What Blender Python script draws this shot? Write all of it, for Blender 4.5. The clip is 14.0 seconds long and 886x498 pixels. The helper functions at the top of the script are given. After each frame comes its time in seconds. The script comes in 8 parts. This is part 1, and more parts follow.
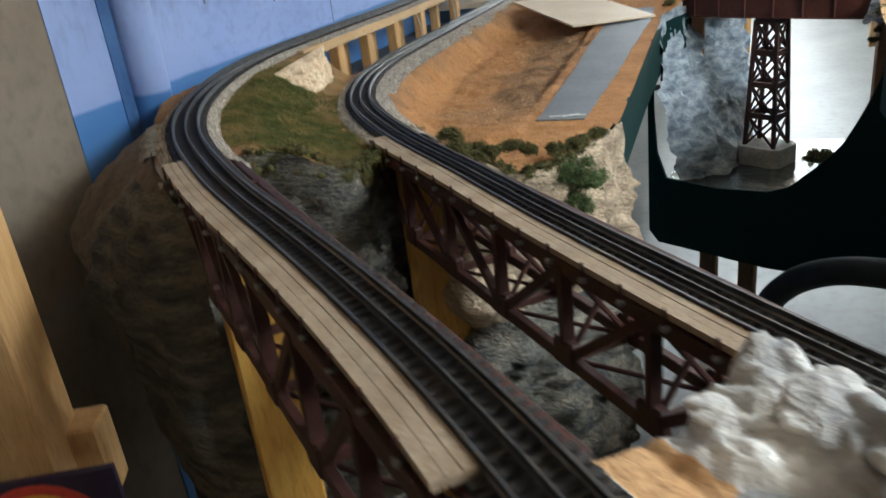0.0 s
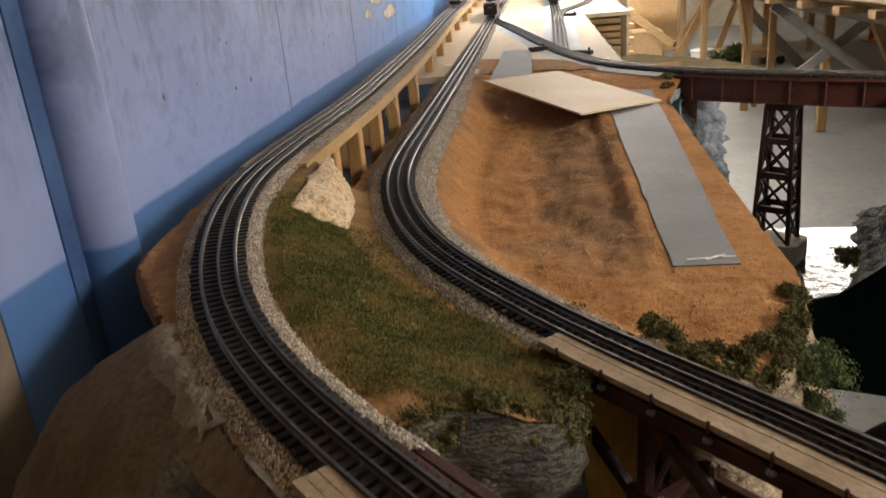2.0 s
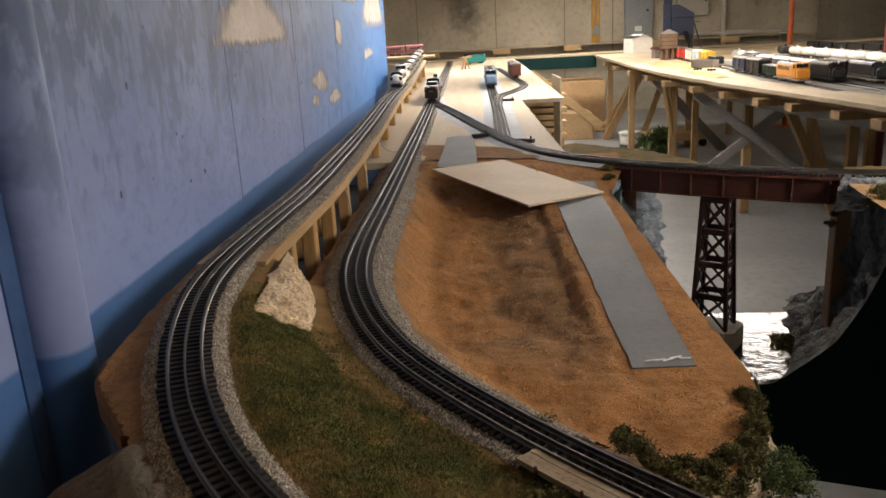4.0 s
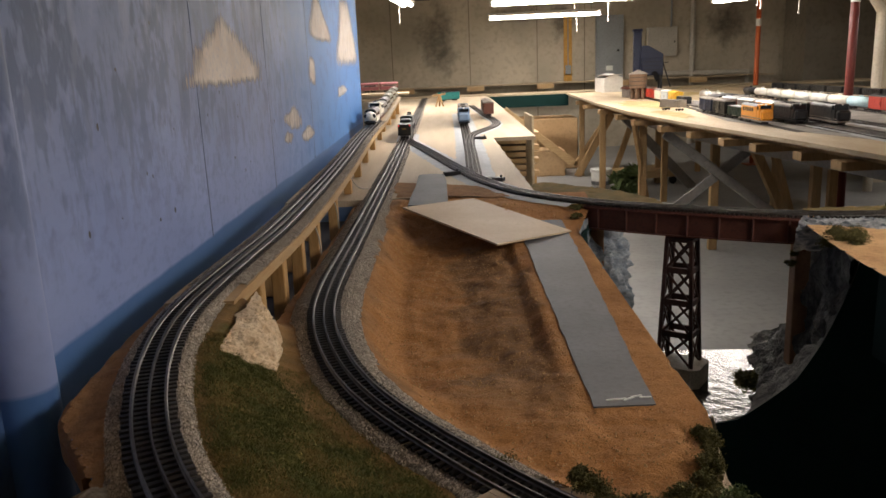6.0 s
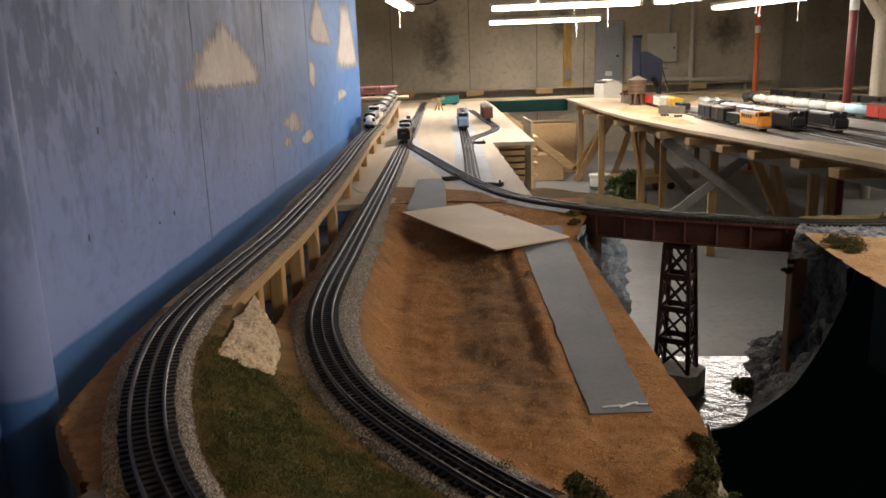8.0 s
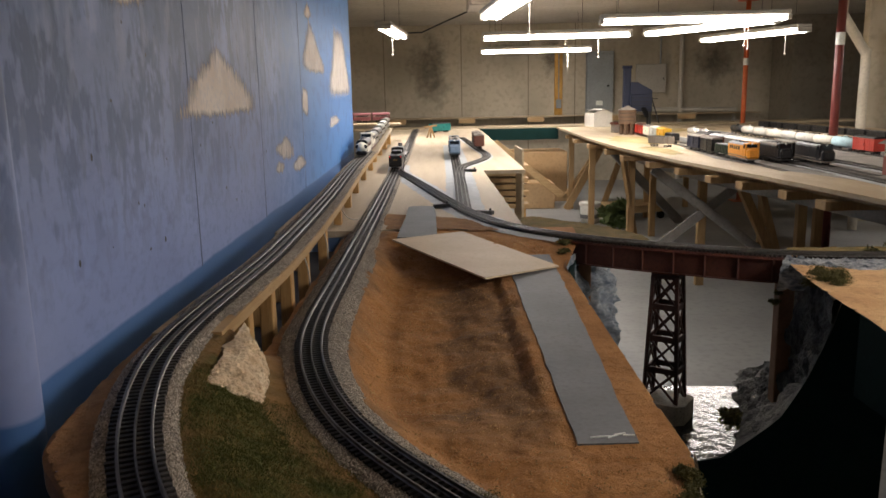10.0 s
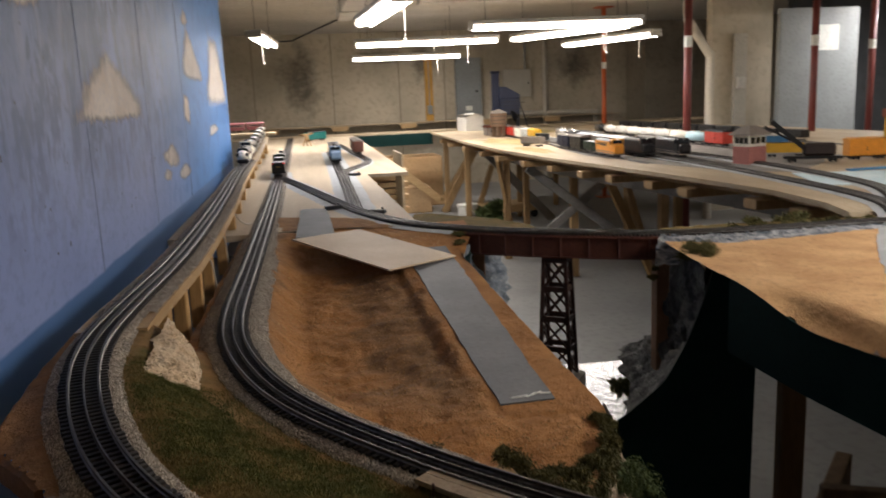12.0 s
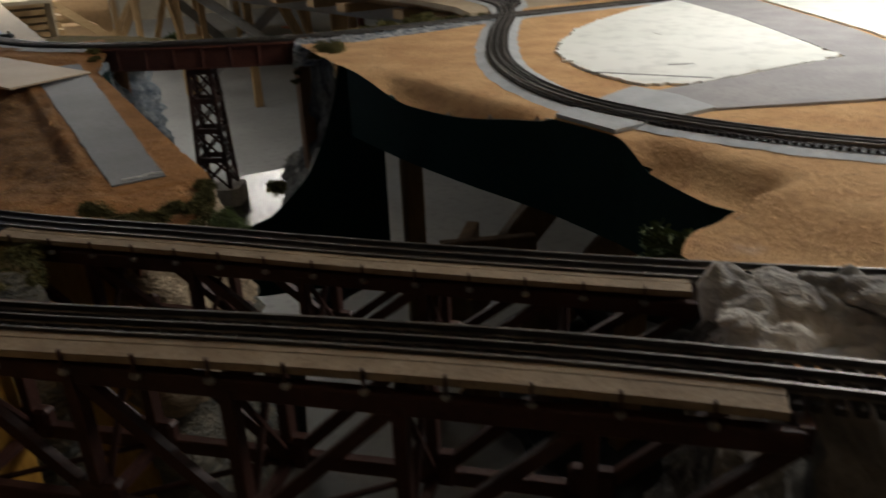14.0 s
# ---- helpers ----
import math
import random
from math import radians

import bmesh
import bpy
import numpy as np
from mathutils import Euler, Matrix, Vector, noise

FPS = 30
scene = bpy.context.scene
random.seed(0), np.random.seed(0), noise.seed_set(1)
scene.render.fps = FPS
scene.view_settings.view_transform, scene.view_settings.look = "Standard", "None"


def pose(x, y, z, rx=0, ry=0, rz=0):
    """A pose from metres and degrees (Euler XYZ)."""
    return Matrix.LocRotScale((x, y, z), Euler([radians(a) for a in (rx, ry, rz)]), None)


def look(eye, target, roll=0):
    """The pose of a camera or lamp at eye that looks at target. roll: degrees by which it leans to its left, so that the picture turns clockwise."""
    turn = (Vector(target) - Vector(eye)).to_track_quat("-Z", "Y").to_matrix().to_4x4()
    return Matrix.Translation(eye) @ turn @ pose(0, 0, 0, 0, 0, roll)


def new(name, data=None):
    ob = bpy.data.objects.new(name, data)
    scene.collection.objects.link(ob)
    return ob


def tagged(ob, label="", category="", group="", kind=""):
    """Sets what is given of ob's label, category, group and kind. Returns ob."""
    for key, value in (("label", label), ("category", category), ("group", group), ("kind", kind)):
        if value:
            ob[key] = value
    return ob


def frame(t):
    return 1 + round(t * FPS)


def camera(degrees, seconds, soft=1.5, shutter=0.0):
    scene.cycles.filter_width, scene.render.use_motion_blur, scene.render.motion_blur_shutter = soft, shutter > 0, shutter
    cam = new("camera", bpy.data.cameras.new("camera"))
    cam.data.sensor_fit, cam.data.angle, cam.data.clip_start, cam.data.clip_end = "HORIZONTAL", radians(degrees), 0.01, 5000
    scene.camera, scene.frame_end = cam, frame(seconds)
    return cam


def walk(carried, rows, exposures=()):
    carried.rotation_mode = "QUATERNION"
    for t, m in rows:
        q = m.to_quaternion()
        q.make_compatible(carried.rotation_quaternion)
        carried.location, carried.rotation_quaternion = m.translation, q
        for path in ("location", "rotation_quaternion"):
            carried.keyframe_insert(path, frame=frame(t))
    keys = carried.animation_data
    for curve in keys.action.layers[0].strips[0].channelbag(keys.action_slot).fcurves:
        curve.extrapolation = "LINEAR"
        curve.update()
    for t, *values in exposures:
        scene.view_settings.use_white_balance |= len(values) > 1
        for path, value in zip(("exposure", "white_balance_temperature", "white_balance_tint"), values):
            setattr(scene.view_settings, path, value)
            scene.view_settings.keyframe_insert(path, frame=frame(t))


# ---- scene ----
# ---------- camera ----------
cam = camera(59.1, 14.0, soft=1.6, shutter=0.4)
PATH = [
    (0, (0.509, -0.355, 1.212), (-0.131, 1.382, 0.426), -7.1),
    (0.5, (0.353, -0.299, 1.228), (-0.132, 1.497, 0.494), -7.9),
    (1, (0.228, -0.229, 1.238), (-0.075, 1.604, 0.497), -7.6),
    (1.5, (0.135, -0.091, 1.246), (-0.185, 1.751, 0.534), -7.1),
    (2, (0.087, -0.016, 1.259), (-0.164, 1.84, 0.559), -5),
    (2.5, (0.059, 0.003, 1.281), (-0.092, 1.884, 0.62), -5.1),
    (3, (0.05, -0.004, 1.291), (-0.038, 1.898, 0.677), -3.5),
    (3.2, (0.048, -0.006, 1.293), (-0.05, 1.9, 0.706), -3.4),
    (5.3, (0.061, -0.025, 1.312), (0.047, 1.919, 0.82), -2.6),
    (5.5, (0.062, -0.027, 1.313), (0.05, 1.917, 0.843), -2.6),
    (6, (0.064, -0.03, 1.314), (0.059, 1.917, 0.855), -2.4),
    (6.5, (0.064, -0.033, 1.316), (0.07, 1.915, 0.862), -2.2),
    (7, (0.064, -0.032, 1.317), (0.071, 1.916, 0.865), -2.1),
    (7.5, (0.064, -0.032, 1.316), (0.071, 1.917, 0.865), -2.1),
    (8, (0.064, -0.033, 1.318), (0.064, 1.915, 0.868), -1.9),
    (8.2, (0.064, -0.033, 1.318), (0.064, 1.915, 0.869), -1.9),
    (10.3, (0.065, -0.042, 1.325), (0.093, 1.921, 0.944), -1.1),
    (10.5, (0.065, -0.043, 1.325), (0.095, 1.921, 0.949), -1),
    (11, (0.075, -0.058, 1.321), (0.153, 1.914, 0.998), 0.4),
    (11.5, (0.056, -0.082, 1.31), (0.209, 1.885, 0.982), 0.9),
    (12, (-0.003, -0.111, 1.303), (0.338, 1.824, 0.929), -2.5),
    (12.5, (-0.017, -0.15, 1.288), (0.487, 1.73, 0.828), -3.3),
    (13, (0.014, -0.194, 1.27), (0.694, 1.597, 0.697), -2.8),
    (13.5, (0.051, -0.252, 1.252), (0.844, 1.45, 0.563), -2.5),
    (14, (0.091, -0.307, 1.234), (1.037, 1.269, 0.445), -2.6),
]
EXPO = [(0, 0.85, 5350, 2), (0.5, 0.05, 6250, 12), (1, 0.55, 6450, 13), (1.5, 0.58, 6550, 12), (2, 0.48, 6700, 12), (2.5, 0.38, 6700, 13), (3, 0.25, 6650, 13), (5.5, -0.32, 6600, 14), (8, -0.38, 6600, 14), (11, -0.46, 6450, 14), (12, -0.42, 6350, 14), (12.5, 0.06, 6100, 13), (13, 0.48, 6000, 11), (13.5, -0.38, 5600, 4), (14, -1.15, 6300, 9)]
walk(cam, [(t, look(e, g, r)) for t, e, g, r in PATH], EXPO)

# ---------- world and light ----------
world = bpy.data.worlds.new("basement_dim")
scene.world = world
world.use_nodes = True
world.node_tree.nodes["Background"].inputs[0].default_value = (0.9, 0.85, 0.75, 1)
world.node_tree.nodes["Background"].inputs[1].default_value = 0.02


def area_light(name, m, sx, sy, power, colour):
    d = bpy.data.lights.new(name, "AREA")
    d.shape, d.size, d.size_y, d.energy, d.color = "RECTANGLE", sx, sy, power, colour
    ob = new(name, d)
    ob.matrix_world = m
    return ob


WARM = (1.0, 0.93, 0.82)
COOL = (1.0, 0.97, 0.93)


# ---------- materials ----------
def rgb(c):
    return (c[0], c[1], c[2], 1.0)


def mat(name, c1, c2=None, scale=20, rough=0.7, metal=0.0, bump=0.2, fine=8, c3=None, dist=0.004, spec=0.4, stretch=(1, 1, 1)):
    """A surface with two scales of colour variation and a fine relief."""
    m = bpy.data.materials.new(name)
    m.use_nodes = True
    n, l = m.node_tree.nodes, m.node_tree.links
    b = n["Principled BSDF"]
    b.inputs["Roughness"].default_value, b.inputs["Metallic"].default_value = rough, metal
    b.inputs["Specular IOR Level"].default_value = spec
    co, mp = n.new("ShaderNodeTexCoord"), n.new("ShaderNodeMapping")
    mp.inputs["Scale"].default_value = stretch
    l.new(co.outputs["Object"], mp.inputs[0])
    n1, n2 = n.new("ShaderNodeTexNoise"), n.new("ShaderNodeTexNoise")
    n1.inputs["Scale"].default_value, n1.inputs["Detail"].default_value = scale, 4
    n2.inputs["Scale"].default_value, n2.inputs["Detail"].default_value = scale * fine, 5
    l.new(mp.outputs[0], n1.inputs["Vector"]), l.new(mp.outputs[0], n2.inputs["Vector"])
    r1 = n.new("ShaderNodeValToRGB")
    r1.color_ramp.elements[0].position, r1.color_ramp.elements[1].position = 0.35, 0.65
    r1.color_ramp.elements[0].color, r1.color_ramp.elements[1].color = rgb(c1), rgb(c2 or c1)
    l.new(n1.outputs[0], r1.inputs[0])
    mx = n.new("ShaderNodeMix")
    mx.data_type = "RGBA"
    c3 = c3 or tuple(0.72 * v for v in c1)
    mx.inputs["B"].default_value = rgb(c3)
    r2 = n.new("ShaderNodeValToRGB")
    r2.color_ramp.elements[0].position, r2.color_ramp.elements[1].position = 0.48, 0.72
    r2.color_ramp.elements[1].color = (0.6, 0.6, 0.6, 1)
    l.new(n2.outputs[0], r2.inputs[0]), l.new(r2.outputs[0], mx.inputs["Factor"])
    l.new(r1.outputs[0], mx.inputs["A"]), l.new(mx.outputs["Result"], b.inputs["Base Color"])
    if bump:
        bp = n.new("ShaderNodeBump")
        bp.inputs["Strength"].default_value, bp.inputs["Distance"].default_value = bump, dist
        l.new(n2.outputs[0], bp.inputs["Height"]), l.new(bp.outputs[0], b.inputs["Normal"])
    return m


def glow(name, colour, strength):
    m = bpy.data.materials.new(name)
    m.use_nodes = True
    b = m.node_tree.nodes["Principled BSDF"]
    b.inputs["Base Color"].default_value = rgb(colour)
    b.inputs["Emission Color"].default_value = rgb(colour)
    b.inputs["Emission Strength"].default_value = strength
    return m


RAIL = mat("worn_steel", (0.14, 0.13, 0.12), (0.21, 0.20, 0.19), 60, 0.45, 1.0, 0.05)
TIE = mat("dark_tie_plastic", (0.018, 0.015, 0.012), (0.04, 0.032, 0.026), 90, 0.6, 0, 0.3)


def gravel(name, tones, cell, rough=0.9):
    """Loose stone chips: every cell a stone of its own tone, dark between."""
    m = bpy.data.materials.new(name)
    m.use_nodes = True
    n, l = m.node_tree.nodes, m.node_tree.links
    b = n["Principled BSDF"]
    b.inputs["Roughness"].default_value = rough
    co = n.new("ShaderNodeTexCoord")
    vo, ed, big = n.new("ShaderNodeTexVoronoi"), n.new("ShaderNodeTexVoronoi"), n.new("ShaderNodeTexNoise")
    vo.inputs["Scale"].default_value, ed.inputs["Scale"].default_value = cell, cell
    ed.feature = "DISTANCE_TO_EDGE"
    big.inputs["Scale"].default_value, big.inputs["Detail"].default_value = 14, 4
    for q in (vo, ed, big):
        l.new(co.outputs["Object"], q.inputs["Vector"])
    r = n.new("ShaderNodeValToRGB")
    r.color_ramp.elements[0].color, r.color_ramp.elements[1].color = rgb(tones[0]), rgb(tones[2])
    e = r.color_ramp.elements.new(0.5)
    e.color = rgb(tones[1])
    sp = n.new("ShaderNodeSeparateColor")
    l.new(vo.outputs["Color"], sp.inputs[0]), l.new(sp.outputs[0], r.inputs[0])
    g = n.new("ShaderNodeMapRange")
    g.inputs["From Max"].default_value = 0.18
    l.new(ed.outputs["Distance"], g.inputs[0])
    mx, my = n.new("ShaderNodeMix"), n.new("ShaderNodeMix")
    mx.data_type, my.data_type = "RGBA", "RGBA"
    mx.inputs["A"].default_value = rgb(tuple(0.35 * q for q in tones[0]))
    l.new(g.outputs[0], mx.inputs["Factor"]), l.new(r.outputs[0], mx.inputs["B"])
    k = n.new("ShaderNodeMapRange")
    k.inputs["From Min"].default_value, k.inputs["From Max"].default_value, k.inputs["To Max"].default_value = 0.5, 0.75, 0.6
    l.new(big.outputs[0], k.inputs[0]), l.new(k.outputs[0], my.inputs["Factor"])
    l.new(mx.outputs["Result"], my.inputs["A"])
    my.inputs["B"].default_value = rgb((0.17, 0.12, 0.08))
    l.new(my.outputs["Result"], b.inputs["Base Color"])
    bp = n.new("ShaderNodeBump")
    bp.inputs["Strength"].default_value, bp.inputs["Distance"].default_value = 1.0, 0.0016
    l.new(g.outputs[0], bp.inputs["Height"]), l.new(bp.outputs[0], b.inputs["Normal"])
    return m


def chip_material():
    """Ballast chips, each with its own tone."""
    m = mat("ballast_chips", (0.3, 0.27, 0.23), (0.55, 0.5, 0.44), 500, 0.9, 0, 0.2, 3, (0.16, 0.14, 0.12))
    n, l = m.node_tree.nodes, m.node_tree.links
    ge, r = n.new("ShaderNodeNewGeometry"), n.new("ShaderNodeValToRGB")
    r.color_ramp.elements[0].color, r.color_ramp.elements[1].color = rgb((0.17, 0.14, 0.11)), rgb((0.78, 0.70, 0.58))
    e = r.color_ramp.elements.new(0.55)
    e.color = rgb((0.48, 0.415, 0.335))
    l.new(ge.outputs["Random Per Island"], r.inputs[0])
    l.new(r.outputs[0], n["Principled BSDF"].inputs["Base Color"])
    return m


BALLAST = gravel("grey_ballast", ((0.21, 0.175, 0.14), (0.47, 0.405, 0.33), (0.72, 0.645, 0.54)), 560)
STONE = chip_material()
PLY = mat("bare_plywood", (0.40, 0.31, 0.20), (0.52, 0.42, 0.28), 2.2, 0.65, 0, 0.1, 14, (0.36, 0.25, 0.12), 0.002, 0.3, (3, 0.8, 6))
PLYWHITE = mat("pale_plywood", (0.50, 0.40, 0.27), (0.58, 0.48, 0.345), 3, 0.7, 0, 0.1, 14, (0.40, 0.31, 0.20), 0.002, 0.3, (6, 0.6, 6))
LUMBER = mat("pine_lumber", (0.50, 0.285, 0.10), (0.62, 0.385, 0.165), 6, 0.6, 0, 0.15, 10, (0.36, 0.19, 0.07), 0.002, 0.3, (8, 8, 0.7))
BROWN_PINE = mat("brown_pine_lumber", (0.33, 0.205, 0.095), (0.43, 0.28, 0.135), 6, 0.65, 0, 0.2, 10, (0.22, 0.13, 0.06), 0.002, 0.3, (8, 8, 0.7))
# Lumber under the modules, shade there put into the brown; also scatter-land bases.
SHADEWOOD = mat("shaded_brown_lumber", (0.13, 0.08, 0.04), (0.19, 0.12, 0.06), 6, 0.7, 0, 0.15, 10, (0.09, 0.055, 0.03), 0.002, 0.2, (6, 6, 0.8))
LUMBER_H = mat("pine_rail", (0.46, 0.30, 0.14), (0.56, 0.39, 0.2), 6, 0.6, 0, 0.15, 10, (0.34, 0.2, 0.09), 0.002, 0.3, (1, 1, 8))
GREYWOOD = mat("grey_lumber", (0.24, 0.22, 0.2), (0.32, 0.3, 0.27), 6, 0.7, 0, 0.2, 10, None, 0.002)
GOLDWOOD = mat("golden_stained_post", (0.50, 0.25, 0.04), (0.62, 0.36, 0.075), 7, 0.5, 0, 0.1, 5, (0.30, 0.13, 0.025), 0.002, 0.4, (6, 6, 1))
RUST = mat("rust_red_bridge", (0.048, 0.018, 0.0125), (0.07, 0.026, 0.018), 40, 0.55, 0, 0.15, 6, (0.035, 0.016, 0.012))
GIRDER = mat("oxide_girder", (0.085, 0.025, 0.016), (0.125, 0.042, 0.026), 14, 0.6, 0, 0.15, 9, (0.05, 0.02, 0.015))
DECKWOOD = mat("weathered_planks", (0.30, 0.22, 0.14), (0.40, 0.31, 0.21), 30, 0.75, 0, 0.3, 8, (0.18, 0.12, 0.07))
GREEN = mat("dark_green_paint", (0.0028, 0.020, 0.0175), (0.004, 0.025, 0.022), 8, 0.7, 0, 0.06, 12, None, 0.004, 0.15)
CONCRETE = mat("bare_concrete", (0.42, 0.37, 0.28), (0.58, 0.51, 0.39), 1.1, 0.85, 0, 0.2, 14, (0.36, 0.31, 0.23), 0.004)
# Concrete of the right-hand end, its weak light put into a darker colour.
SHADECONCRETE = mat("shaded_concrete", (0.27, 0.235, 0.18), (0.36, 0.315, 0.245), 1.1, 0.88, 0, 0.2, 14, (0.21, 0.18, 0.14), 0.004)
DARKWALL = mat("brown_concrete", (0.20, 0.16, 0.115), (0.26, 0.21, 0.155), 3, 0.9, 0, 0.25, 14, (0.15, 0.12, 0.085))
FLOOR = mat("grey_painted_floor", (0.24, 0.24, 0.23), (0.30, 0.30, 0.285), 2, 0.45, 0, 0.05, 12, (0.19, 0.185, 0.18))
CEIL = mat("white_ceiling", (0.62, 0.59, 0.54), (0.70, 0.67, 0.62), 2, 0.85, 0, 0.1, 10)
DUCT = mat("painted_duct", (0.42, 0.40, 0.36), (0.5, 0.48, 0.44), 3, 0.55, 0.1, 0.05)
ORANGE_POST = mat("orange_pole", (0.50, 0.10, 0.025), (0.55, 0.13, 0.035), 10, 0.45, 0, 0.05)
RED_POST = mat("dark_red_pole", (0.14, 0.025, 0.02), (0.17, 0.035, 0.027), 10, 0.4, 0, 0.05)
PVC = mat("cream_pipe", (0.55, 0.51, 0.42), (0.62, 0.58, 0.5), 6, 0.5, 0, 0.05)
BOX_GREY = mat("grey_panel", (0.27, 0.29, 0.29), (0.31, 0.33, 0.33), 5, 0.5, 0, 0.05)
BOX_TAN = mat("tan_box", (0.47, 0.44, 0.37), (0.52, 0.49, 0.42), 5, 0.5, 0, 0.05)
BLACK = mat("black_metal", (0.012, 0.012, 0.013), (0.02, 0.02, 0.021), 80, 0.4, 0.2, 0.1)
RUBBER = mat("black_hose", (0.012, 0.014, 0.014), (0.02, 0.022, 0.022), 30, 0.6, 0, 0.1)
BUFF = mat("pale_hardboard", (0.56, 0.43, 0.28), (0.62, 0.49, 0.33), 12, 0.6, 0, 0.05, 10, (0.5, 0.38, 0.24))
ROADGREY = mat("grey_road_paint", (0.125, 0.13, 0.138), (0.165, 0.17, 0.178), 9, 0.6, 0, 0.2, 12, (0.10, 0.10, 0.105), 0.002)
PAPER = mat("white_sheet", (0.78, 0.80, 0.74), (0.84, 0.85, 0.8), 3, 0.6, 0, 0.05)
TAN = mat("tan_ground", (0.44, 0.25, 0.10), (0.58, 0.36, 0.17), 9, 0.95, 0, 0.6, 14, (0.33, 0.17, 0.06), 0.005)
ROCKGREY = mat("painted_rock", (0.05, 0.05, 0.048), (0.21, 0.205, 0.19), 17, 0.85, 0, 0.9, 6, (0.028, 0.028, 0.028), 0.012, 0.3, (1.4, 1.4, 1.0))
STRATA = mat("layered_rock", (0.085, 0.085, 0.078), (0.25, 0.22, 0.165), 17, 0.88, 0, 1.0, 6, (0.055, 0.065, 0.07), 0.012, 0.3, (1, 1, 3.2))
BUFF_ROCK = mat("buff_layered_rock", (0.30, 0.225, 0.145), (0.58, 0.45, 0.30), 22, 0.88, 0, 1.0, 5, (0.13, 0.10, 0.07), 0.010, 0.3, (1, 1, 2.6))
PLASTER = mat("cream_plaster_rock", (0.78, 0.57, 0.35), (0.87, 0.70, 0.48), 40, 0.9, 0, 0.9, 4, (0.52, 0.35, 0.19), 0.008)
PALEROCK = mat("pale_rock", (0.24, 0.235, 0.23), (0.80, 0.77, 0.71), 17, 0.9, 0, 0.8, 6, (0.44, 0.39, 0.33), 0.008)
LEAF = mat("dark_foliage", (0.072, 0.072, 0.02), (0.155, 0.135, 0.042), 160, 0.9, 0, 0.2)
LEAF2 = mat("bright_foliage", (0.06, 0.095, 0.03), (0.12, 0.15, 0.045), 120, 0.85, 0, 0.2)
STRAW = mat("dry_foliage", (0.12, 0.09, 0.03), (0.2, 0.15, 0.06), 120, 0.9, 0, 0.2)
LINEMARK = mat("ink_line", (0.10, 0.10, 0.10), (0.12, 0.12, 0.12), 9)
TUBE = glow("lit_tube", (1.0, 0.93, 0.82), 24.0)


# ---------- mesh helpers ----------
def mesh_from(name, verts, faces, material, smooth=False):
    me = bpy.data.meshes.new(name)
    me.from_pydata([tuple(map(float, v)) for v in verts], [], faces)
    me.materials.append(material)
    if smooth:
        me.polygons.foreach_set("use_smooth", [True] * len(me.polygons))
    me.update()
    return me


def thing(name, label, category, loc=(0, 0, 0), rz=0.0, group="", kind=""):
    ob = new(name)
    ob.empty_display_size = 0.02
    ob.matrix_world = pose(*loc, 0, 0, rz)
    return tagged(ob, label, category, group, kind)


def part(name, bm, material, parent, label="", smooth=False):
    """Links a bmesh as one mesh object under a thing or part."""
    me = bpy.data.meshes.new(name)
    bm.to_mesh(me)
    bm.free()
    me.materials.append(material)
    if smooth:
        me.polygons.foreach_set("use_smooth", [True] * len(me.polygons))
    ob = new(name, me)
    if parent:
        ob.parent = parent
    if label:
        ob["label"] = label
    return ob


def solid(name, bm, material, label, category, kind="", group="", smooth=False):
    return tagged(part(name, bm, material, None, "", smooth), label, category, group, kind)


def add_mesh(name, me, parent=None, label=""):
    ob = new(name, me)
    if parent:
        ob.parent = parent
    if label:
        ob["label"] = label
    return ob


def box(bm, x0, x1, y0, y1, z0, z1, bevel=0.0, m=None):
    r = bmesh.ops.create_cube(bm, size=1.0)
    vs = r["verts"]
    bmesh.ops.scale(bm, vec=(x1 - x0, y1 - y0, z1 - z0), verts=vs)
    bmesh.ops.translate(bm, vec=((x0 + x1) / 2, (y0 + y1) / 2, (z0 + z1) / 2), verts=vs)
    if bevel:
        es = list({e for v in vs for e in v.link_edges})
        out = bmesh.ops.bevel(bm, geom=es, offset=bevel, segments=1, affect="EDGES")
        vs = list({v for f in out["faces"] for v in f.verts} | {v for v in vs if v.is_valid})
    if m is not None:
        bmesh.ops.transform(bm, matrix=m, verts=vs)
    return bm


def bx(x0, x1, y0, y1, z0, z1, bevel=0.0, m=None):
    return box(bmesh.new(), x0, x1, y0, y1, z0, z1, bevel, m)


def beam(bm, a, b, w, h, bevel=0.0):
    """A bar of section w x h from a to b, h standing upright."""
    a, b = Vector(a), Vector(b)
    d = (b - a)
    ln = d.length
    d.normalize()
    up = Vector((0, 0, 1)) if abs(d.z) < 0.98 else Vector((0, 1, 0))
    s = d.cross(up).normalized()
    u = s.cross(d).normalized()
    m = Matrix((s, d, u)).transposed().to_4x4()
    m.translation = (a + b) / 2
    return box(bm, -w / 2, w / 2, -ln / 2, ln / 2, -h / 2, h / 2, bevel, m)


def rod(bm, a, b, r, seg=10, r2=None):
    a, b = Vector(a), Vector(b)
    d = b - a
    m = Matrix.Translation((a + b) / 2) @ d.to_track_quat("Z", "Y").to_matrix().to_4x4()
    bmesh.ops.create_cone(bm, cap_ends=True, segments=seg, radius1=r, radius2=r if r2 is None else r2, depth=d.length, matrix=m)
    return bm


def ball(bm, c, r, seg=8, scale=(1, 1, 1)):
    bmesh.ops.create_uvsphere(bm, u_segments=seg, v_segments=max(4, seg // 2 + 1), radius=r, matrix=Matrix.Translation(c) @ Matrix.Diagonal((*scale, 1)))
    return bm


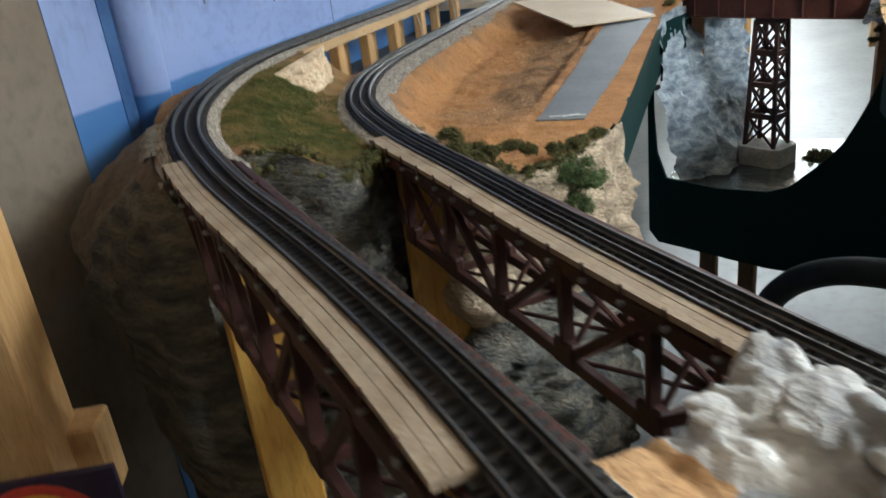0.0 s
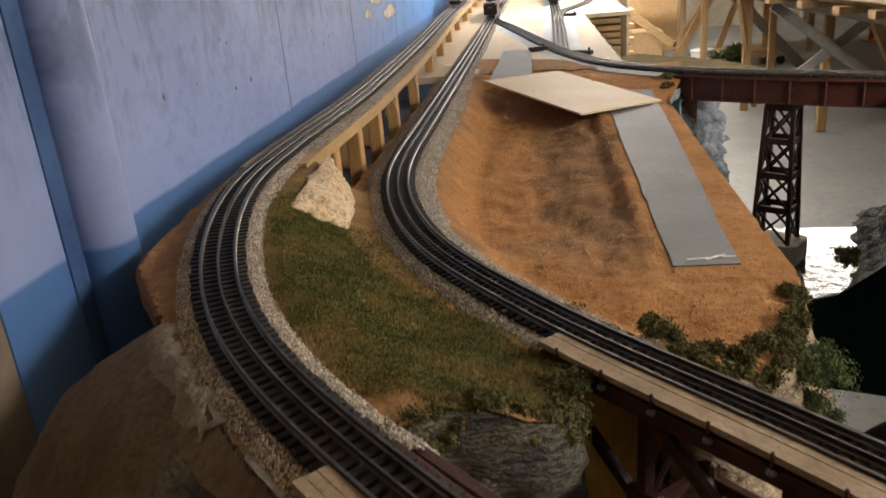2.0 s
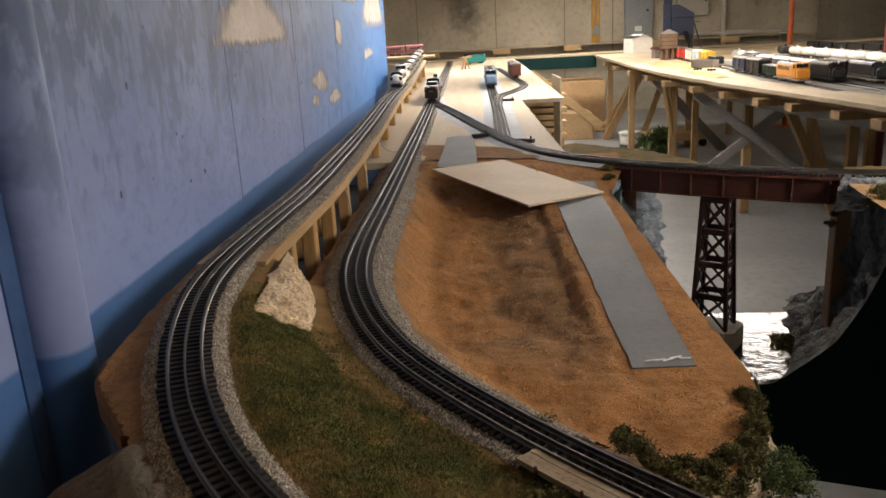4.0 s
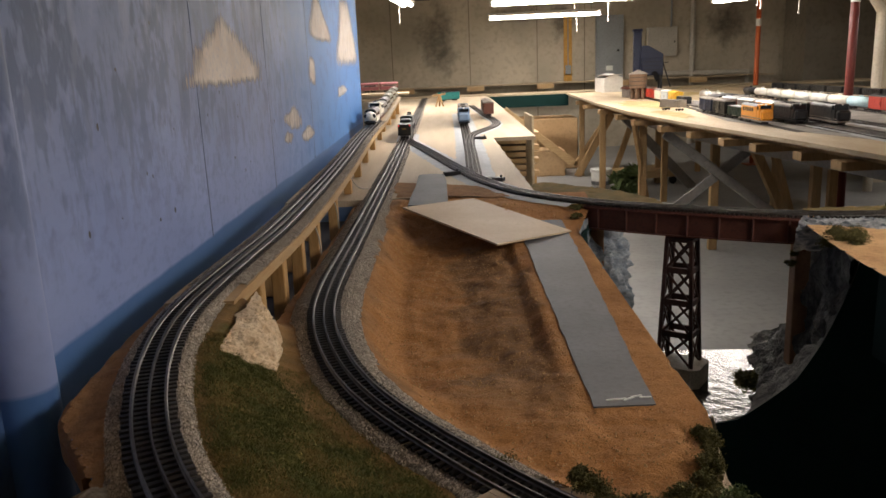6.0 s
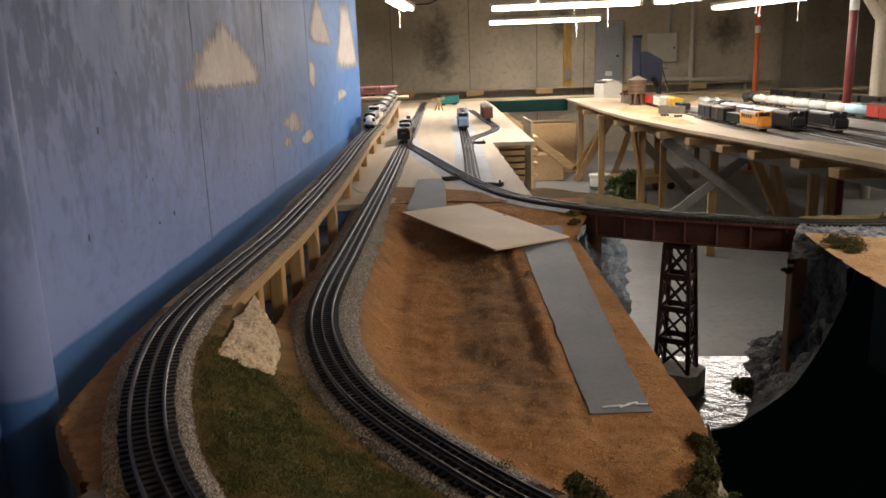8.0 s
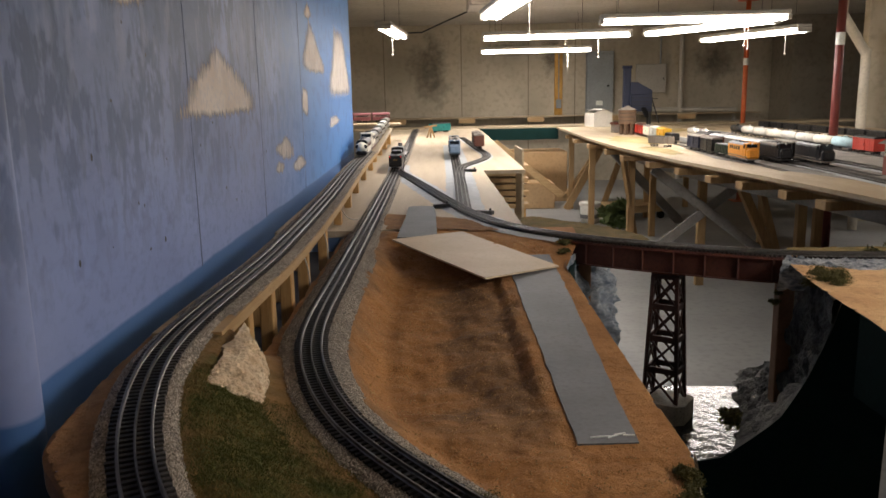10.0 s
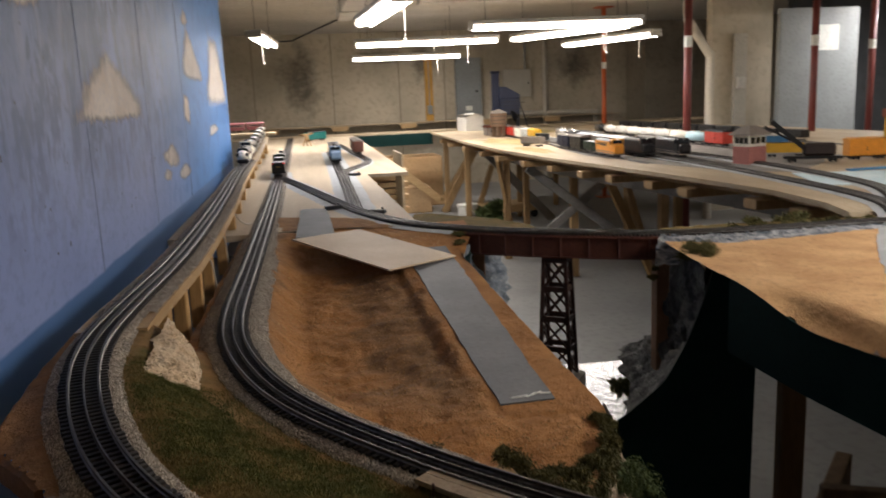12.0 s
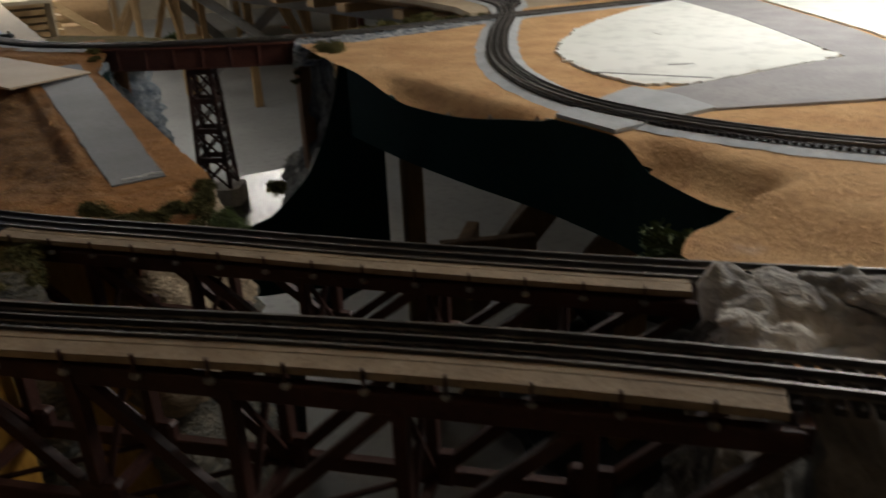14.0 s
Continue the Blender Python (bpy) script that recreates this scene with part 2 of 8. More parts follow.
def prism(bm, pts, z0, z1):
    """An upright prism over a plan polygon."""
    lo = [bm.verts.new((x, y, z0)) for x, y in pts]
    hi = [bm.verts.new((x, y, z1)) for x, y in pts]
    bm.faces.new(list(reversed(lo)))
    bm.faces.new(hi)
    k = len(pts)
    for i in range(k):
        bm.faces.new((lo[i], lo[(i + 1) % k], hi[(i + 1) % k], hi[i]))
    bmesh.ops.recalc_face_normals(bm, faces=bm.faces)
    return bm


def upright(bm, pts, m, depth):
    """A plate whose outline pts lies in the local xz plane, depth thick along local y, placed by m."""
    f = [bm.verts.new(m @ Vector((x, 0, z))) for x, z in pts]
    b = [bm.verts.new(m @ Vector((x, depth, z))) for x, z in pts]
    bm.faces.new(f)
    bm.faces.new(list(reversed(b)))
    k = len(pts)
    for i in range(k):
        bm.faces.new((f[i], b[i], b[(i + 1) % k], f[(i + 1) % k]))
    bmesh.ops.recalc_face_normals(bm, faces=bm.faces)
    return bm


def smooth_line(pts, step):
    """A Catmull-Rom curve through pts, resampled evenly."""
    p = np.array(pts, float)
    p = np.vstack([2 * p[0] - p[1], p, 2 * p[-1] - p[-2]])
    out = []
    for i in range(1, len(p) - 2):
        for s in np.linspace(0, 1, 24, endpoint=False):
            a, b, c, d = p[i - 1:i + 3]
            out.append(0.5 * (2 * b + (c - a) * s + (2 * a - 5 * b + 4 * c - d) * s * s + (3 * b - a - 3 * c + d) * s ** 3))
    out.append(p[-2])
    out = np.array(out)
    seg = np.r_[0, np.cumsum(np.linalg.norm(np.diff(out, axis=0), axis=1))]
    n = max(2, int(seg[-1] / step))
    q = np.linspace(0, seg[-1], n)
    return np.stack([np.interp(q, seg, out[:, k]) for k in range(out.shape[1])], 1)


def sides(line):
    t = np.gradient(line[:, :2], axis=0)
    t /= np.linalg.norm(t, axis=1)[:, None]
    return t, np.stack([t[:, 1], -t[:, 0]], 1)


def sweep(line, profile, closed=True):
    """Vertices and faces of a profile (offset to the right, height) carried along a line of xyz."""
    t, s = sides(line)
    k = len(profile)
    vs, fs = [], []
    for i, p in enumerate(line):
        for o, h in profile:
            vs.append((p[0] + s[i, 0] * o, p[1] + s[i, 1] * o, p[2] + h))
    for i in range(len(line) - 1):
        for j in range(k if closed else k - 1):
            a, b = i * k + j, i * k + (j + 1) % k
            fs.append((a, b, b + k, a + k))
    if closed:
        fs.append(tuple(range(k)))
        fs.append(tuple(reversed(range((len(line) - 1) * k, len(line) * k))))
    return vs, fs


def dist_line(x, y, line):
    """Signed distance (right positive) from points to a polyline, and the height of the nearest spot."""
    a, b = line[:-1, :2], line[1:, :2]
    d = b - a
    best, sign, hz = np.full(x.shape, 1e9), np.ones(x.shape), np.zeros(x.shape)
    for i in range(len(a)):
        ll = d[i] @ d[i] + 1e-12
        u = np.clip(((x - a[i, 0]) * d[i, 0] + (y - a[i, 1]) * d[i, 1]) / ll, 0, 1)
        ex, ey = x - a[i, 0] - u * d[i, 0], y - a[i, 1] - u * d[i, 1]
        q = np.hypot(ex, ey)
        s = np.where(d[i, 1] * ex - d[i, 0] * ey >= 0, 1.0, -1.0)
        near = q < best
        best, sign = np.where(near, q, best), np.where(near, s, sign)
        hz = np.where(near, line[i, 2] + u * (line[i + 1, 2] - line[i, 2]), hz)
    return best * sign, hz


def inside(x, y, poly):
    x, y = np.asarray(x), np.asarray(y)
    c = np.zeros(x.shape, bool)
    for (x0, y0), (x1, y1) in zip(poly, poly[1:] + poly[:1]):
        hit = ((y0 > y) != (y1 > y)) & (x < (x1 - x0) * (y - y0) / (y1 - y0 + 1e-12) + x0)
        c ^= hit
    return c


def fbm(x, y, z, s, octaves=4):
    return noise.fractal(Vector((x * s, y * s, z * s)), 1.0, 2.0, octaves)


def rocky(x, y, z, s):
    """Blocky rock relief: flat-topped cells parted by cracks."""
    d = noise.voronoi(Vector((x * s, y * s, z * s)))[0]
    return min(0.42, d[1] - d[0])


def terrain_mesh(name, poly, step, height, material, zones=None):
    """A height field over a plan polygon, its rim drawn onto the outline."""
    pts = np.array(poly)
    xs = np.arange(pts[:, 0].min() - step, pts[:, 0].max() + step * 1.5, step)
    ys = np.arange(pts[:, 1].min() - step, pts[:, 1].max() + step * 1.5, step)
    gx, gy = np.meshgrid(xs, ys, indexing="ij")
    cin = inside(gx[:-1, :-1] + step / 2, gy[:-1, :-1] + step / 2, poly)
    ring = np.array(poly + poly[:1])
    rim = np.column_stack([ring, np.zeros(len(ring))])
    vin = inside(gx, gy, poly)
    d, _ = dist_line(gx, gy, rim)
    use = np.zeros(gx.shape, bool)
    use[:-1, :-1] |= cin
    use[1:, :-1] |= cin
    use[:-1, 1:] |= cin
    use[1:, 1:] |= cin
    for i, j in zip(*np.nonzero(use & ((~vin) | (np.abs(d) < 0.45 * step)))):
        best = None
        for (x0, y0), (x1, y1) in zip(poly, poly[1:] + poly[:1]):
            dx, dy = x1 - x0, y1 - y0
            u = min(1, max(0, ((gx[i, j] - x0) * dx + (gy[i, j] - y0) * dy) / (dx * dx + dy * dy + 1e-12)))
            q = (x0 + u * dx, y0 + u * dy)
            e = math.hypot(q[0] - gx[i, j], q[1] - gy[i, j])
            if best is None or e < best[0]:
                best = (e, q)
        gx[i, j], gy[i, j] = best[1]
    gz = height(gx, gy)
    idx = np.full(gx.shape, -1)
    idx[use] = np.arange(use.sum())
    verts = np.stack([gx[use], gy[use], gz[use]], 1)
    faces = [(idx[i, j], idx[i + 1, j], idx[i + 1, j + 1], idx[i, j + 1]) for i, j in zip(*np.nonzero(cin))]
    me = mesh_from(name, verts, [tuple(int(v) for v in f) for f in faces], material, True)
    if zones:
        at = me.color_attributes.new("zone", "FLOAT_COLOR", "POINT")
        z = zones(verts[:, 0], verts[:, 1])
        at.data.foreach_set("color", np.ascontiguousarray(z, dtype=np.float32).ravel())
    return me


def cliff_mesh(name, rim, z_of, z0, rows, bulge, rough, material, seed=0.0):
    """A rock face hung below a rim line: rows of vertices pushed outwards by bulge(k), broken up by noise."""
    line = smooth_line([(x, y, 0) for x, y in rim], 0.012)
    t, s = sides(line)
    s = -s
    vs, fs = [], []
    n = len(line)
    top = z_of(line[:, 0], line[:, 1])
    for r in range(rows + 1):
        k = r / rows
        for i in range(n):
            z = top[i] + (z0 - top[i]) * k
            o = bulge(k, i / (n - 1))
            q = fbm(line[i, 0] + seed, line[i, 1], z, 14, 5) * rough + (abs(fbm(line[i, 0] * 0.4, line[i, 1] * 0.4, z + seed, 40, 3)) * rough * 0.9)
            o += (q + 0.55 * rough * rocky(line[i, 0] + seed, line[i, 1], z * 2.4, 22)) * min(1.0, k * 6) if r else 0.0
            vs.append((line[i, 0] + s[i, 0] * o, line[i, 1] + s[i, 1] * o, z))
    for r in range(rows):
        for i in range(n - 1):
            a = r * n + i
            fs.append((a + n, a + n + 1, a + 1, a))
    return mesh_from(name, vs, fs, material, True)


# ---------- track lines (rail tops) ----------
LOW = smooth_line([(-0.10, 9.3, 0.947), (-0.11, 6.0, 0.947), (-0.118, 4.3, 0.947), (-0.124, 2.96, 0.947), (-0.132, 2.1, 0.947), (-0.138, 1.6, 0.947), (-0.142, 1.36, 0.947), (-0.138, 1.2, 0.947), (-0.122, 1.08, 0.948), (-0.083, 0.931, 0.949), (-0.038, 0.819, 0.95), (0.016, 0.73, 0.951), (0.06, 0.673, 0.952), (0.113, 0.597, 0.952), (0.19, 0.515, 0.952), (0.277, 0.419, 0.952), (0.36, 0.321, 0.952), (0.45, 0.225, 0.952), (0.55, 0.118, 0.952), (0.64, 0.03, 0.952), (0.75, -0.07, 0.952), (0.95, -0.24, 0.952)], 0.012)
UP = smooth_line([(-0.30, 4.6, 1.017), (-0.296, 3.634, 1.017), (-0.272, 2.6, 1.017), (-0.264, 2.0, 1.017), (-0.266, 1.535, 1.016), (-0.276, 1.313, 1.016), (-0.288, 1.09, 1.015), (-0.289, 0.94, 1.014), (-0.27, 0.815, 1.012), (-0.248, 0.73, 1.010), (-0.224, 0.655, 1.007), (-0.192, 0.58, 1.004), (-0.155, 0.515, 1.002), (-0.105, 0.445, 1.0), (-0.027, 0.357, 1.0), (0.077, 0.25, 1.0), (0.19, 0.15, 1.0), (0.303, 0.045, 1.0), (0.397, -0.049, 1.0), (0.467, -0.128, 1.0), (0.56, -0.235, 1.0), (0.7, -0.4, 1.0)], 0.012)
MAIN = smooth_line([(-0.112, 4.45, 0.947), (-0.10, 4.05, 0.947), (-0.028, 3.67, 0.947), (0.040, 3.31, 0.947), (0.098, 2.995, 0.947), (0.144, 2.764, 0.947), (0.183, 2.58, 0.947), (0.222, 2.44, 0.947), (0.270, 2.30, 0.947), (0.343, 2.17, 0.947), (0.435, 2.06, 0.947), (0.53, 1.975, 0.947), (0.676, 1.878, 0.947), (0.907, 1.755, 0.947), (1.103, 1.717, 0.947), (1.37, 1.698, 0.947), (1.6, 1.682, 0.947), (2.173, 1.62, 0.947), (3.0, 1.52, 0.947)], 0.015)
SPUR = smooth_line([(0.176, 2.62, 0.947), (0.182, 2.9, 0.947), (0.193, 3.35, 0.947), (0.202, 3.85, 0.947), (0.21, 4.4, 0.947), (0.22, 5.2, 0.947), (0.23, 6.2, 0.947)], 0.015)
SIDE = smooth_line([(0.20, 3.72, 0.947), (0.232, 4.2, 0.947), (0.318, 4.5, 0.947), (0.395, 4.78, 0.947), (0.43, 5.15, 0.947), (0.40, 5.9, 0.947), (0.36, 7.2, 0.947)], 0.015)
LOOP = smooth_line([(2.0, 4.6, 0.947), (1.95, 3.4, 0.947), (1.88, 2.7, 0.947), (1.78, 2.1, 0.947), (1.617, 1.775, 0.947), (1.338, 1.431, 0.947), (1.113, 1.119, 0.947), (1.0, 0.88, 0.947), (0.955, 0.70, 0.947), (0.955, 0.55, 0.947), (0.985, 0.40, 0.947), (1.06, 0.22, 0.947), (1.25, -0.1, 0.947)], 0.015)
YARD = smooth_line([(2.25, 5.5, 0.947), (2.2, 3.6, 0.947), (2.05, 2.5, 0.947), (1.82, 2.02, 0.947), (1.65, 1.83, 0.947)], 0.015)


def eased(line, k):
    """The line with its small wiggles averaged out over k samples each way, ends kept."""
    out = line.copy()
    for i in range(len(line)):
        r = min(k, i, len(line) - 1 - i)
        out[i] = line[i - r:i + r + 1].mean(axis=0)
    return out


LOW, UP = eased(eased(LOW, 6), 6), eased(eased(UP, 5), 5)
GAUGE = 0.032
LOW_C = LOW[(LOW[:, 1] < 2.8)][::3]
UP_C = UP[(UP[:, 1] < 2.8)][::3]


bm = bmesh.new()
box(bm, -0.0032, 0.0032, -0.026, 0.026, -0.0105, -0.0056, 0.0005)
TIE_MESH = bpy.data.meshes.new("tie")
bm.to_mesh(TIE_MESH)
bm.free()
TIE_MESH.materials.append(TIE)


def lay_track(label, line, near=-9.0):
    """Three-rail model track: three rails and their ties."""
    th = thing("model_track", label, "model track")
    for o in (-GAUGE / 2, 0.0, GAUGE / 2):
        w = 0.0022 if o else 0.0016
        pr = [(o - w / 2, 0), (o + w / 2, 0), (o + w / 2, -0.0018), (o + 0.0005, -0.0024), (o + 0.0005, -0.0045), (o + w * 0.8, -0.0058), (o - w * 0.8, -0.0058), (o - 0.0005, -0.0045), (o - 0.0005, -0.0024), (o - w / 2, -0.0018)]
        v, f = sweep(line, pr)
        add_mesh("rail", mesh_from("rail", v, f, RAIL), th)
    t, s = sides(line)
    seg = np.r_[0, np.cumsum(np.linalg.norm(np.diff(line[:, :2], axis=0), axis=1))]
    rng = random.Random(len(line))
    v, f = [], []
    for q in np.arange(0.004, seg[-1], 0.0105):
        p = [np.interp(q, seg, line[:, k]) for k in range(3)]
        tx, ty = np.interp(q, seg, t[:, 0]), np.interp(q, seg, t[:, 1])
        hw, hl = 0.0032, 0.026 + rng.uniform(-0.0008, 0.0008)
        if p[1] < near:
            tie = add_mesh("tie", TIE_MESH, th)
            tie.matrix_world = Matrix.Translation(p) @ Matrix.Rotation(math.atan2(ty, tx), 4, "Z") @ Matrix.Diagonal((1, hl / 0.026, 1, 1))
            continue
        a = len(v)
        for dz in (-0.0105, -0.0056 + rng.uniform(-0.0004, 0.0002)):
            for u, w in ((-hw, -hl), (hw, -hl), (hw, hl), (-hw, hl)):
                v.append((p[0] + tx * u + ty * w, p[1] + ty * u - tx * w, p[2] + dz))
        f += [(a + 4, a + 5, a + 6, a + 7), (a, a + 1, a + 5, a + 4), (a + 1, a + 2, a + 6, a + 5), (a + 2, a + 3, a + 7, a + 6), (a + 3, a, a + 4, a + 7)]
    tagged(add_mesh("tie_strip", mesh_from("tie_strip", v, f, TIE), th, "strip of dark brown plastic ties"), kind="stuff")
    return th


def ballast_bed(label, line, half_l, half_r, slope, material=None, chips=0, seed=1, fall=1.0):
    """A gravel shoulder under the track, with loose chips."""
    t, s = sides(line)
    rng = random.Random(seed)
    prof = [(-half_l - slope, -0.026), (-half_l - slope * 0.5, -0.017), (-half_l, -0.0105), (-half_l * 0.75, -0.0088), (-0.02, -0.0092), (0.02, -0.0092), (half_r * 0.75, -0.0088), (half_r, -0.0105), (half_r + slope * 0.5, -0.017), (half_r + slope, -0.026)]
    prof = [(o, -0.0105 + (h + 0.0105) * fall if h < -0.0105 else h) for o, h in prof]
    v, f = sweep(line, prof, False)
    v = [(x + 0.004 * fbm(x, y, 0, 60), y + 0.004 * fbm(x, y, 3, 60), z + 0.0016 * fbm(x, y, 5, 90)) for x, y, z in v]
    th = tagged(add_mesh("ballast_bed", mesh_from("ballast_bed", v, [tuple(reversed(q)) for q in f], material or BALLAST, True)), label, "ballast", kind="stuff")
    if chips:
        v, f = [], []
        pick = [i for i in range(len(line) - 1) if line[i, 1] < 2.3 or rng.random() < 0.2]
        for _ in range(chips):
            i = rng.choice(pick)
            o = rng.choice((-1, 1))
            o = o * rng.uniform(0.0265, (half_r if o > 0 else half_l) + slope * 0.9)
            u = rng.random()
            x, y, z = line[i] * (1 - u) + line[i + 1] * u
            h = np.interp(o, [q[0] for q in prof], [q[1] for q in prof])
            c = (x + s[i, 0] * o, y + s[i, 1] * o, z + h)
            r = rng.uniform(0.0008, 0.0018)
            a = len(v)
            tw = rng.uniform(0, 6.28)
            for k in range(4):
                v.append((c[0] + r * math.cos(tw + k * 1.57) * rng.uniform(0.7, 1.2), c[1] + r * math.sin(tw + k * 1.57) * rng.uniform(0.7, 1.2), c[2] - r * 0.4))
            v.append((c[0] + rng.uniform(-0.4, 0.4) * r, c[1] + rng.uniform(-0.4, 0.4) * r, c[2] + r))
            f += [(a, a + 1, a + 4), (a + 1, a + 2, a + 4), (a + 2, a + 3, a + 4), (a + 3, a, a + 4)]
        tagged(add_mesh("gravel_chips", mesh_from("gravel_chips", v, f, STONE), th), kind="stuff")
    return th


# ---------- room ----------
BACK, CEILZ = 11.9, 2.34
solid("floor", bx(-3.6, 7.2, -3.2, BACK, -0.12, 0.0), FLOOR, "grey painted concrete basement floor", "floor", "structure")
solid("ceiling", bx(-3.6, 7.2, -3.2, BACK, CEILZ, CEILZ + 0.1), CEIL, "off-white painted basement ceiling", "ceiling", "structure")
solid("wall_back", bx(-3.6, 7.2, BACK, BACK + 0.2, 0, CEILZ), CONCRETE, "stained bare concrete basement wall", "wall", "structure")
solid("wall_right", bx(7.0, 7.2, -3.2, BACK, 0, CEILZ), SHADECONCRETE, "bare concrete side wall", "wall", "structure")
solid("wall_far_left", bx(-3.6, -3.4, -3.2, BACK, 0, CEILZ), CONCRETE, "bare concrete wall behind the partition", "wall", "structure")
solid("wall_behind", bx(-3.6, 7.2, -3.4, -3.2, 0, CEILZ), CONCRETE, "plain concrete wall closing the room", "wall", "structure")


def sky_paint():
    """Blue sky paint: lavender near the column, grey dabs up high, clear blue at the far end, a deeper blue band along the layout."""
    m = mat("sky_blue_paint", (0.255, 0.335, 0.62), (0.32, 0.41, 0.71), 2.5, 0.55, 0, 0.15, 18, (0.19, 0.26, 0.50), 0.003, 0.4, (1, 1, 1.6))
    n, l = m.node_tree.nodes, m.node_tree.links
    b = n["Principled BSDF"]
    co = n.new("ShaderNodeTexCoord")
    sp = n.new("ShaderNodeSeparateXYZ")
    l.new(co.outputs["Object"], sp.inputs[0])

    def fade(socket, lo, hi, top=1.0):
        q = n.new("ShaderNodeMapRange")
        q.inputs["From Min"].default_value, q.inputs["From Max"].default_value, q.inputs["To Max"].default_value = lo, hi, top
        l.new(socket, q.inputs[0])
        return q.outputs[0]

    def dabs(stretch, scale, lo, hi):
        mp, t = n.new("ShaderNodeMapping"), n.new("ShaderNodeTexNoise")
        mp.inputs["Scale"].default_value = stretch
        t.inputs["Scale"].default_value, t.inputs["Detail"].default_value, t.inputs["Roughness"].default_value = scale, 3, 0.6
        l.new(co.outputs["Object"], mp.inputs[0]), l.new(mp.outputs[0], t.inputs["Vector"])
        return fade(t.outputs[0], lo, hi)

    def times(p, q):
        k = n.new("ShaderNodeMath")
        k.operation = "MULTIPLY"
        l.new(p, k.inputs[0])
        if isinstance(q, float):
            k.inputs[1].default_value = q
        else:
            l.new(q, k.inputs[1])
        return k.outputs[0]

    def lay(under, colour, factor):
        x = n.new("ShaderNodeMix")
        x.data_type = "RGBA"
        x.inputs["B"].default_value = rgb(colour)
        l.new(factor, x.inputs["Factor"]), l.new(under, x.inputs["A"])
        return x.outputs["Result"]

    c = b.inputs["Base Color"].links[0].from_socket
    z, y = sp.outputs["Z"], sp.outputs["Y"]
    c = lay(c, (0.29, 0.365, 0.62), fade(y, 1.0, 0.84, 0.8))
    high = fade(z, 1.10, 1.5)
    c = lay(c, (0.088, 0.13, 0.24), times(times(high, dabs((1, 2.2, 1.3), 1.6, 0.28, 0.55)), 0.95))
    mask = times(dabs((1, 7.5, 3.6), 3.4, 0.49, 0.575), fade(z, 1.07, 1.40))
    c = lay(c, (0.062, 0.095, 0.18), times(mask, 0.9))
    mask = times(dabs((1, 16, 5.0), 4.0, 0.54, 0.62), fade(z, 1.02, 1.35))
    c = lay(c, (0.10, 0.145, 0.26), times(mask, 0.6))
    mask = times(dabs((1, 9, 3.2), 3.4, 0.54, 0.64), fade(z, 1.10, 1.6))
    c = lay(c, (0.30, 0.36, 0.53), times(mask, 0.5))
    c = lay(c, (0.10, 0.27, 0.62), fade(y, 2.1, 3.2))
    c = lay(c, (0.07, 0.19, 0.48), times(times(dabs((1, 4, 5), 3.0, 0.54, 0.6), fade(y, 2.1, 2.8)), 0.6))
    wob = n.new("ShaderNodeTexNoise")
    wob.inputs["Scale"].default_value = 6
    l.new(co.outputs["Object"], wob.inputs["Vector"])
    ad, su = n.new("ShaderNodeMath"), n.new("ShaderNodeMath")
    ad.operation, su.operation = "MULTIPLY_ADD", "ADD"
    ad.inputs[1].default_value, ad.inputs[2].default_value = 0.012, -0.006
    l.new(wob.outputs[0], ad.inputs[0]), l.new(z, su.inputs[0]), l.new(ad.outputs[0], su.inputs[1])
    c = lay(c, (0.08, 0.19, 0.44), fade(su.outputs[0], 0.996, 0.990))
    l.new(c, b.inputs["Base Color"])
    return m


SKY = sky_paint()
solid("wall_left", bx(-0.56, -0.41, 0.59, 4.85, 0, CEILZ), SKY, "concrete partition painted as a blue sky", "wall", "structure")
solid("wall_left_bare", bx(-0.56, -0.412, -3.2, 0.59, 0, CEILZ), DARKWALL, "unpainted brown concrete end of the partition", "wall", "structure")
bm = rod(bmesh.new(), (-0.402, 0.766, 0.0), (-0.402, 0.766, CEILZ), 0.036, 28)
solid("wall_pipe", bm, SKY, "round column on the wall painted sky blue", "column", "structure", smooth=True)

bm = bx(-0.4105, -0.4075, 0.703, 0.7405, 0.0, CEILZ)
solid("wall_groove", bm, mat("deep_blue_paint", (0.05, 0.11, 0.26), (0.08, 0.16, 0.34), 8, 0.6, 0, 0.1, 10, (0.03, 0.07, 0.18)), "deep blue painted strip beside the wall column", "strip", "structure")
solid("wall_bead", bx(-0.4105, -0.403, 0.7405, 0.7455, 0.0, CEILZ, 0.001), mat("bead_blue", (0.16, 0.28, 0.55), (0.22, 0.34, 0.62), 10, 0.5), "thin pale blue bead beside the wall column", "bead", "structure")

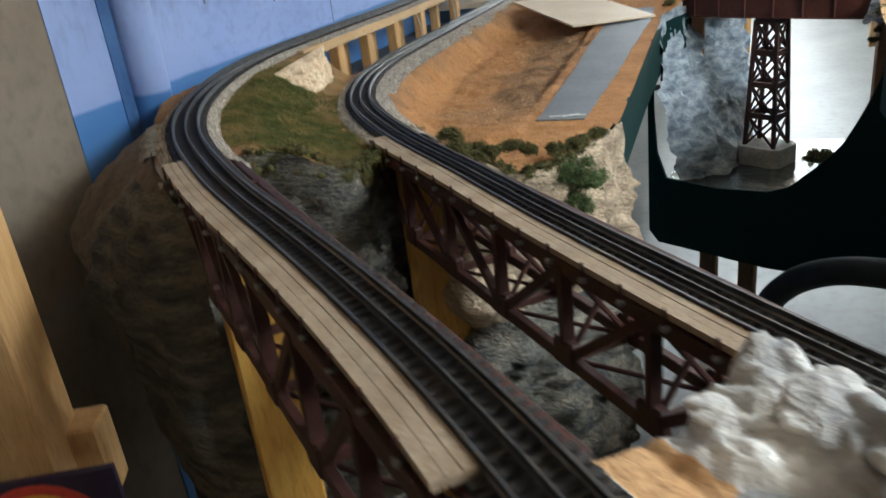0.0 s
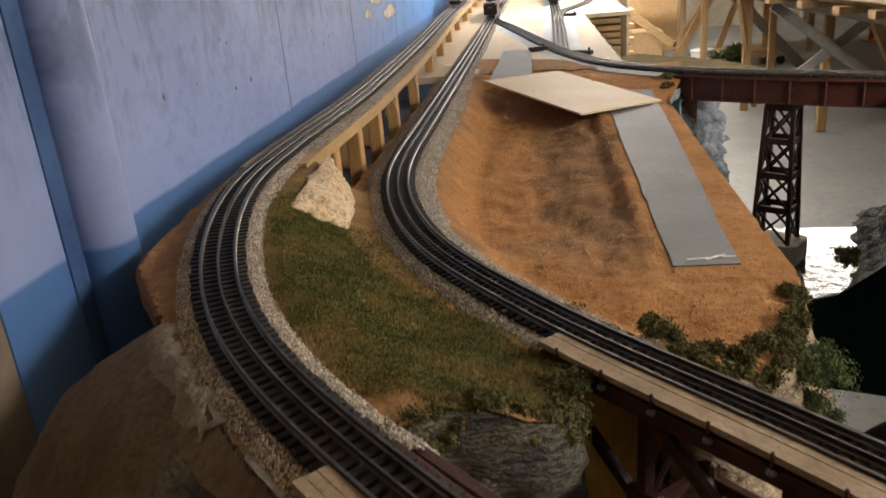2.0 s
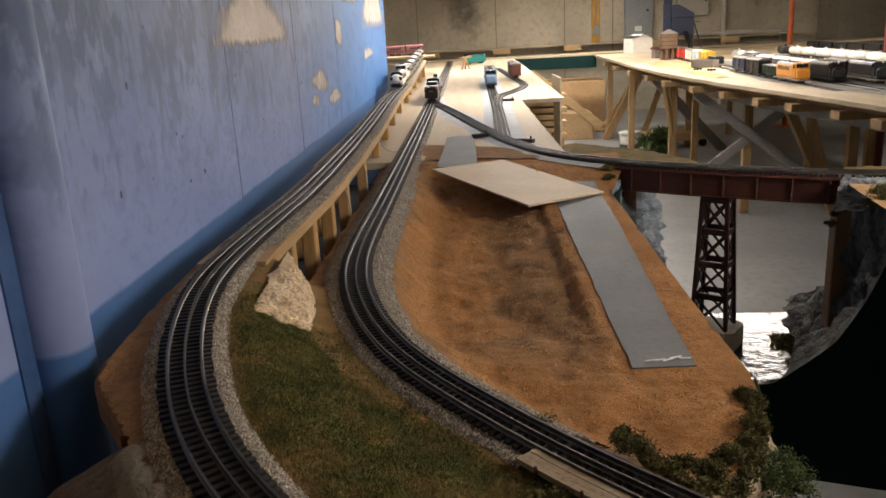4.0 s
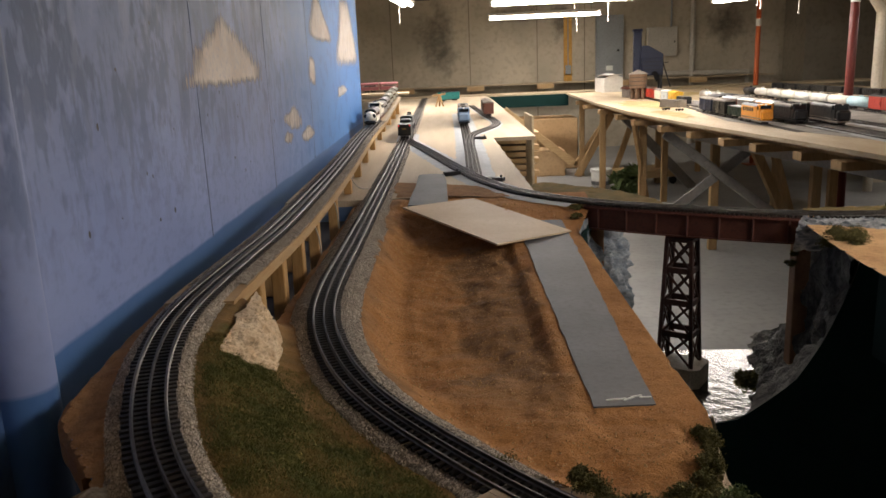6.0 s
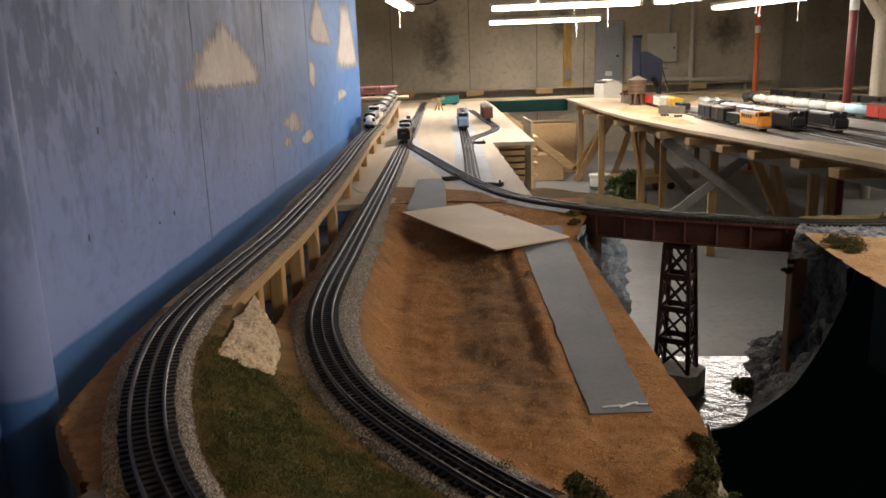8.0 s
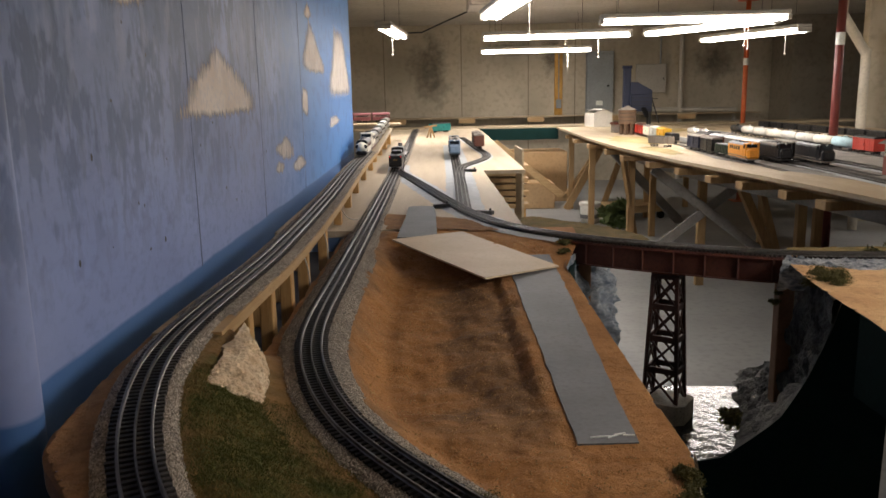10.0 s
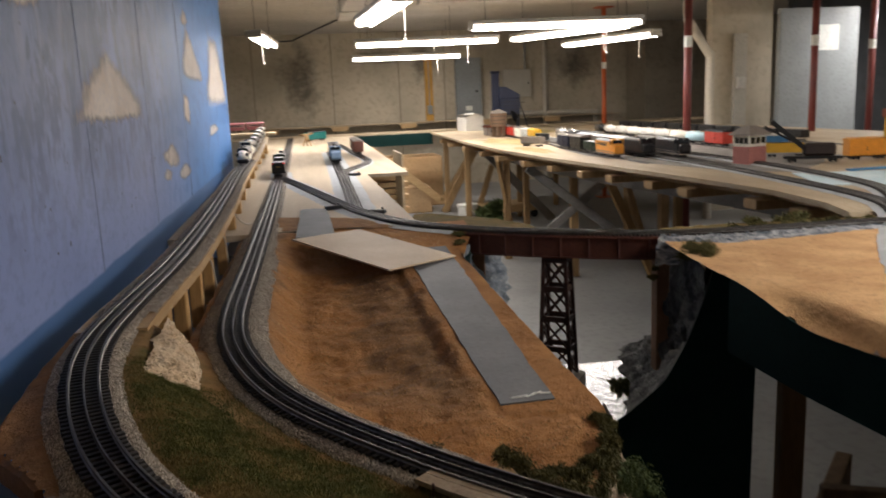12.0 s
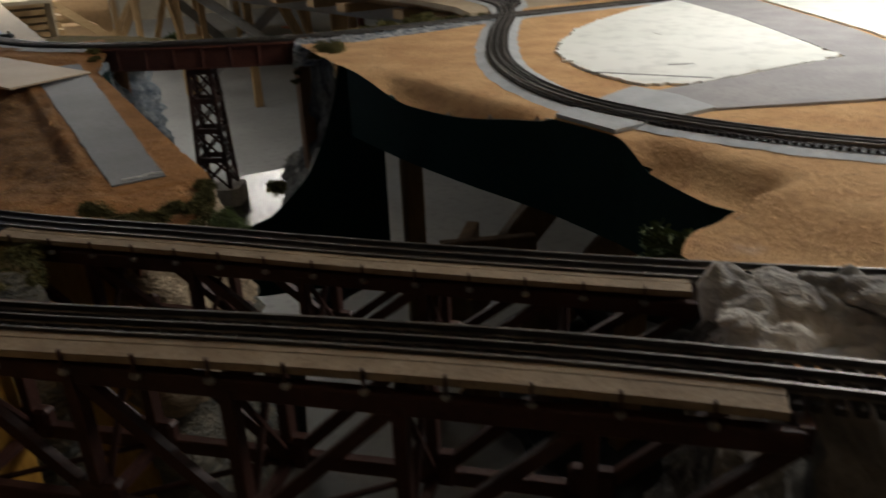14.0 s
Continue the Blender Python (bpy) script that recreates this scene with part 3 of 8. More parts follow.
# ---------- left landform ----------
RIM_SOUTH = [(0.378, 0.86), (0.366, 0.80), (0.34, 0.72), (0.312, 0.655), (0.275, 0.605), (0.24, 0.565), (0.205, 0.548), (0.205, 0.645), (0.15, 0.668), (0.100, 0.635), (0.092, 0.53), (0.102, 0.47), (0.075, 0.438), (0.045, 0.43), (0.015, 0.42), (-0.005, 0.395), (-0.015, 0.362), (-0.03, 0.337), (-0.055, 0.322)]
RIM_WEST = [(-0.055, 0.322), (-0.10, 0.37), (-0.155, 0.445), (-0.21, 0.515), (-0.25, 0.575), (-0.29, 0.635), (-0.325, 0.69)]
LEFT_OUT = [(-0.214, 1.13), (-0.208, 1.36), (-0.204, 1.6), (-0.197, 2.1), (-0.195, 2.26), (0.485, 2.26), (0.466, 2.055), (0.392, 1.83), (0.384, 1.4)] + [(float(a), float(b)) for a, b in smooth_line(RIM_SOUTH, 0.012)] + [(float(a), float(b)) for a, b in smooth_line(RIM_WEST, 0.012)[1:]] + [(-0.334, 0.76), (-0.342, 0.88), (-0.343, 1.05), (-0.345, 1.11)]


def smoothstep(a, b, x):
    u = np.clip((x - a) / (b - a), 0, 1)
    return u * u * (3 - 2 * u)


def left_height(x, y):
    dl, zl = dist_line(x, y, LOW_C)
    du, zu = dist_line(x, y, UP_C)
    dl = -dl  # east of the track
    base_l = zl - 0.014
    base_u = zu - 0.016
    al, au = np.abs(dl), np.abs(du)
    k = smoothstep(0.06, 0.94, np.clip(al - 0.035, 0, 9) / (np.clip(al - 0.035, 0, 9) + np.clip(au - 0.035, 0, 9) + 1e-6))
    west = base_l + (base_u - base_l) * k
    west = np.where(du < 0, west, base_u - 0.01 * smoothstep(0.03, 0.09, au))
    # the bare-earth hollow east of the lower line
    road = 0.886 + 0.016 * smoothstep(0.95, 1.8, y) + 0.03 * smoothstep(1.78, 2.1, y)
    edge = 0.226
    hollow = road - (0.014 * smoothstep(0.0, 0.022, edge - x) + 0.018 * smoothstep(0.02, 0.15, edge - x)) * smoothstep(0.86, 1.15, y)
    e = smoothstep(0.03, 0.125, al)
    east = base_l * (1 - e) + np.minimum(base_l, hollow) * e
    north = smoothstep(1.95, 2.18, y - 0.06 * np.clip(x, 0, 1))
    east = east * (1 - north) + 0.931 * north
    # the slope under the elevated line stays low
    low_w = base_l - 0.012 * smoothstep(0.03, 0.06, al)
    t = smoothstep(1.06, 1.16, y)
    west = west * (1 - t) + low_w * t
    z = np.where(dl > 0, east, west)
    n = np.vectorize(lambda a, b: fbm(a, b, 0.3, 11, 5))(x, y)
    n2 = np.vectorize(lambda a, b: fbm(a, b, 7.7, 34, 3))(x, y)
    calm = np.clip((np.minimum(al, au) - 0.03) / 0.05, 0.08, 1)
    calm = np.where((x > 0.24) & (y > 0.84), 0.12, calm)
    return z + (0.008 * n + 0.0030 * n2) * calm


def left_zones(x, y):
    dl, _ = dist_line(x, y, LOW_C)
    du, _ = dist_line(x, y, UP_C)
    al, au = np.abs(dl), np.abs(du)
    n = np.vectorize(lambda a, b: fbm(a, b, 2.2, 16, 4))(x, y) * 0.03
    g = 0.42 * (dl > 0) * (du < 0) * smoothstep(1.15, 1.0, y) * smoothstep(0.425, 0.445, y + n)
    g = np.maximum(g, smoothstep(0.0, 0.02, np.minimum(al - 0.036 - 0.035 * smoothstep(0.60, 0.85, y), au - 0.036) + 0.4 * n) * (dl > 0) * (du < 0) * smoothstep(0.95, 0.88, y + n * 2 + 0.35 * (x + 0.17)) * smoothstep(0.425, 0.445, y + n))
    br = (dl < 0) * smoothstep(0.03, 0.10, x + n * 2 - 0.02) * smoothstep(0.26, 0.2, x + n) * smoothstep(0.80, 1.0, y) * smoothstep(2.0, 1.7, y)
    br = np.maximum(br, (dl < 0) * smoothstep(0.09, 0.05, al + n) * 0.8)
    br = np.maximum(br, 0.75 * (dl > 0) * (du < 0))
    br = np.maximum(br, 0.85 * (du > 0.02))
    pl = smoothstep(0.0, 0.02, du - 0.06 + n) * smoothstep(0.585, 0.555, y)
    pl = np.maximum(pl, smoothstep(0.40, 0.36, y))
    return np.stack([g, br, pl, np.ones_like(g)], 1)


def earth_material(name, c1, c2, c3, soils):
    """Bare earth, darker soil, static grass and plaster, by the painted zones."""
    m = mat(name, c1, c2, 11, 0.95, 0, 0.8, 34, c3, 0.002)
    n, l = m.node_tree.nodes, m.node_tree.links
    b = n["Principled BSDF"]
    at = n.new("ShaderNodeAttribute")
    at.attribute_name = "zone"
    sp = n.new("ShaderNodeSeparateColor")
    l.new(at.outputs["Color"], sp.inputs[0])
    co = n.new("ShaderNodeTexCoord")
    prev = b.inputs["Base Color"].links[0].from_socket
    for ch, ca, cb, sc in soils:
        t = n.new("ShaderNodeTexNoise")
        t.inputs["Scale"].default_value, t.inputs["Detail"].default_value, t.inputs["Roughness"].default_value = sc, 8, 0.62
        l.new(co.outputs["Object"], t.inputs["Vector"])
        r = n.new("ShaderNodeValToRGB")
        r.color_ramp.elements[0].position, r.color_ramp.elements[1].position = 0.40, 0.68
        r.color_ramp.elements[0].color, r.color_ramp.elements[1].color = rgb(ca), rgb(cb)
        l.new(t.outputs[0], r.inputs[0])
        x = n.new("ShaderNodeMix")
        x.data_type = "RGBA"
        l.new(sp.outputs[ch], x.inputs["Factor"]), l.new(prev, x.inputs["A"]), l.new(r.outputs[0], x.inputs["B"])
        prev = x.outputs["Result"]
    mid, mr, mm, mb = n.new("ShaderNodeTexNoise"), n.new("ShaderNodeMapRange"), n.new("ShaderNodeMix"), n.new("ShaderNodeBump")
    mid.inputs["Scale"].default_value, mid.inputs["Detail"].default_value, mid.inputs["Roughness"].default_value = 60, 7, 0.68
    l.new(co.outputs["Object"], mid.inputs["Vector"]), l.new(mid.outputs[0], mr.inputs[0])
    mr.inputs["From Min"].default_value, mr.inputs["From Max"].default_value, mr.inputs["To Max"].default_value = 0.50, 0.72, 0.55
    mm.data_type, mm.blend_type = "RGBA", "MULTIPLY"
    mm.inputs["B"].default_value = rgb((0.42, 0.36, 0.30))
    l.new(mr.outputs[0], mm.inputs["Factor"]), l.new(prev, mm.inputs["A"])
    mb.inputs["Strength"].default_value, mb.inputs["Distance"].default_value = 0.9, 0.006
    l.new(mid.outputs[0], mb.inputs["Height"]), l.new(b.inputs["Normal"].links[0].from_socket, mb.inputs["Normal"]), l.new(mb.outputs[0], b.inputs["Normal"])
    l.new(mm.outputs["Result"], b.inputs["Base Color"])
    return m


EARTH = earth_material("earth", (0.37, 0.165, 0.049), (0.49, 0.238, 0.078), (0.22, 0.094, 0.031), (("Green", (0.21, 0.115, 0.05), (0.38, 0.195, 0.075), 18), ("Red", (0.085, 0.095, 0.018), (0.22, 0.15, 0.04), 22), ("Blue", (0.22, 0.19, 0.15), (0.50, 0.47, 0.41), 26)))
TOWN_EARTH = earth_material("pale_tan_earth", (0.58, 0.33, 0.145), (0.72, 0.45, 0.215), (0.46, 0.25, 0.10), (("Green", (0.17, 0.10, 0.05), (0.36, 0.21, 0.10), 20), ("Blue", (0.30, 0.29, 0.28), (0.66, 0.66, 0.66), 30)))
left_land = thing("landform", "modelled hillside of orange earth and grass with rock faces", "landform", kind="structure")
add_mesh("ground", terrain_mesh("left_ground", LEFT_OUT, 0.0065, left_height, EARTH, left_zones), left_land)
south = RIM_SOUTH
rock = cliff_mesh("rock_face", south, left_height, 0.22, 60, lambda k, u: 0.004 + 0.02 * math.sin(3.1 * k) * (1 - u) - 0.015 * k, 0.03, STRATA)
rock.materials.append(BUFF_ROCK)
for q in rock.polygons:
    if q.center.x > 0.18 + 0.03 * fbm(q.center.y, q.center.z, 1, 20, 2) and q.center.z > 0.70:
        q.material_index = 1
add_mesh("rock_face", rock, left_land, "blue-grey and buff layered plaster rock face")


def flank_mesh():
    """The brown plaster side of the hill, running from the track shoulder out to the wall and down to the floor."""
    rim = smooth_line([(x, y, 0) for x, y in RIM_WEST[:4] + [(-0.238, 0.556)]], 0.01)
    foot = smooth_line([(-0.01, 0.312, 0), (-0.07, 0.292, 0), (-0.15, 0.315, 0), (-0.235, 0.365, 0), (-0.31, 0.425, 0), (-0.365, 0.49, 0), (-0.385, 0.55, 0)], 0.01)
    n, rows = 70, 60
    u = np.linspace(0, 1, n)
    ra = np.stack([np.interp(u, np.linspace(0, 1, len(rim)), rim[:, k]) for k in (0, 1)], 1)
    fa = np.stack([np.interp(u, np.linspace(0, 1, len(foot)), foot[:, k]) for k in (0, 1)], 1)
    top = left_height(ra[:, 0], ra[:, 1])
    v, f = [], []
    for r in range(rows + 1):
        k = r / rows
        for i in range(n):
            if k < 0.4:
                w = math.sin(k / 0.4 * 1.5708) ** 1.2
                z = top[i] + (0.83 - top[i]) * (k / 0.4) ** 1.3
            else:
                w = 1.0 - 0.75 * ((k - 0.4) / 0.6) ** 0.8 * float(smoothstep(0.02, 0.3, u[i]))
                z = 0.83 - 0.73 * (k - 0.4) / 0.6
            x, y = ra[i] * (1 - w) + fa[i] * w
            q = (0.016 * fbm(x, y, z, 13, 4) + 0.006 * abs(fbm(x, y, z, 45, 3))) * min(1, 4 * k)
            if i < 36:
                q += 0.016 * rocky(x * 0.6, y * 0.6, z * 1.5, 26) * min(1, 3 * k) * min(1, (36 - i) / 6) + 0.004 * min(1, (36 - i) / 5)
            v.append((max(-0.4095, x - 0.5 * q), y - 0.7 * q, z + 0.3 * q))
    for r in range(rows):
        for i in range(n - 1):
            a = r * n + i
            f.append((a, a + n, a + n + 1, a + 1))
    for r in range(rows):
        a = r * n + n - 1
        v += [(v[a][0] + 0.06, v[a][1] + 0.10, v[a][2] - 0.03), (v[a + n][0] + 0.06, v[a + n][1] + 0.10, v[a + n][2] - 0.03)]
        f.append((a, a + n, len(v) - 1, len(v) - 2))
    me = mesh_from("flank", v, f, mat("brown_plaster", (0.145, 0.108, 0.075), (0.22, 0.17, 0.12), 14, 0.9, 0, 0.8, 7, (0.10, 0.075, 0.05), 0.008), True)
    me.materials.append(STRATA)
    for q in me.polygons:
        i, r = q.vertices[0] % n, q.vertices[0] // n
        if q.vertices[0] < n * (rows + 1) and 4 < r and i < 33 + 4 * fbm(r * 0.2, 0, 0, 1.0, 2):
            q.material_index = 1
    return me


add_mesh("flank", flank_mesh(), left_land, "brown plaster flank of the hill")
# lumpy crest along the shoulder above the flank
cl = smooth_line([(x, y, 0) for x, y in ((-0.125, 0.405), (-0.155, 0.445), (-0.205, 0.508), (-0.236, 0.552))], 0.006)
cl[:, 2] = left_height(cl[:, 0], cl[:, 1])
v, f = sweep(cl, [(0.024, -0.009), (0.012, 0.0012), (0.0, 0.002), (-0.0108, 0.0), (-0.0192, -0.010), (-0.0264, -0.026)], False)
v = [(x + 0.005 * fbm(x, y, 1, 50), y + 0.005 * fbm(x, y, 4, 50), z + 0.005 * fbm(x, y, 6, 60)) for x, y, z in v]
add_mesh("crest", mesh_from("crest", v, [tuple(reversed(q)) for q in f], mat("crest_plaster", (0.23, 0.195, 0.15), (0.40, 0.36, 0.29), 26, 0.9, 0, 0.9, 5, (0.2, 0.17, 0.13), 0.008), True), left_land, "pale gritty plaster crest")
# cut edge of the roadbed board above the gap by the wall
ed = smooth_line([(-0.25, 0.575, 0), (-0.29, 0.635, 0), (-0.325, 0.69, 0), (-0.336, 0.76, 0), (-0.344, 0.88, 0), (-0.345, 1.05, 0), (-0.347, 1.11, 0)], 0.01)
ed[:, 2] = left_height(ed[:, 0], ed[:, 1])
v, f = sweep(ed, [(0.004, -0.001), (0.004, -0.026), (-0.003, -0.026), (-0.003, -0.004)])
add_mesh("board_edge", mesh_from("board_edge", v, f, mat("brown_board_edge", (0.20, 0.10, 0.045), (0.27, 0.14, 0.06), 20, 0.9, 0, 0.3)), left_land, "cut brown board edge")
# green fascia along the open side
bm = bmesh.new()
prism(bm, [(0.366, 0.845), (0.374, 1.4), (0.386, 1.83), (0.46, 2.06), (0.468, 2.058), (0.394, 1.828), (0.382, 1.4), (0.374, 0.845)], 0.775, 0.884)
solid("fascia", bm, GREEN, "dark green painted fascia below the bare-earth edge", "fascia", "structure")

# ---------- left table ----------
bm = bmesh.new()
prism(bm, [(-0.405, 2.262), (0.34, 2.262), (0.34, 4.06), (0.56, 4.06), (0.63, 8.2), (0.63, 9.4), (-0.405, 9.4)], 0.914, 0.933)
solid("plywood_table", bm, PLYWHITE, "pale bare plywood layout table top", "table top", "structure")
solid("floor_under", bx(-0.40, 0.36, 2.3, 9.2, 0.60, 0.62), GREYWOOD, "grey shelf under the plywood table", "shelf", "structure")

# ---------- right module ground ----------
RIM_FASCIA = [(0.835, 1.45), (0.818, 1.28), (0.82, 1.06), (0.83, 0.93), (0.84, 0.83), (0.85, 0.76), (0.859, 0.69), (0.866, 0.625), (0.868, 0.505), (0.867, 0.46), (0.858, 0.40), (0.846, 0.34), (0.838, 0.30), (0.842, 0.265), (0.853, 0.236)]
RIM_NEAR = [(0.845, 0.222), (0.80, 0.216), (0.755, 0.213), (0.722, 0.216), (0.695, 0.205), (0.655, 0.175), (0.63, 0.14), (0.605, 0.085), (0.575, 0.05), (0.553, 0.0), (0.52, -0.03), (0.50, -0.06), (0.47, -0.10), (0.45, -0.15), (0.46, -0.25), (0.55, -0.45)]
RIGHT_OUT = [(0.905, 1.80), (0.86, 1.62)] + [(float(a), float(b)) for a, b in smooth_line(RIM_FASCIA, 0.015)] + [(float(a), float(b)) for a, b in smooth_line(RIM_NEAR, 0.015)] + [(0.9, -0.7), (3.6, -0.7), (3.6, 1.75), (1.72, 1.86), (1.55, 1.77), (1.40, 1.745), (1.2, 1.75)]


def right_height(x, y):
    z = np.full(x.shape, 0.932)
    n = np.vectorize(lambda a, b: fbm(a, b, 4.3, 9, 4))(x, y)
    near = smoothstep(0.86, 0.72, x) * smoothstep(0.62, 0.30, y)
    dl, _ = dist_line(x, y, LOW_C)
    du, _ = dist_line(x, y, UP_C)
    k = smoothstep(0.03, 0.10, np.minimum(np.abs(dl), np.abs(du)))
    ridge = 0.02 * k * smoothstep(0.16, 0.02, y)
    u = smoothstep(0.08, 0.02, np.abs(du)) * 0.052 * smoothstep(0.3, 0.1, y)
    dip = 0.040 * smoothstep(1.28, 1.0, y) * smoothstep(0.635, 0.665, y) * smoothstep(0.055, 0.0, x - 0.825) + 0.04 * smoothstep(0.50, 0.41, y) * smoothstep(0.07, 0.0, x - 0.85) * smoothstep(0.215, 0.24, y)
    n2 = np.vectorize(lambda a, b: fbm(a, b, 1.1, 60, 3))(x, y)
    return z + np.maximum(ridge, u) - dip + (0.006 * n + 0.002 * n2) * (0.25 + 0.75 * near) - 0.02 * near * k * (x > 0.62)


def right_zones(x, y):
    n = np.vectorize(lambda a, b: fbm(a, b, 2.2, 16, 4))(x, y) * 0.03
    pl = smoothstep(0.70, 0.62, x + 2 * n) * smoothstep(0.18, 0.10, y + n) * smoothstep(-0.25, 0.1, np.sin(40 * x + 30 * y) + 0.4)
    br = np.exp(-((x - 0.77 + n) ** 2 / 0.004 + (y - 0.80 + n) ** 2 / 0.02)) * 0.5
    return np.stack([np.zeros_like(x), br, pl, np.ones_like(x)], 1)


right_land = thing("landform", "tan sculpted ground of the town module with rock edges", "landform", kind="structure")
add_mesh("ground", terrain_mesh("right_ground", RIGHT_OUT, 0.014, right_height, TOWN_EARTH, right_zones), right_land)
add_mesh("rock_face", cliff_mesh("near_rock", RIM_NEAR, right_height, 0.25, 40, lambda k, u: 0.012 + 0.02 * math.sin(3.1 * k), 0.04, PALEROCK, 5.1), right_land, "white and grey plaster rock face")


def outcrop():
    """The bank between the two lines: a tan strip beside the upper one, pale broken rock up to the lower one, a dark end face."""
    ox, oy, d, e = 0.50, -0.02, (0.703, -0.711), (0.711, 0.703)
    v, f, kind = [], [], []
    n, rows, front = 96, 104, 34
    for r in range(rows):
        for i in range(n):
            w = -0.058 + 0.172 * i / (n - 1)
            top = float(np.interp(w, (-0.058, -0.045, -0.012, 0.004, 0.035, 0.075, 0.098, 0.114), (0.974, 0.956, 0.950, 0.957, 0.970, 0.972, 0.952, 0.934)))
            hard = float(smoothstep(-0.012, 0.010, w))
            if r < front:
                k = r / front
                u, z = -0.045 + 0.030 * k ** 0.7, 0.70 + (top - 0.70) * k
            else:
                k = (r - front) / (rows - 1 - front)
                u, z = -0.015 + 0.33 * k, top
            x, y = ox + d[0] * u + e[0] * w, oy + d[1] * u + e[1] * w
            edge = min(1.0, 7 * min(i, n - 1 - i) / n)
            q = 0.016 * fbm(x, y, z, 16, 5) + 0.026 * (rocky(x * 0.7, y, z, 17) - 0.2) + 0.010 * (rocky(x, y, z * 1.3, 40) - 0.2)
            q = (q * hard + 0.003 * fbm(x, y, z, 60, 3)) * edge
            if r < front:
                v.append((x - 0.9 * q, y + 0.9 * q, z + 0.3 * q * k))
            else:
                v.append((x - 0.2 * q, y + 0.2 * q, z + q))
    for r in range(rows - 1):
        for i in range(n - 1):
            a = r * n + i
            f.append((a, a + 1, a + n + 1, a + n))
            w = -0.058 + 0.172 * i / (n - 1)
            kind.append(2 if r < front - 4 + 3 * fbm(i * 0.2, 0, 0, 1.0, 2) else 1 if -0.047 < w < -0.004 + 0.008 * fbm(r * 0.2, 1, 0, 1.0, 2) else 0)
    me = mesh_from("outcrop", v, f, PALEROCK, True)
    me.materials.append(TOWN_EARTH)
    me.materials.append(ROCKGREY)
    me.polygons.foreach_set("material_index", kind)
    return me


crop = thing("rock_outcrop", "broken white and grey plaster rock bank between the two tracks", "rock")
add_mesh("rock_base", outcrop(), crop)
rs = random.Random(12)
for u_, w_, z_, r_ in ((0.03, 0.066, 0.972, 0.024), (0.10, 0.05, 0.976, 0.026), (0.075, 0.085, 0.964, 0.020), (0.16, 0.07, 0.974, 0.026), (0.0, 0.03, 0.962, 0.018)):
    b = bmesh.new()
    bmesh.ops.create_icosphere(b, subdivisions=4, radius=r_)
    for q in b.verts:
        k = 0.86 + 0.5 * rocky(q.co.x + u_, q.co.y + w_, q.co.z, 34) + 0.2 * fbm(q.co.x + u_, q.co.y, q.co.z, 30, 3)
        q.co = Vector((q.co.x * k * 1.4, q.co.y * k, q.co.z * k * 0.42))
    bmesh.ops.transform(b, matrix=Matrix.Translation((0.50 + 0.703 * u_ + 0.711 * w_, -0.02 - 0.711 * u_ + 0.703 * w_, z_)) @ Matrix.Rotation(rs.uniform(0, 3), 4, "Z"), verts=b.verts)
    part("boulder", b, PALEROCK, crop)
bm = bmesh.new()
fz = RIM_FASCIA[1:]
fl = smooth_line([(x, y, 0) for x, y in fz], 0.03)
ft, fs_ = sides(fl)
v, f = [], []
for i, p in enumerate(fl):
    u = i / (len(fl) - 1)
    top = float(right_height(np.array([p[0]]), np.array([p[1]]))[0]) - 0.002
    for o, z in ((0.0, top), (0.0, 0.778 - 0.012 * u), (-0.006, 0.778 - 0.012 * u), (-0.006, top)):
        v.append((p[0] + fs_[i, 0] * o, p[1] + fs_[i, 1] * o, z))
for i in range(len(fl) - 1):
    for j in range(4):
        a, b = i * 4 + j, i * 4 + (j + 1) % 4
        f.append((a, b, b + 4, a + 4))
tagged(add_mesh("fascia", mesh_from("fascia", v, f, GREEN, False)), "dark green painted fascia curving along the module", "fascia", kind="structure")

# ---------- canyon with the river ----------
UM = Matrix.Translation((0.40, 1.73, 0)) @ Matrix.Rotation(math.atan2(-0.33, 0.56), 4, "Z")
bm = bmesh.new()
u_line = [(-0.05, 0.86), (-0.05, 0.33), (-0.02, 0.30), (0.30, 0.30), (0.60, 0.33), (0.645, 0.36), (0.65, 0.90), (0.557, 0.92), (0.537, 0.838), (0.502, 0.737), (0.455, 0.642), (0.404, 0.585), (0.34, 0.525), (0.287, 0.503), (0.154, 0.489), (0.004, 0.493), (-0.025, 0.56), (-0.035, 0.68), (-0.036, 0.86)]
upright(bm, u_line, UM, 0.008)
solid("river_fascia", bm, GREEN, "dark green fascia cut to the canyon outline", "fascia", "structure")


def canyon_apron(name, curve, label, material, seed):
    """A rock surface carried back from the fascia's cut edge into the canyon."""
    cv = smooth_line([(x, z, 0) for x, z in curve], 0.012)
    v, f = [], []
    rows = 34
    for r in range(rows):
        d = -0.003 + 0.467 * r / (rows - 1)
        for x, z, _ in cv:
            g = 0.05 * fbm(x * 2 + seed, z * 2, d, 9, 4) * min(1, max(0, d) * 7) + 0.02 * abs(fbm(x + seed, z, d, 30, 3)) * min(1, max(0, d) * 12)
            p = UM @ Vector((x + 0.06 * d - g * 0.6 - 0.002, d, z - 0.04 * d + 0.3 * g + 0.001))
            v.append(tuple(p))
    n = len(cv)
    for r in range(rows - 1):
        for i in range(n - 1):
            a = r * n + i
            f.append((a, a + 1, a + n + 1, a + n))
    return tagged(add_mesh(name, mesh_from(name, v, f, material, True)), label, "rock face", kind="structure")


canyon_apron("canyon_apron", [(0.570, 0.93), (0.557, 0.92), (0.537, 0.838), (0.502, 0.737), (0.455, 0.642), (0.404, 0.585), (0.36, 0.54)], "dark grey streaked rock lining the canyon", ROCKGREY, 2.0)


RIVER_END = 2.12


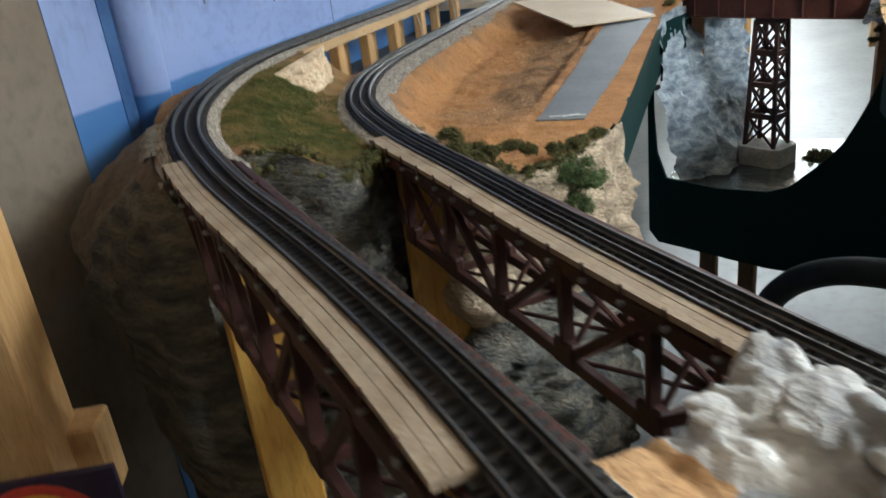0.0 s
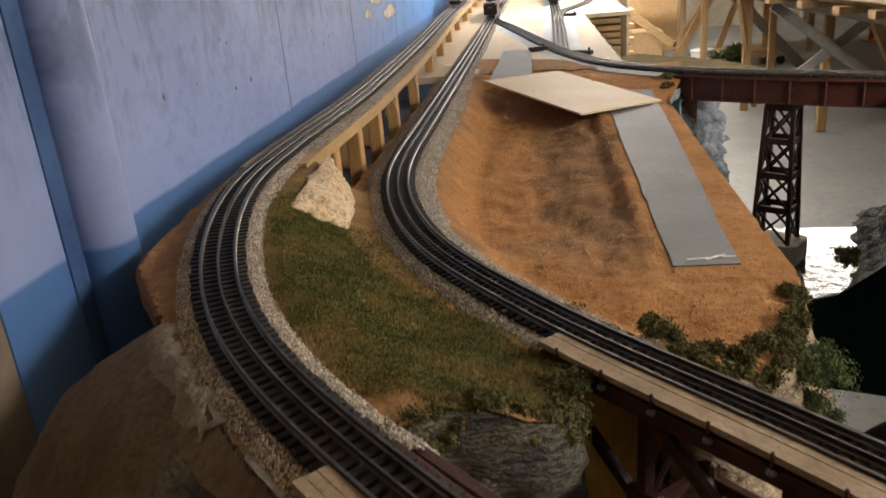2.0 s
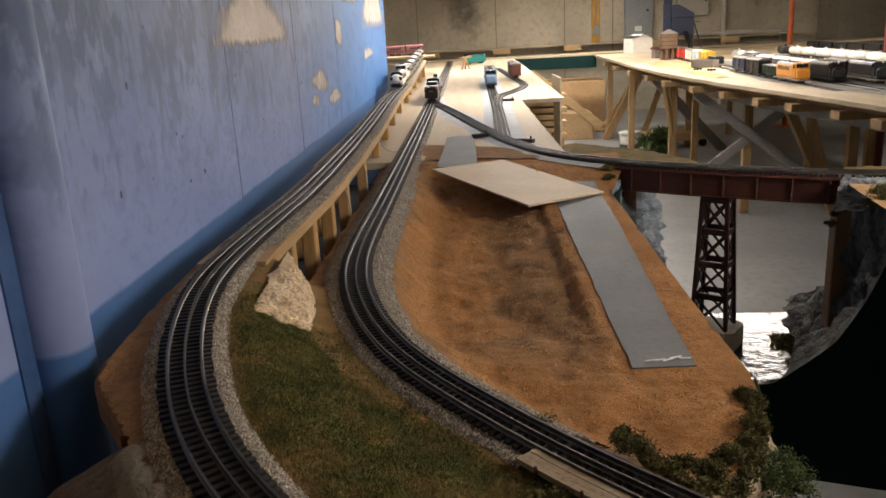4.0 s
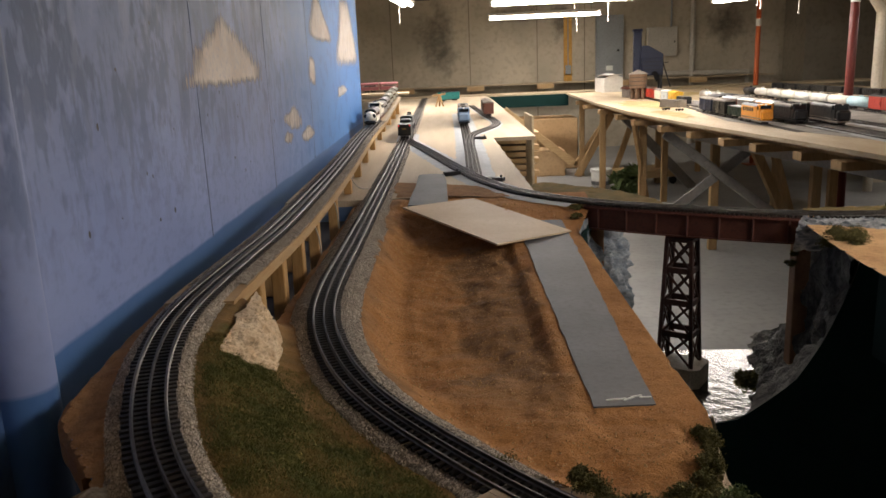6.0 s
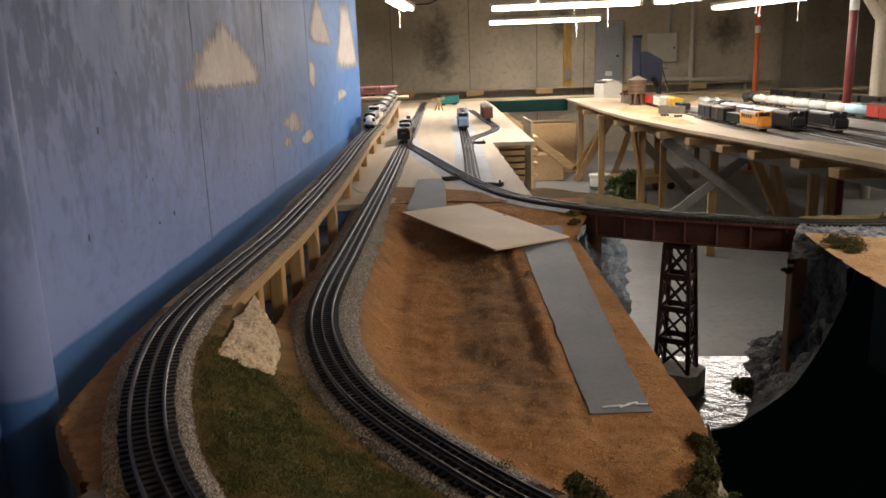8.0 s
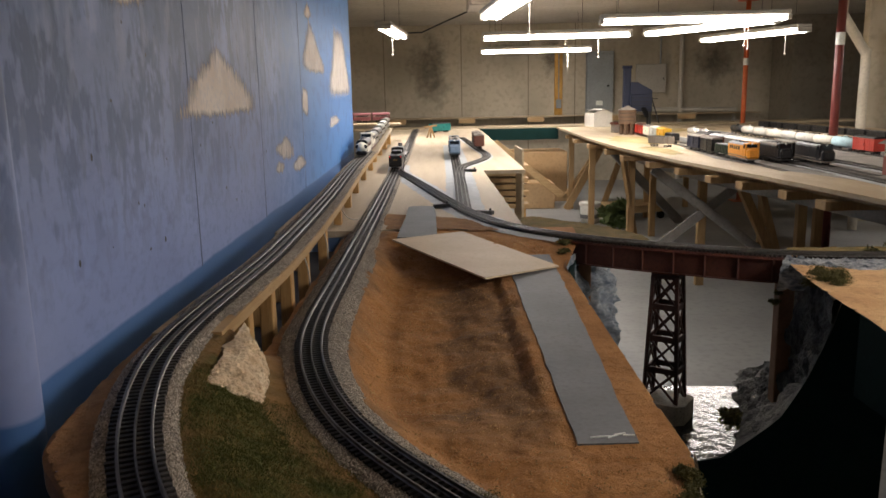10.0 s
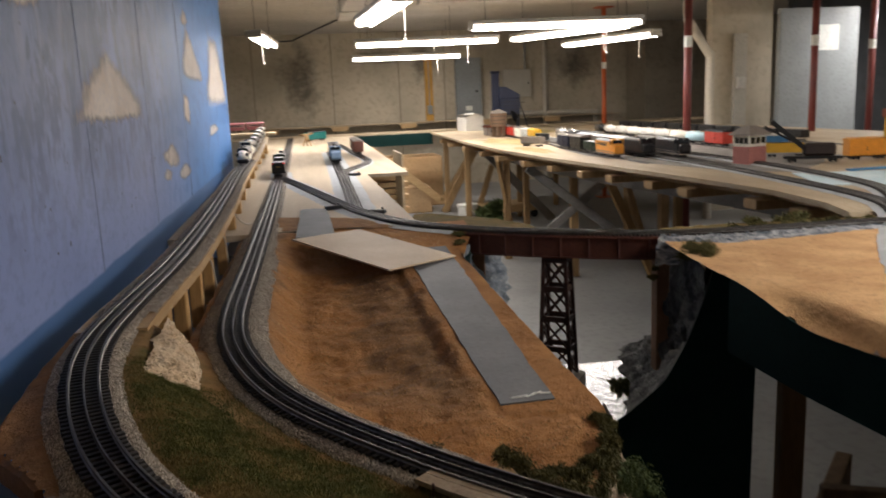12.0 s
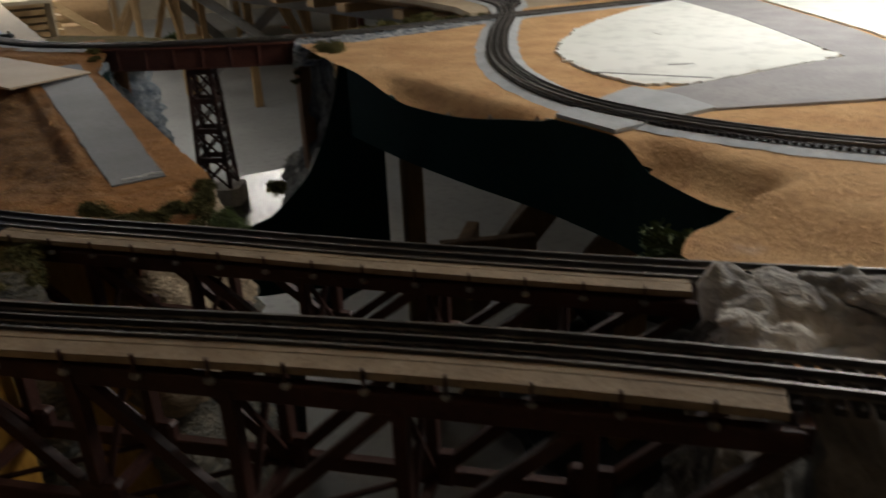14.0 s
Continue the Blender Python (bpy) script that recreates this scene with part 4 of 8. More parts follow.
def water_material():
    m = mat("river_water", (0.03, 0.035, 0.035), (0.06, 0.065, 0.06), 12, 0.06, 0, 0.5, 3, (0.02, 0.024, 0.024), 0.006, 0.8)
    return m


bm = bmesh.new()
prism(bm, [(0.41, 1.735), (0.70, 1.565), (0.86, 1.50), (1.0, RIVER_END - 0.05), (0.46, RIVER_END)], 0.465, 0.485)
solid("river", bm, water_material(), "rippled glossy river at the bottom of the canyon", "water", "structure")


def canyon_side(name, line, tops, foot, label, material, seed, deep=0.03, lean=1.0, flare=1.7):
    """A canyon wall lofted from a plan line at the top to one at the water."""
    a = smooth_line([(x, y, z) for (x, y), z in zip(line, tops)], 0.02)
    b = smooth_line([(x, y, 0.47) for x, y in foot], 0.02)
    n, rows = 60, 40
    qa = np.stack([np.interp(np.linspace(0, 1, n), np.linspace(0, 1, len(a)), a[:, k]) for k in range(3)], 1)
    qb = np.stack([np.interp(np.linspace(0, 1, n), np.linspace(0, 1, len(b)), b[:, k]) for k in range(3)], 1)
    v, f = [], []
    for r in range(rows + 1):
        k = r / rows
        for i in range(n):
            w = k ** flare
            p = qa[i] * (1 - w) + qb[i] * w
            p[2] = qa[i, 2] * (1 - k) + 0.47 * k
            q = (fbm(p[0] + seed, p[1], p[2] * lean, 16, 5) + 0.9 * rocky(p[0] + seed, p[1], p[2] * lean, 24)) * deep * min(1, 5 * k)
            v.append((p[0] + q, p[1] - q, p[2]))
    for r in range(rows):
        for i in range(n - 1):
            a_ = r * n + i
            f.append((a_, a_ + 1, a_ + n + 1, a_ + n))
    return tagged(add_mesh(name, mesh_from(name, v, f, material, True)), label, "rock face", kind="structure")


canyon_side("canyon_wall", [(0.385, 1.72), (0.40, 1.88), (0.47, 2.05), (0.56, 2.20), (0.617, 2.32)], [0.90, 0.91, 0.90, 0.89, 0.88], [(0.43, 1.735), (0.525, 1.755), (0.593, 1.82), (0.615, 1.97), (0.64, 2.3)], "blue-grey painted canyon wall under the bridge end", mat("blue_grey_rock", (0.17, 0.21, 0.25), (0.46, 0.49, 0.51), 34, 0.85, 0, 0.9, 4, (0.10, 0.12, 0.14), 0.009, 0.3, (0.8, 0.8, 1.9)), 1.0, 0.022, 1.3)
canyon_side("canyon_wall", [(0.87, 1.47), (0.905, 1.62), (0.93, 1.78), (0.98, 1.9), (1.05, 2.0)], [0.90, 0.925, 0.932, 0.92, 0.9], [(0.70, 1.575), (0.76, 1.70), (0.82, 1.86), (0.90, 2.05), (1.0, 2.24)], "dark grey canyon wall below the town module", ROCKGREY, 8.0, 0.026, 0.8, 4.0)


# ---------- tracks ----------
ballast_bed("pale grey gravel ballast along the lower line", LOW[LOW[:, 1] > 0.60], 0.036, 0.036, 0.022, None, 24000, 2)
ballast_bed("pale grey gravel ballast along the upper line", UP[(UP[:, 1] > 0.34) & (UP[:, 1] < 1.13)], 0.034, 0.032, 0.018, None, 18000, 3)
ballast_bed("grey gravel ballast on the elevated roadbed", UP[UP[:, 1] > 1.11], 0.040, 0.034, 0.010, None, 12000, 4, 0.15)
lay_track("lower three-rail model track with dark ties", LOW, 1.35)
lay_track("upper three-rail model track with dark ties", UP, 1.35)
lay_track("three-rail main line crossing the girder bridge", MAIN)
lay_track("three-rail spur on the plywood table", SPUR)
lay_track("three-rail siding on the plywood table", SIDE)
lay_track("three-rail loop on the tan ground", LOOP)
lay_track("three-rail yard lead curving into the loop", YARD)

# ---------- hardboard sheet over the hollow ----------
bm = bmesh.new()
p = [Vector((-0.042, 1.988, 0.955)), Vector((0.182, 1.678, 0.918)), Vector((0.374, 1.833, 0.908)), Vector((0.15, 2.143, 0.945))]
top = [bm.verts.new(q) for q in p]
bot = [bm.verts.new(q - Vector((0, 0, 0.004))) for q in p]
bm.faces.new(top)
bm.faces.new(list(reversed(bot)))
for i in range(4):
    bm.faces.new((top[i], bot[i], bot[(i + 1) % 4], top[(i + 1) % 4]))
bmesh.ops.recalc_face_normals(bm, faces=bm.faces)
solid("hardboard_sheet", bm, BUFF, "pale tan hardboard sheet lying across the earth hollow", "board")


# ---------- deck truss bridges ----------
def truss_bridge(label, line, a, b, zdeck, depth, panels):
    """A rust-red deck truss: chords, verticals, diagonals, floor beams, plank walkway with posts."""
    a, b = Vector((*a, zdeck)), Vector((*b, zdeck))
    ln = (b - a).length
    th = thing("truss_bridge", label, "bridge", a, math.degrees(math.atan2(b.y - a.y, b.x - a.x)))
    hw = 0.034
    zt, zb = -0.020, -depth
    for s in (-hw, hw):
        part("top_chord", beam(bmesh.new(), (0, s, zt), (ln, s, zt), 0.009, 0.014, 0.001), RUST, th)
        st = ln / panels
        part("bottom_chord", beam(bmesh.new(), (st, s, zb), (ln - st, s, zb), 0.009, 0.012, 0.001), RUST, th)
        for i in range(1, panels):
            part("vertical", beam(bmesh.new(), (i * st, s, zt), (i * st, s, zb), 0.008, 0.011), RUST, th)
        for i in range(panels):
            if i == 0:
                q = ((0, s, zt), (st, s, zb))
            elif i == panels - 1:
                q = ((ln, s, zt), (ln - st, s, zb))
            elif i < panels / 2:
                q = ((i * st, s, zt), ((i + 1) * st, s, zb))
            else:
                q = (((i + 1) * st, s, zt), (i * st, s, zb))
            part("diagonal", beam(bmesh.new(), *q, 0.007, 0.009), RUST, th)
        for i in range(1, panels):
            g = bmesh.new()
            box(g, i * st - 0.016, i * st + 0.016, s - 0.0065, s + 0.0065, zb - 0.007, zb + 0.020, 0.003)
            part("gusset_plate", g, RUST, th)
    for i in range(panels + 1):
        part("floor_beam", beam(bmesh.new(), (i * ln / panels, -hw, zt), (i * ln / panels, hw, zt), 0.008, 0.016), RUST, th)
    for i in range(1, panels):
        x0 = i * ln / panels
        part("sway_brace", rod(bmesh.new(), (x0, -hw, zt), (x0, hw, zb), 0.0028, 6), RUST, th)
        part("sway_brace", rod(bmesh.new(), (x0, hw, zt), (x0, -hw, zb), 0.0028, 6), RUST, th)
        part("cross_strut", beam(bmesh.new(), (x0, -hw, zb), (x0, hw, zb), 0.007, 0.008), RUST, th)
        if i < panels - 1:
            x1 = x0 + ln / panels
            part("lateral_brace", rod(bmesh.new(), (x0, -hw, zb), (x1, hw, zb), 0.0024, 6), RUST, th)
    inv = th.matrix_world.inverted()
    loc_line = np.array([tuple(inv @ Vector(p)) for p in line])
    keep = (loc_line[:, 0] > -0.002) & (loc_line[:, 0] < ln)
    deck = loc_line[keep]
    # right of the running direction is the outer, walkway side
    v, f = sweep(deck, [(-0.030, -0.0108), (0.030, -0.0108), (0.030, -0.015), (-0.030, -0.015)])
    add_mesh("deck_plate", mesh_from("deck_plate", v, f, RUST), th)
    for j in range(3):
        o = 0.0178 + j * 0.0079
        v, f = sweep(deck, [(o, -0.0022 - 0.0003 * (j % 2)), (o + 0.0074, -0.0022 - 0.0003 * (j % 2)), (o + 0.0074, -0.0075), (o, -0.0075)])
        add_mesh("walk_plank", mesh_from("walk_plank", v, f, DECKWOOD), th, "weathered tan plank")
    v, f = sweep(deck, [(-0.0275, -0.0075), (-0.0225, -0.0075), (-0.0225, -0.0125), (-0.0275, -0.0125)])
    add_mesh("edge_plate", mesh_from("edge_plate", v, f, GIRDER), th, "reddish edge plate")
    t, s = sides(deck)
    step = max(1, int(0.05 / 0.012))
    for i in range(2, len(deck), step):
        q = Vector((deck[i, 0] + s[i, 0] * 0.0425, deck[i, 1] + s[i, 1] * 0.0425, deck[i, 2]))
        part("walk_post", beam(bmesh.new(), q - Vector((0, 0, 0.014)), q + Vector((0, 0, 0.001)), 0.0018, 0.0018), RUST, th)
        part("bolt_cap", ball(bmesh.new(), q - Vector((0, 0, 0.0145)), 0.0038, 8, (1, 1, 0.7)), BOLT, th, "small grey bolt cap", True)
    return th


BOLT = mat("grey_cap", (0.22, 0.22, 0.21), (0.32, 0.32, 0.31), 50, 0.5, 0.3, 0.1)
truss_bridge("rust-red deck truss bridge carrying the lower line, tan plank walkway", LOW, (0.106, 0.606), (0.578, 0.088), 0.9515, 0.112, 6)
truss_bridge("rust-red deck truss bridge carrying the upper line, tan plank walkway", UP, (-0.022, 0.356), (0.436, -0.098), 0.9995, 0.125, 6)


def timber_post(x, y, z0, z1, w, d, rz, material, label, name="timber_post"):
    m = Matrix.Translation((x, y, 0)) @ Matrix.Rotation(radians(rz), 4, "Z")
    return solid(name, bx(-w / 2, w / 2, -d / 2, d / 2, z0, z1, 0.003, m), material, label, "post")


timber_post(0.150, 0.597, 0.0, 0.930, 0.080, 0.045, 10, GOLDWOOD, "golden-stained timber post under the lower bridge end")
timber_post(0.036, 0.302, 0.0, 0.962, 0.066, 0.036, 42, GOLDWOOD, "golden-stained timber post under the upper bridge end")
timber_post(-0.183, 0.145, 0.0, 1.30, 0.10, 0.08, 25, LUMBER, "rough pine timber post standing beside the hill")

# ---------- plate girder bridge ----------
gb = thing("girder_bridge", "oxide-red plate girder bridge over the canyon", "bridge")
gl = MAIN[(MAIN[:, 0] > 0.455) & (MAIN[:, 0] < 0.915)]
for o in (-0.030, 0.030):
    v, f = sweep(gl, [(o - 0.003, -0.012), (o + 0.003, -0.012), (o + 0.003, -0.068), (o - 0.003, -0.068)])
    add_mesh("girder", mesh_from("girder", v, f, GIRDER), gb)
    for h in (-0.014, -0.068):
        v, f = sweep(gl, [(o - 0.008, h), (o + 0.008, h), (o + 0.008, h - 0.003), (o - 0.008, h - 0.003)])
        add_mesh("flange", mesh_from("flange", v, f, GIRDER), gb)
t_, s_ = sides(gl)
for i in range(3, len(gl), 5):
    for o in (-0.035, 0.035):
        c = (gl[i, 0] + s_[i, 0] * o, gl[i, 1] + s_[i, 1] * o)
        part("stiffener", beam(bmesh.new(), (*c, 0.876), (*c, 0.933), 0.004, 0.006), GIRDER, gb)
v, f = sweep(gl, [(-0.028, -0.0108), (0.028, -0.0108), (0.028, -0.013), (-0.028, -0.013)])
add_mesh("deck", mesh_from("deck", v, f, RUST), gb)


# ---------- steel tower ----------
def steel_tower(cx, cy, z0, z1):
    th = thing("steel_tower", "rust-brown lattice steel bridge tower", "bridge tower", (cx, cy, z0), -36)
    h = z1 - z0
    lo, hi = (0.043, 0.034), (0.030, 0.023)

    def leg(sx, sy, k):
        return Vector((sx * (lo[0] + (hi[0] - lo[0]) * k), sy * (lo[1] + (hi[1] - lo[1]) * k), h * k))

    levels = [0.0, 0.245, 0.49, 0.735, 0.97]
    cs = [(-1, -1), (1, -1), (1, 1), (-1, 1)]
    for c in cs:
        part("leg", beam(bmesh.new(), leg(*c, 0), leg(*c, 0.97), 0.009, 0.009), RUST, th)
    for i in range(4):
        c, d = cs[i], cs[(i + 1) % 4]
        for k in levels[1:]:
            part("strut", beam(bmesh.new(), leg(*c, k), leg(*d, k), 0.006, 0.015), RUST, th)
        for k0, k1 in zip(levels, levels[1:]):
            part("brace", beam(bmesh.new(), leg(*c, k0), leg(*d, k1), 0.004, 0.0055), RUST, th)
            part("brace", beam(bmesh.new(), leg(*d, k0), leg(*c, k1), 0.004, 0.0055), RUST, th)
    part("cap", bx(-0.036, 0.036, -0.028, 0.028, h * 0.97, h * 0.985, 0.002), RUST, th)
    part("bearing", bx(-0.022, 0.022, -0.02, 0.02, h * 0.985, h, 0.002), RUST, th)
    return th


steel_tower(0.662, 1.885, 0.535, 0.877)
bm = bmesh.new()
prism(bm, [(-0.068, -0.028), (-0.048, -0.052), (0.048, -0.052), (0.066, -0.034), (0.066, 0.04), (0.05, 0.052), (-0.05, 0.052), (-0.068, 0.034)], 0.0, 0.052)
ob = solid("concrete_pier", bm, mat("weathered_pier", (0.46, 0.44, 0.39), (0.60, 0.57, 0.52), 30, 0.85, 0, 0.5, 6, (0.2, 0.19, 0.17)), "weathered concrete pier standing in the river", "pier")
ob.matrix_world = pose(0.662, 1.885, 0.484, 0, 0, -36)

# square rust-brown posts under the girder ends
for x, y, z0 in ((0.478, 2.05, 0.60), (0.906, 1.765, 0.50)):
    solid("abutment_post", bx(x - 0.018, x + 0.018, y - 0.016, y + 0.016, z0, 0.878, 0.002), mat("rust_brown_post", (0.28, 0.15, 0.085), (0.38, 0.22, 0.13), 20, 0.7), "square rust-brown post under the girder bridge end", "post")

# ---------- elevated line ----------
el = thing("elevated_roadbed", "plywood roadbed strip raised on timber blocks", "trestle")
pl_ = UP[UP[:, 1] > 1.02]
v, f = sweep(pl_, [(-0.053, -0.0125), (0.046, -0.0125), (0.046, -0.031), (-0.053, -0.031)])
add_mesh("roadbed", mesh_from("roadbed", v, f, LUMBER_H), el)
for y in (1.19, 1.335, 1.49, 1.68, 2.0, 2.39, 2.77, 3.2, 3.7, 4.2):
    x = float(np.interp(y, UP[::-1, 1], UP[::-1, 0]))
    part("block", bx(x + 0.026, x + 0.050, y - 0.016, y + 0.016, 0.874 if y < 2.26 else 0.934, 0.985, 0.002), LUMBER, el)
    part("block", bx(x - 0.04, x - 0.015, y - 0.012, y + 0.014, 0.874 if y < 2.26 else 0.934, 0.988, 0.002), LUMBER, el)

solid("shelf_board", bx(-0.408, -0.10, 1.10, 2.26, 0.856, 0.872), mat("dark_grey_board", (0.06, 0.06, 0.062), (0.085, 0.085, 0.088), 6, 0.7), "dark grey board under the elevated line", "shelf", "structure")

# ---------- right table ----------
bm = bmesh.new()
prism(bm, [(1.555, 9.25), (1.45, 7.0), (1.425, 5.6), (1.48, 4.55), (1.56, 3.85), (1.615, 3.3), (1.66, 2.8), (1.675, 2.45), (1.63, 2.1), (1.56, 1.90), (1.73, 1.865), (3.6, 1.755), (4.35, 1.73), (4.35, 9.25)], 0.912, 0.931)
solid("plywood_table", bm, PLY, "large bare plywood yard table", "table top", "structure")


def leg_post(x, y, z1=0.90):
    return solid("table_leg", bx(x - 0.028, x + 0.028, y - 0.02, y + 0.02, 0, z1, 0.003), BROWN_PINE, "upright pine table leg", "table leg", group="table legs")


for x, y in ((1.68, 8.95), (1.6, 7.4), (1.62, 6.0), (1.9, 5.2), (2.2, 4.4), (2.5, 3.5), (3.0, 8.9), (3.2, 6.5), (3.4, 4.5)):
    leg_post(x, y)

# ---------- light fittings ----------


def shop_light(x, y, z, rz, label, n=2):
    th = thing("tube_light", label, "ceiling light", (x, y, z), rz)
    part("reflector", bx(-0.61, 0.61, -0.07, 0.07, 0.0, 0.03, 0.008), DUCT, th)
    for s in (-0.035, 0.035):
        part("tube", rod(bmesh.new(), (-0.59, s, -0.02), (0.59, s, -0.02), 0.016, 10), TUBE, th, "glowing fluorescent tube")
    for s in (-0.5, 0.5):
        part("hanger", rod(bmesh.new(), (s, 0, 0.03), (s, 0, CEILZ - z), 0.002, 5), BLACK, th)
    for s in (-0.6, 0.6):
        part("end_cap", bx(s - 0.012, s + 0.012, -0.068, 0.068, -0.035, 0.0, 0.004), DUCT, th)
    cord = part("pull_cord", rod(bmesh.new(), (0.35, 0.05, -0.19), (0.35, 0.05, 0.0), 0.0022, 5), PVC, th)
    part("cord_bead", ball(bmesh.new(), (0.35, 0.05, -0.19), 0.008, 8), PVC, cord)
    return th


# Lamps at (2.3, 0.7), (2.7, -0.3), (4.5, 3.4), (5.7, 6.4) are unseen, added to brighten.
SEEN_AND_ADDED_LIGHTS = [(1.12, 6.6, 1.80, -6, 22), (1.24, 8.75, 1.80, -5, 26), (1.82, 5.29, 1.80, -5, 16), (0.49, 4.27, 1.80, -86, 18), (-0.25, 7.2, 1.9, 85, 24), (2.15, 6.0, 1.80, -62, 10), (2.88, 6.96, 1.80, -70, 4), (2.3, 0.7, 2.1, 20, 44), (1.5, 10.3, 2.05, 5, 16), (2.7, -0.3, 2.15, 10, 20), (4.5, 3.4, 2.15, 80, 18), (5.7, 6.4, 2.15, 80, 55)]
for i, (x, y, z, rz, power) in enumerate(SEEN_AND_ADDED_LIGHTS):
    shop_light(x, y, z, rz, "hanging two-tube fluorescent shop light, switched on; four of these are added unseen")
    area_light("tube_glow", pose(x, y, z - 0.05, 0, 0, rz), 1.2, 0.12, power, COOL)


# ---------- roads and patches ----------
def flat_patch(name, pts, zf, material, label, category, thick=0.004):
    bm = bmesh.new()
    top = [bm.verts.new((x, y, zf(x, y))) for x, y in pts]
    bot = [bm.verts.new((x, y, zf(x, y) - thick)) for x, y in pts]
    bm.faces.new(top)
    bm.faces.new(list(reversed(bot)))
    k = len(pts)
    for i in range(k):
        bm.faces.new((top[i], bot[i], bot[(i + 1) % k], top[(i + 1) % k]))
    bmesh.ops.recalc_face_normals(bm, faces=bm.faces)
    return solid(name, bm, material, label, category, "structure")


def ragged(pts, amount):
    """A plan polygon with its edges broken up."""
    out = []
    for (x0, y0), (x1, y1) in zip(pts, pts[1:] + pts[:1]):
        k = max(1, int(math.hypot(x1 - x0, y1 - y0) / 0.008))
        for i in range(k):
            x, y = x0 + (x1 - x0) * i / k, y0 + (y1 - y0) * i / k
            q = amount * (1.3 if x < 1.7 else 0.4)
            out.append((x + q * (fbm(x, y, 1, 45, 4) + 0.6 * fbm(x, y, 3, 150, 2)), y + q * (fbm(x, y, 7, 45, 4) + 0.6 * fbm(x, y, 9, 150, 2))))
    return out


def ribbon(name, left, right, zf, material, label, n=30):
    """A strip between two plan lines that follows the ground."""
    a, b = smooth_line([(*p, 0) for p in left], 0.01), smooth_line([(*p, 0) for p in right], 0.01)
    v, f = [], []
    for i in range(n):
        u = i / (n - 1)
        pa = [np.interp(u, np.linspace(0, 1, len(a)), a[:, k]) for k in (0, 1)]
        pb = [np.interp(u, np.linspace(0, 1, len(b)), b[:, k]) for k in (0, 1)]
        for w in np.linspace(0, 1, 6):
            x, y = pa[0] * (1 - w) + pb[0] * w, pa[1] * (1 - w) + pb[1] * w
            v.append((x + (0.0035 if w in (0.0, 1.0) else 0.0008) * fbm(x, y, 1, 90, 5), y, zf(x, y)))
        for w in (1.0, 0.0):
            x, y = pa[0] * (1 - w) + pb[0] * w, pa[1] * (1 - w) + pb[1] * w
            v.append((x, y, zf(x, y) - 0.012))
    for i in range(n - 1):
        for j in range(8):
            f.append((i * 8 + j, i * 8 + (j + 1) % 8, i * 8 + 8 + (j + 1) % 8, i * 8 + 8 + j))
    f.append(tuple(range(8)))
    f.append(tuple(reversed(range((n - 1) * 8, n * 8))))
    return tagged(add_mesh(name, mesh_from(name, v, f, material)), label, "road", kind="structure")


def road_z(x, y):
    return 0.8878 + 0.016 * float(smoothstep(0.95, 1.8, y)) + 0.018 * float(smoothstep(1.80, 2.0, y))


ribbon("road", [(0.242, 0.880), (0.247, 1.16), (0.248, 1.5), (0.252, 1.80), (0.25, 1.93)], [(0.322, 0.880), (0.338, 1.2), (0.352, 1.5), (0.364, 1.78), (0.366, 1.93)], road_z, ROADGREY, "grey painted model road along the earth edge")
flat_patch("road", [(-0.017, 2.70), (-0.005, 2.72), (0.03, 2.725), (0.066, 2.71), (0.073, 2.68), (0.078, 2.55), (0.078, 2.10), (-0.034, 2.10), (-0.03, 2.25), (-0.022, 2.43)], lambda x, y: 0.9395, ROADGREY, "short grey road patch on the plywood", "road")

# brown earth spread over the plywood's near end
EP = [(-0.075, 2.255), (-0.085, 2.40), (-0.09, 2.57), (-0.04, 2.56), (0.02, 2.53), (0.082, 2.495), (0.145, 2.455), (0.185, 2.41), (0.215, 2.33), (0.262, 2.20), (0.20, 2.22), (0.10, 2.24)]
ep = thing("earth_patch", "brown scatter earth spread on the plywood end", "earth", kind="stuff")
add_mesh("scatter", terrain_mesh("scatter", [(float(x + 0.012 * fbm(x, y, 1, 14)), float(y + 0.02 * fbm(x, y, 5, 14))) for x, y, _ in smooth_line([(*p, 0) for p in EP + EP[:1]], 0.02)[:-1]], 0.012, lambda x, y: 0.9352 + 0.0016 * np.vectorize(lambda a, b: fbm(a, b, 0.3, 40, 3))(x, y), EARTH, lambda x, y: np.stack([0 * x, 0 * x + 0.7, 0 * x, 0 * x + 1], 1)), ep)
# grey painted strips under the tracks on the plywood
PALEGREY = mat("pale_grey_paint", (0.40, 0.42, 0.43), (0.5, 0.52, 0.53), 14, 0.75, 0, 0.3, 8, (0.32, 0.33, 0.33), 0.002)
for ln_, lab, hw in ((MAIN[MAIN[:, 0] < 0.44], "grey painted roadbed of the main line", 0.062), (SPUR, "grey painted roadbed of the spur", 0.072), (SIDE, "grey painted roadbed of the siding", 0.04), (LOOP, "pale grey roadbed of the loop", 0.052), (YARD, "pale grey roadbed of the yard lead", 0.05), (MAIN[MAIN[:, 0] > 0.93], "pale ballast strip of the main line", 0.042)):
    hs = [-hw, -hw * 0.6, -0.02, 0.02, hw * 0.6, hw]
    v, f = sweep(ln_, [(o, -0.0112 if abs(o) < hw * 0.9 else -0.015) for o in hs], False)
    v = [(x + 0.006 * fbm(x, y, 0, 18), y + 0.006 * fbm(x, y, 3, 18), z + 0.0004 * (k % 3)) for k, (x, y, z) in enumerate(v)]
    tagged(add_mesh("roadbed_paint", mesh_from("roadbed_paint", v, [tuple(reversed(q)) for q in f], PALEGREY)), lab, "roadbed", kind="stuff")

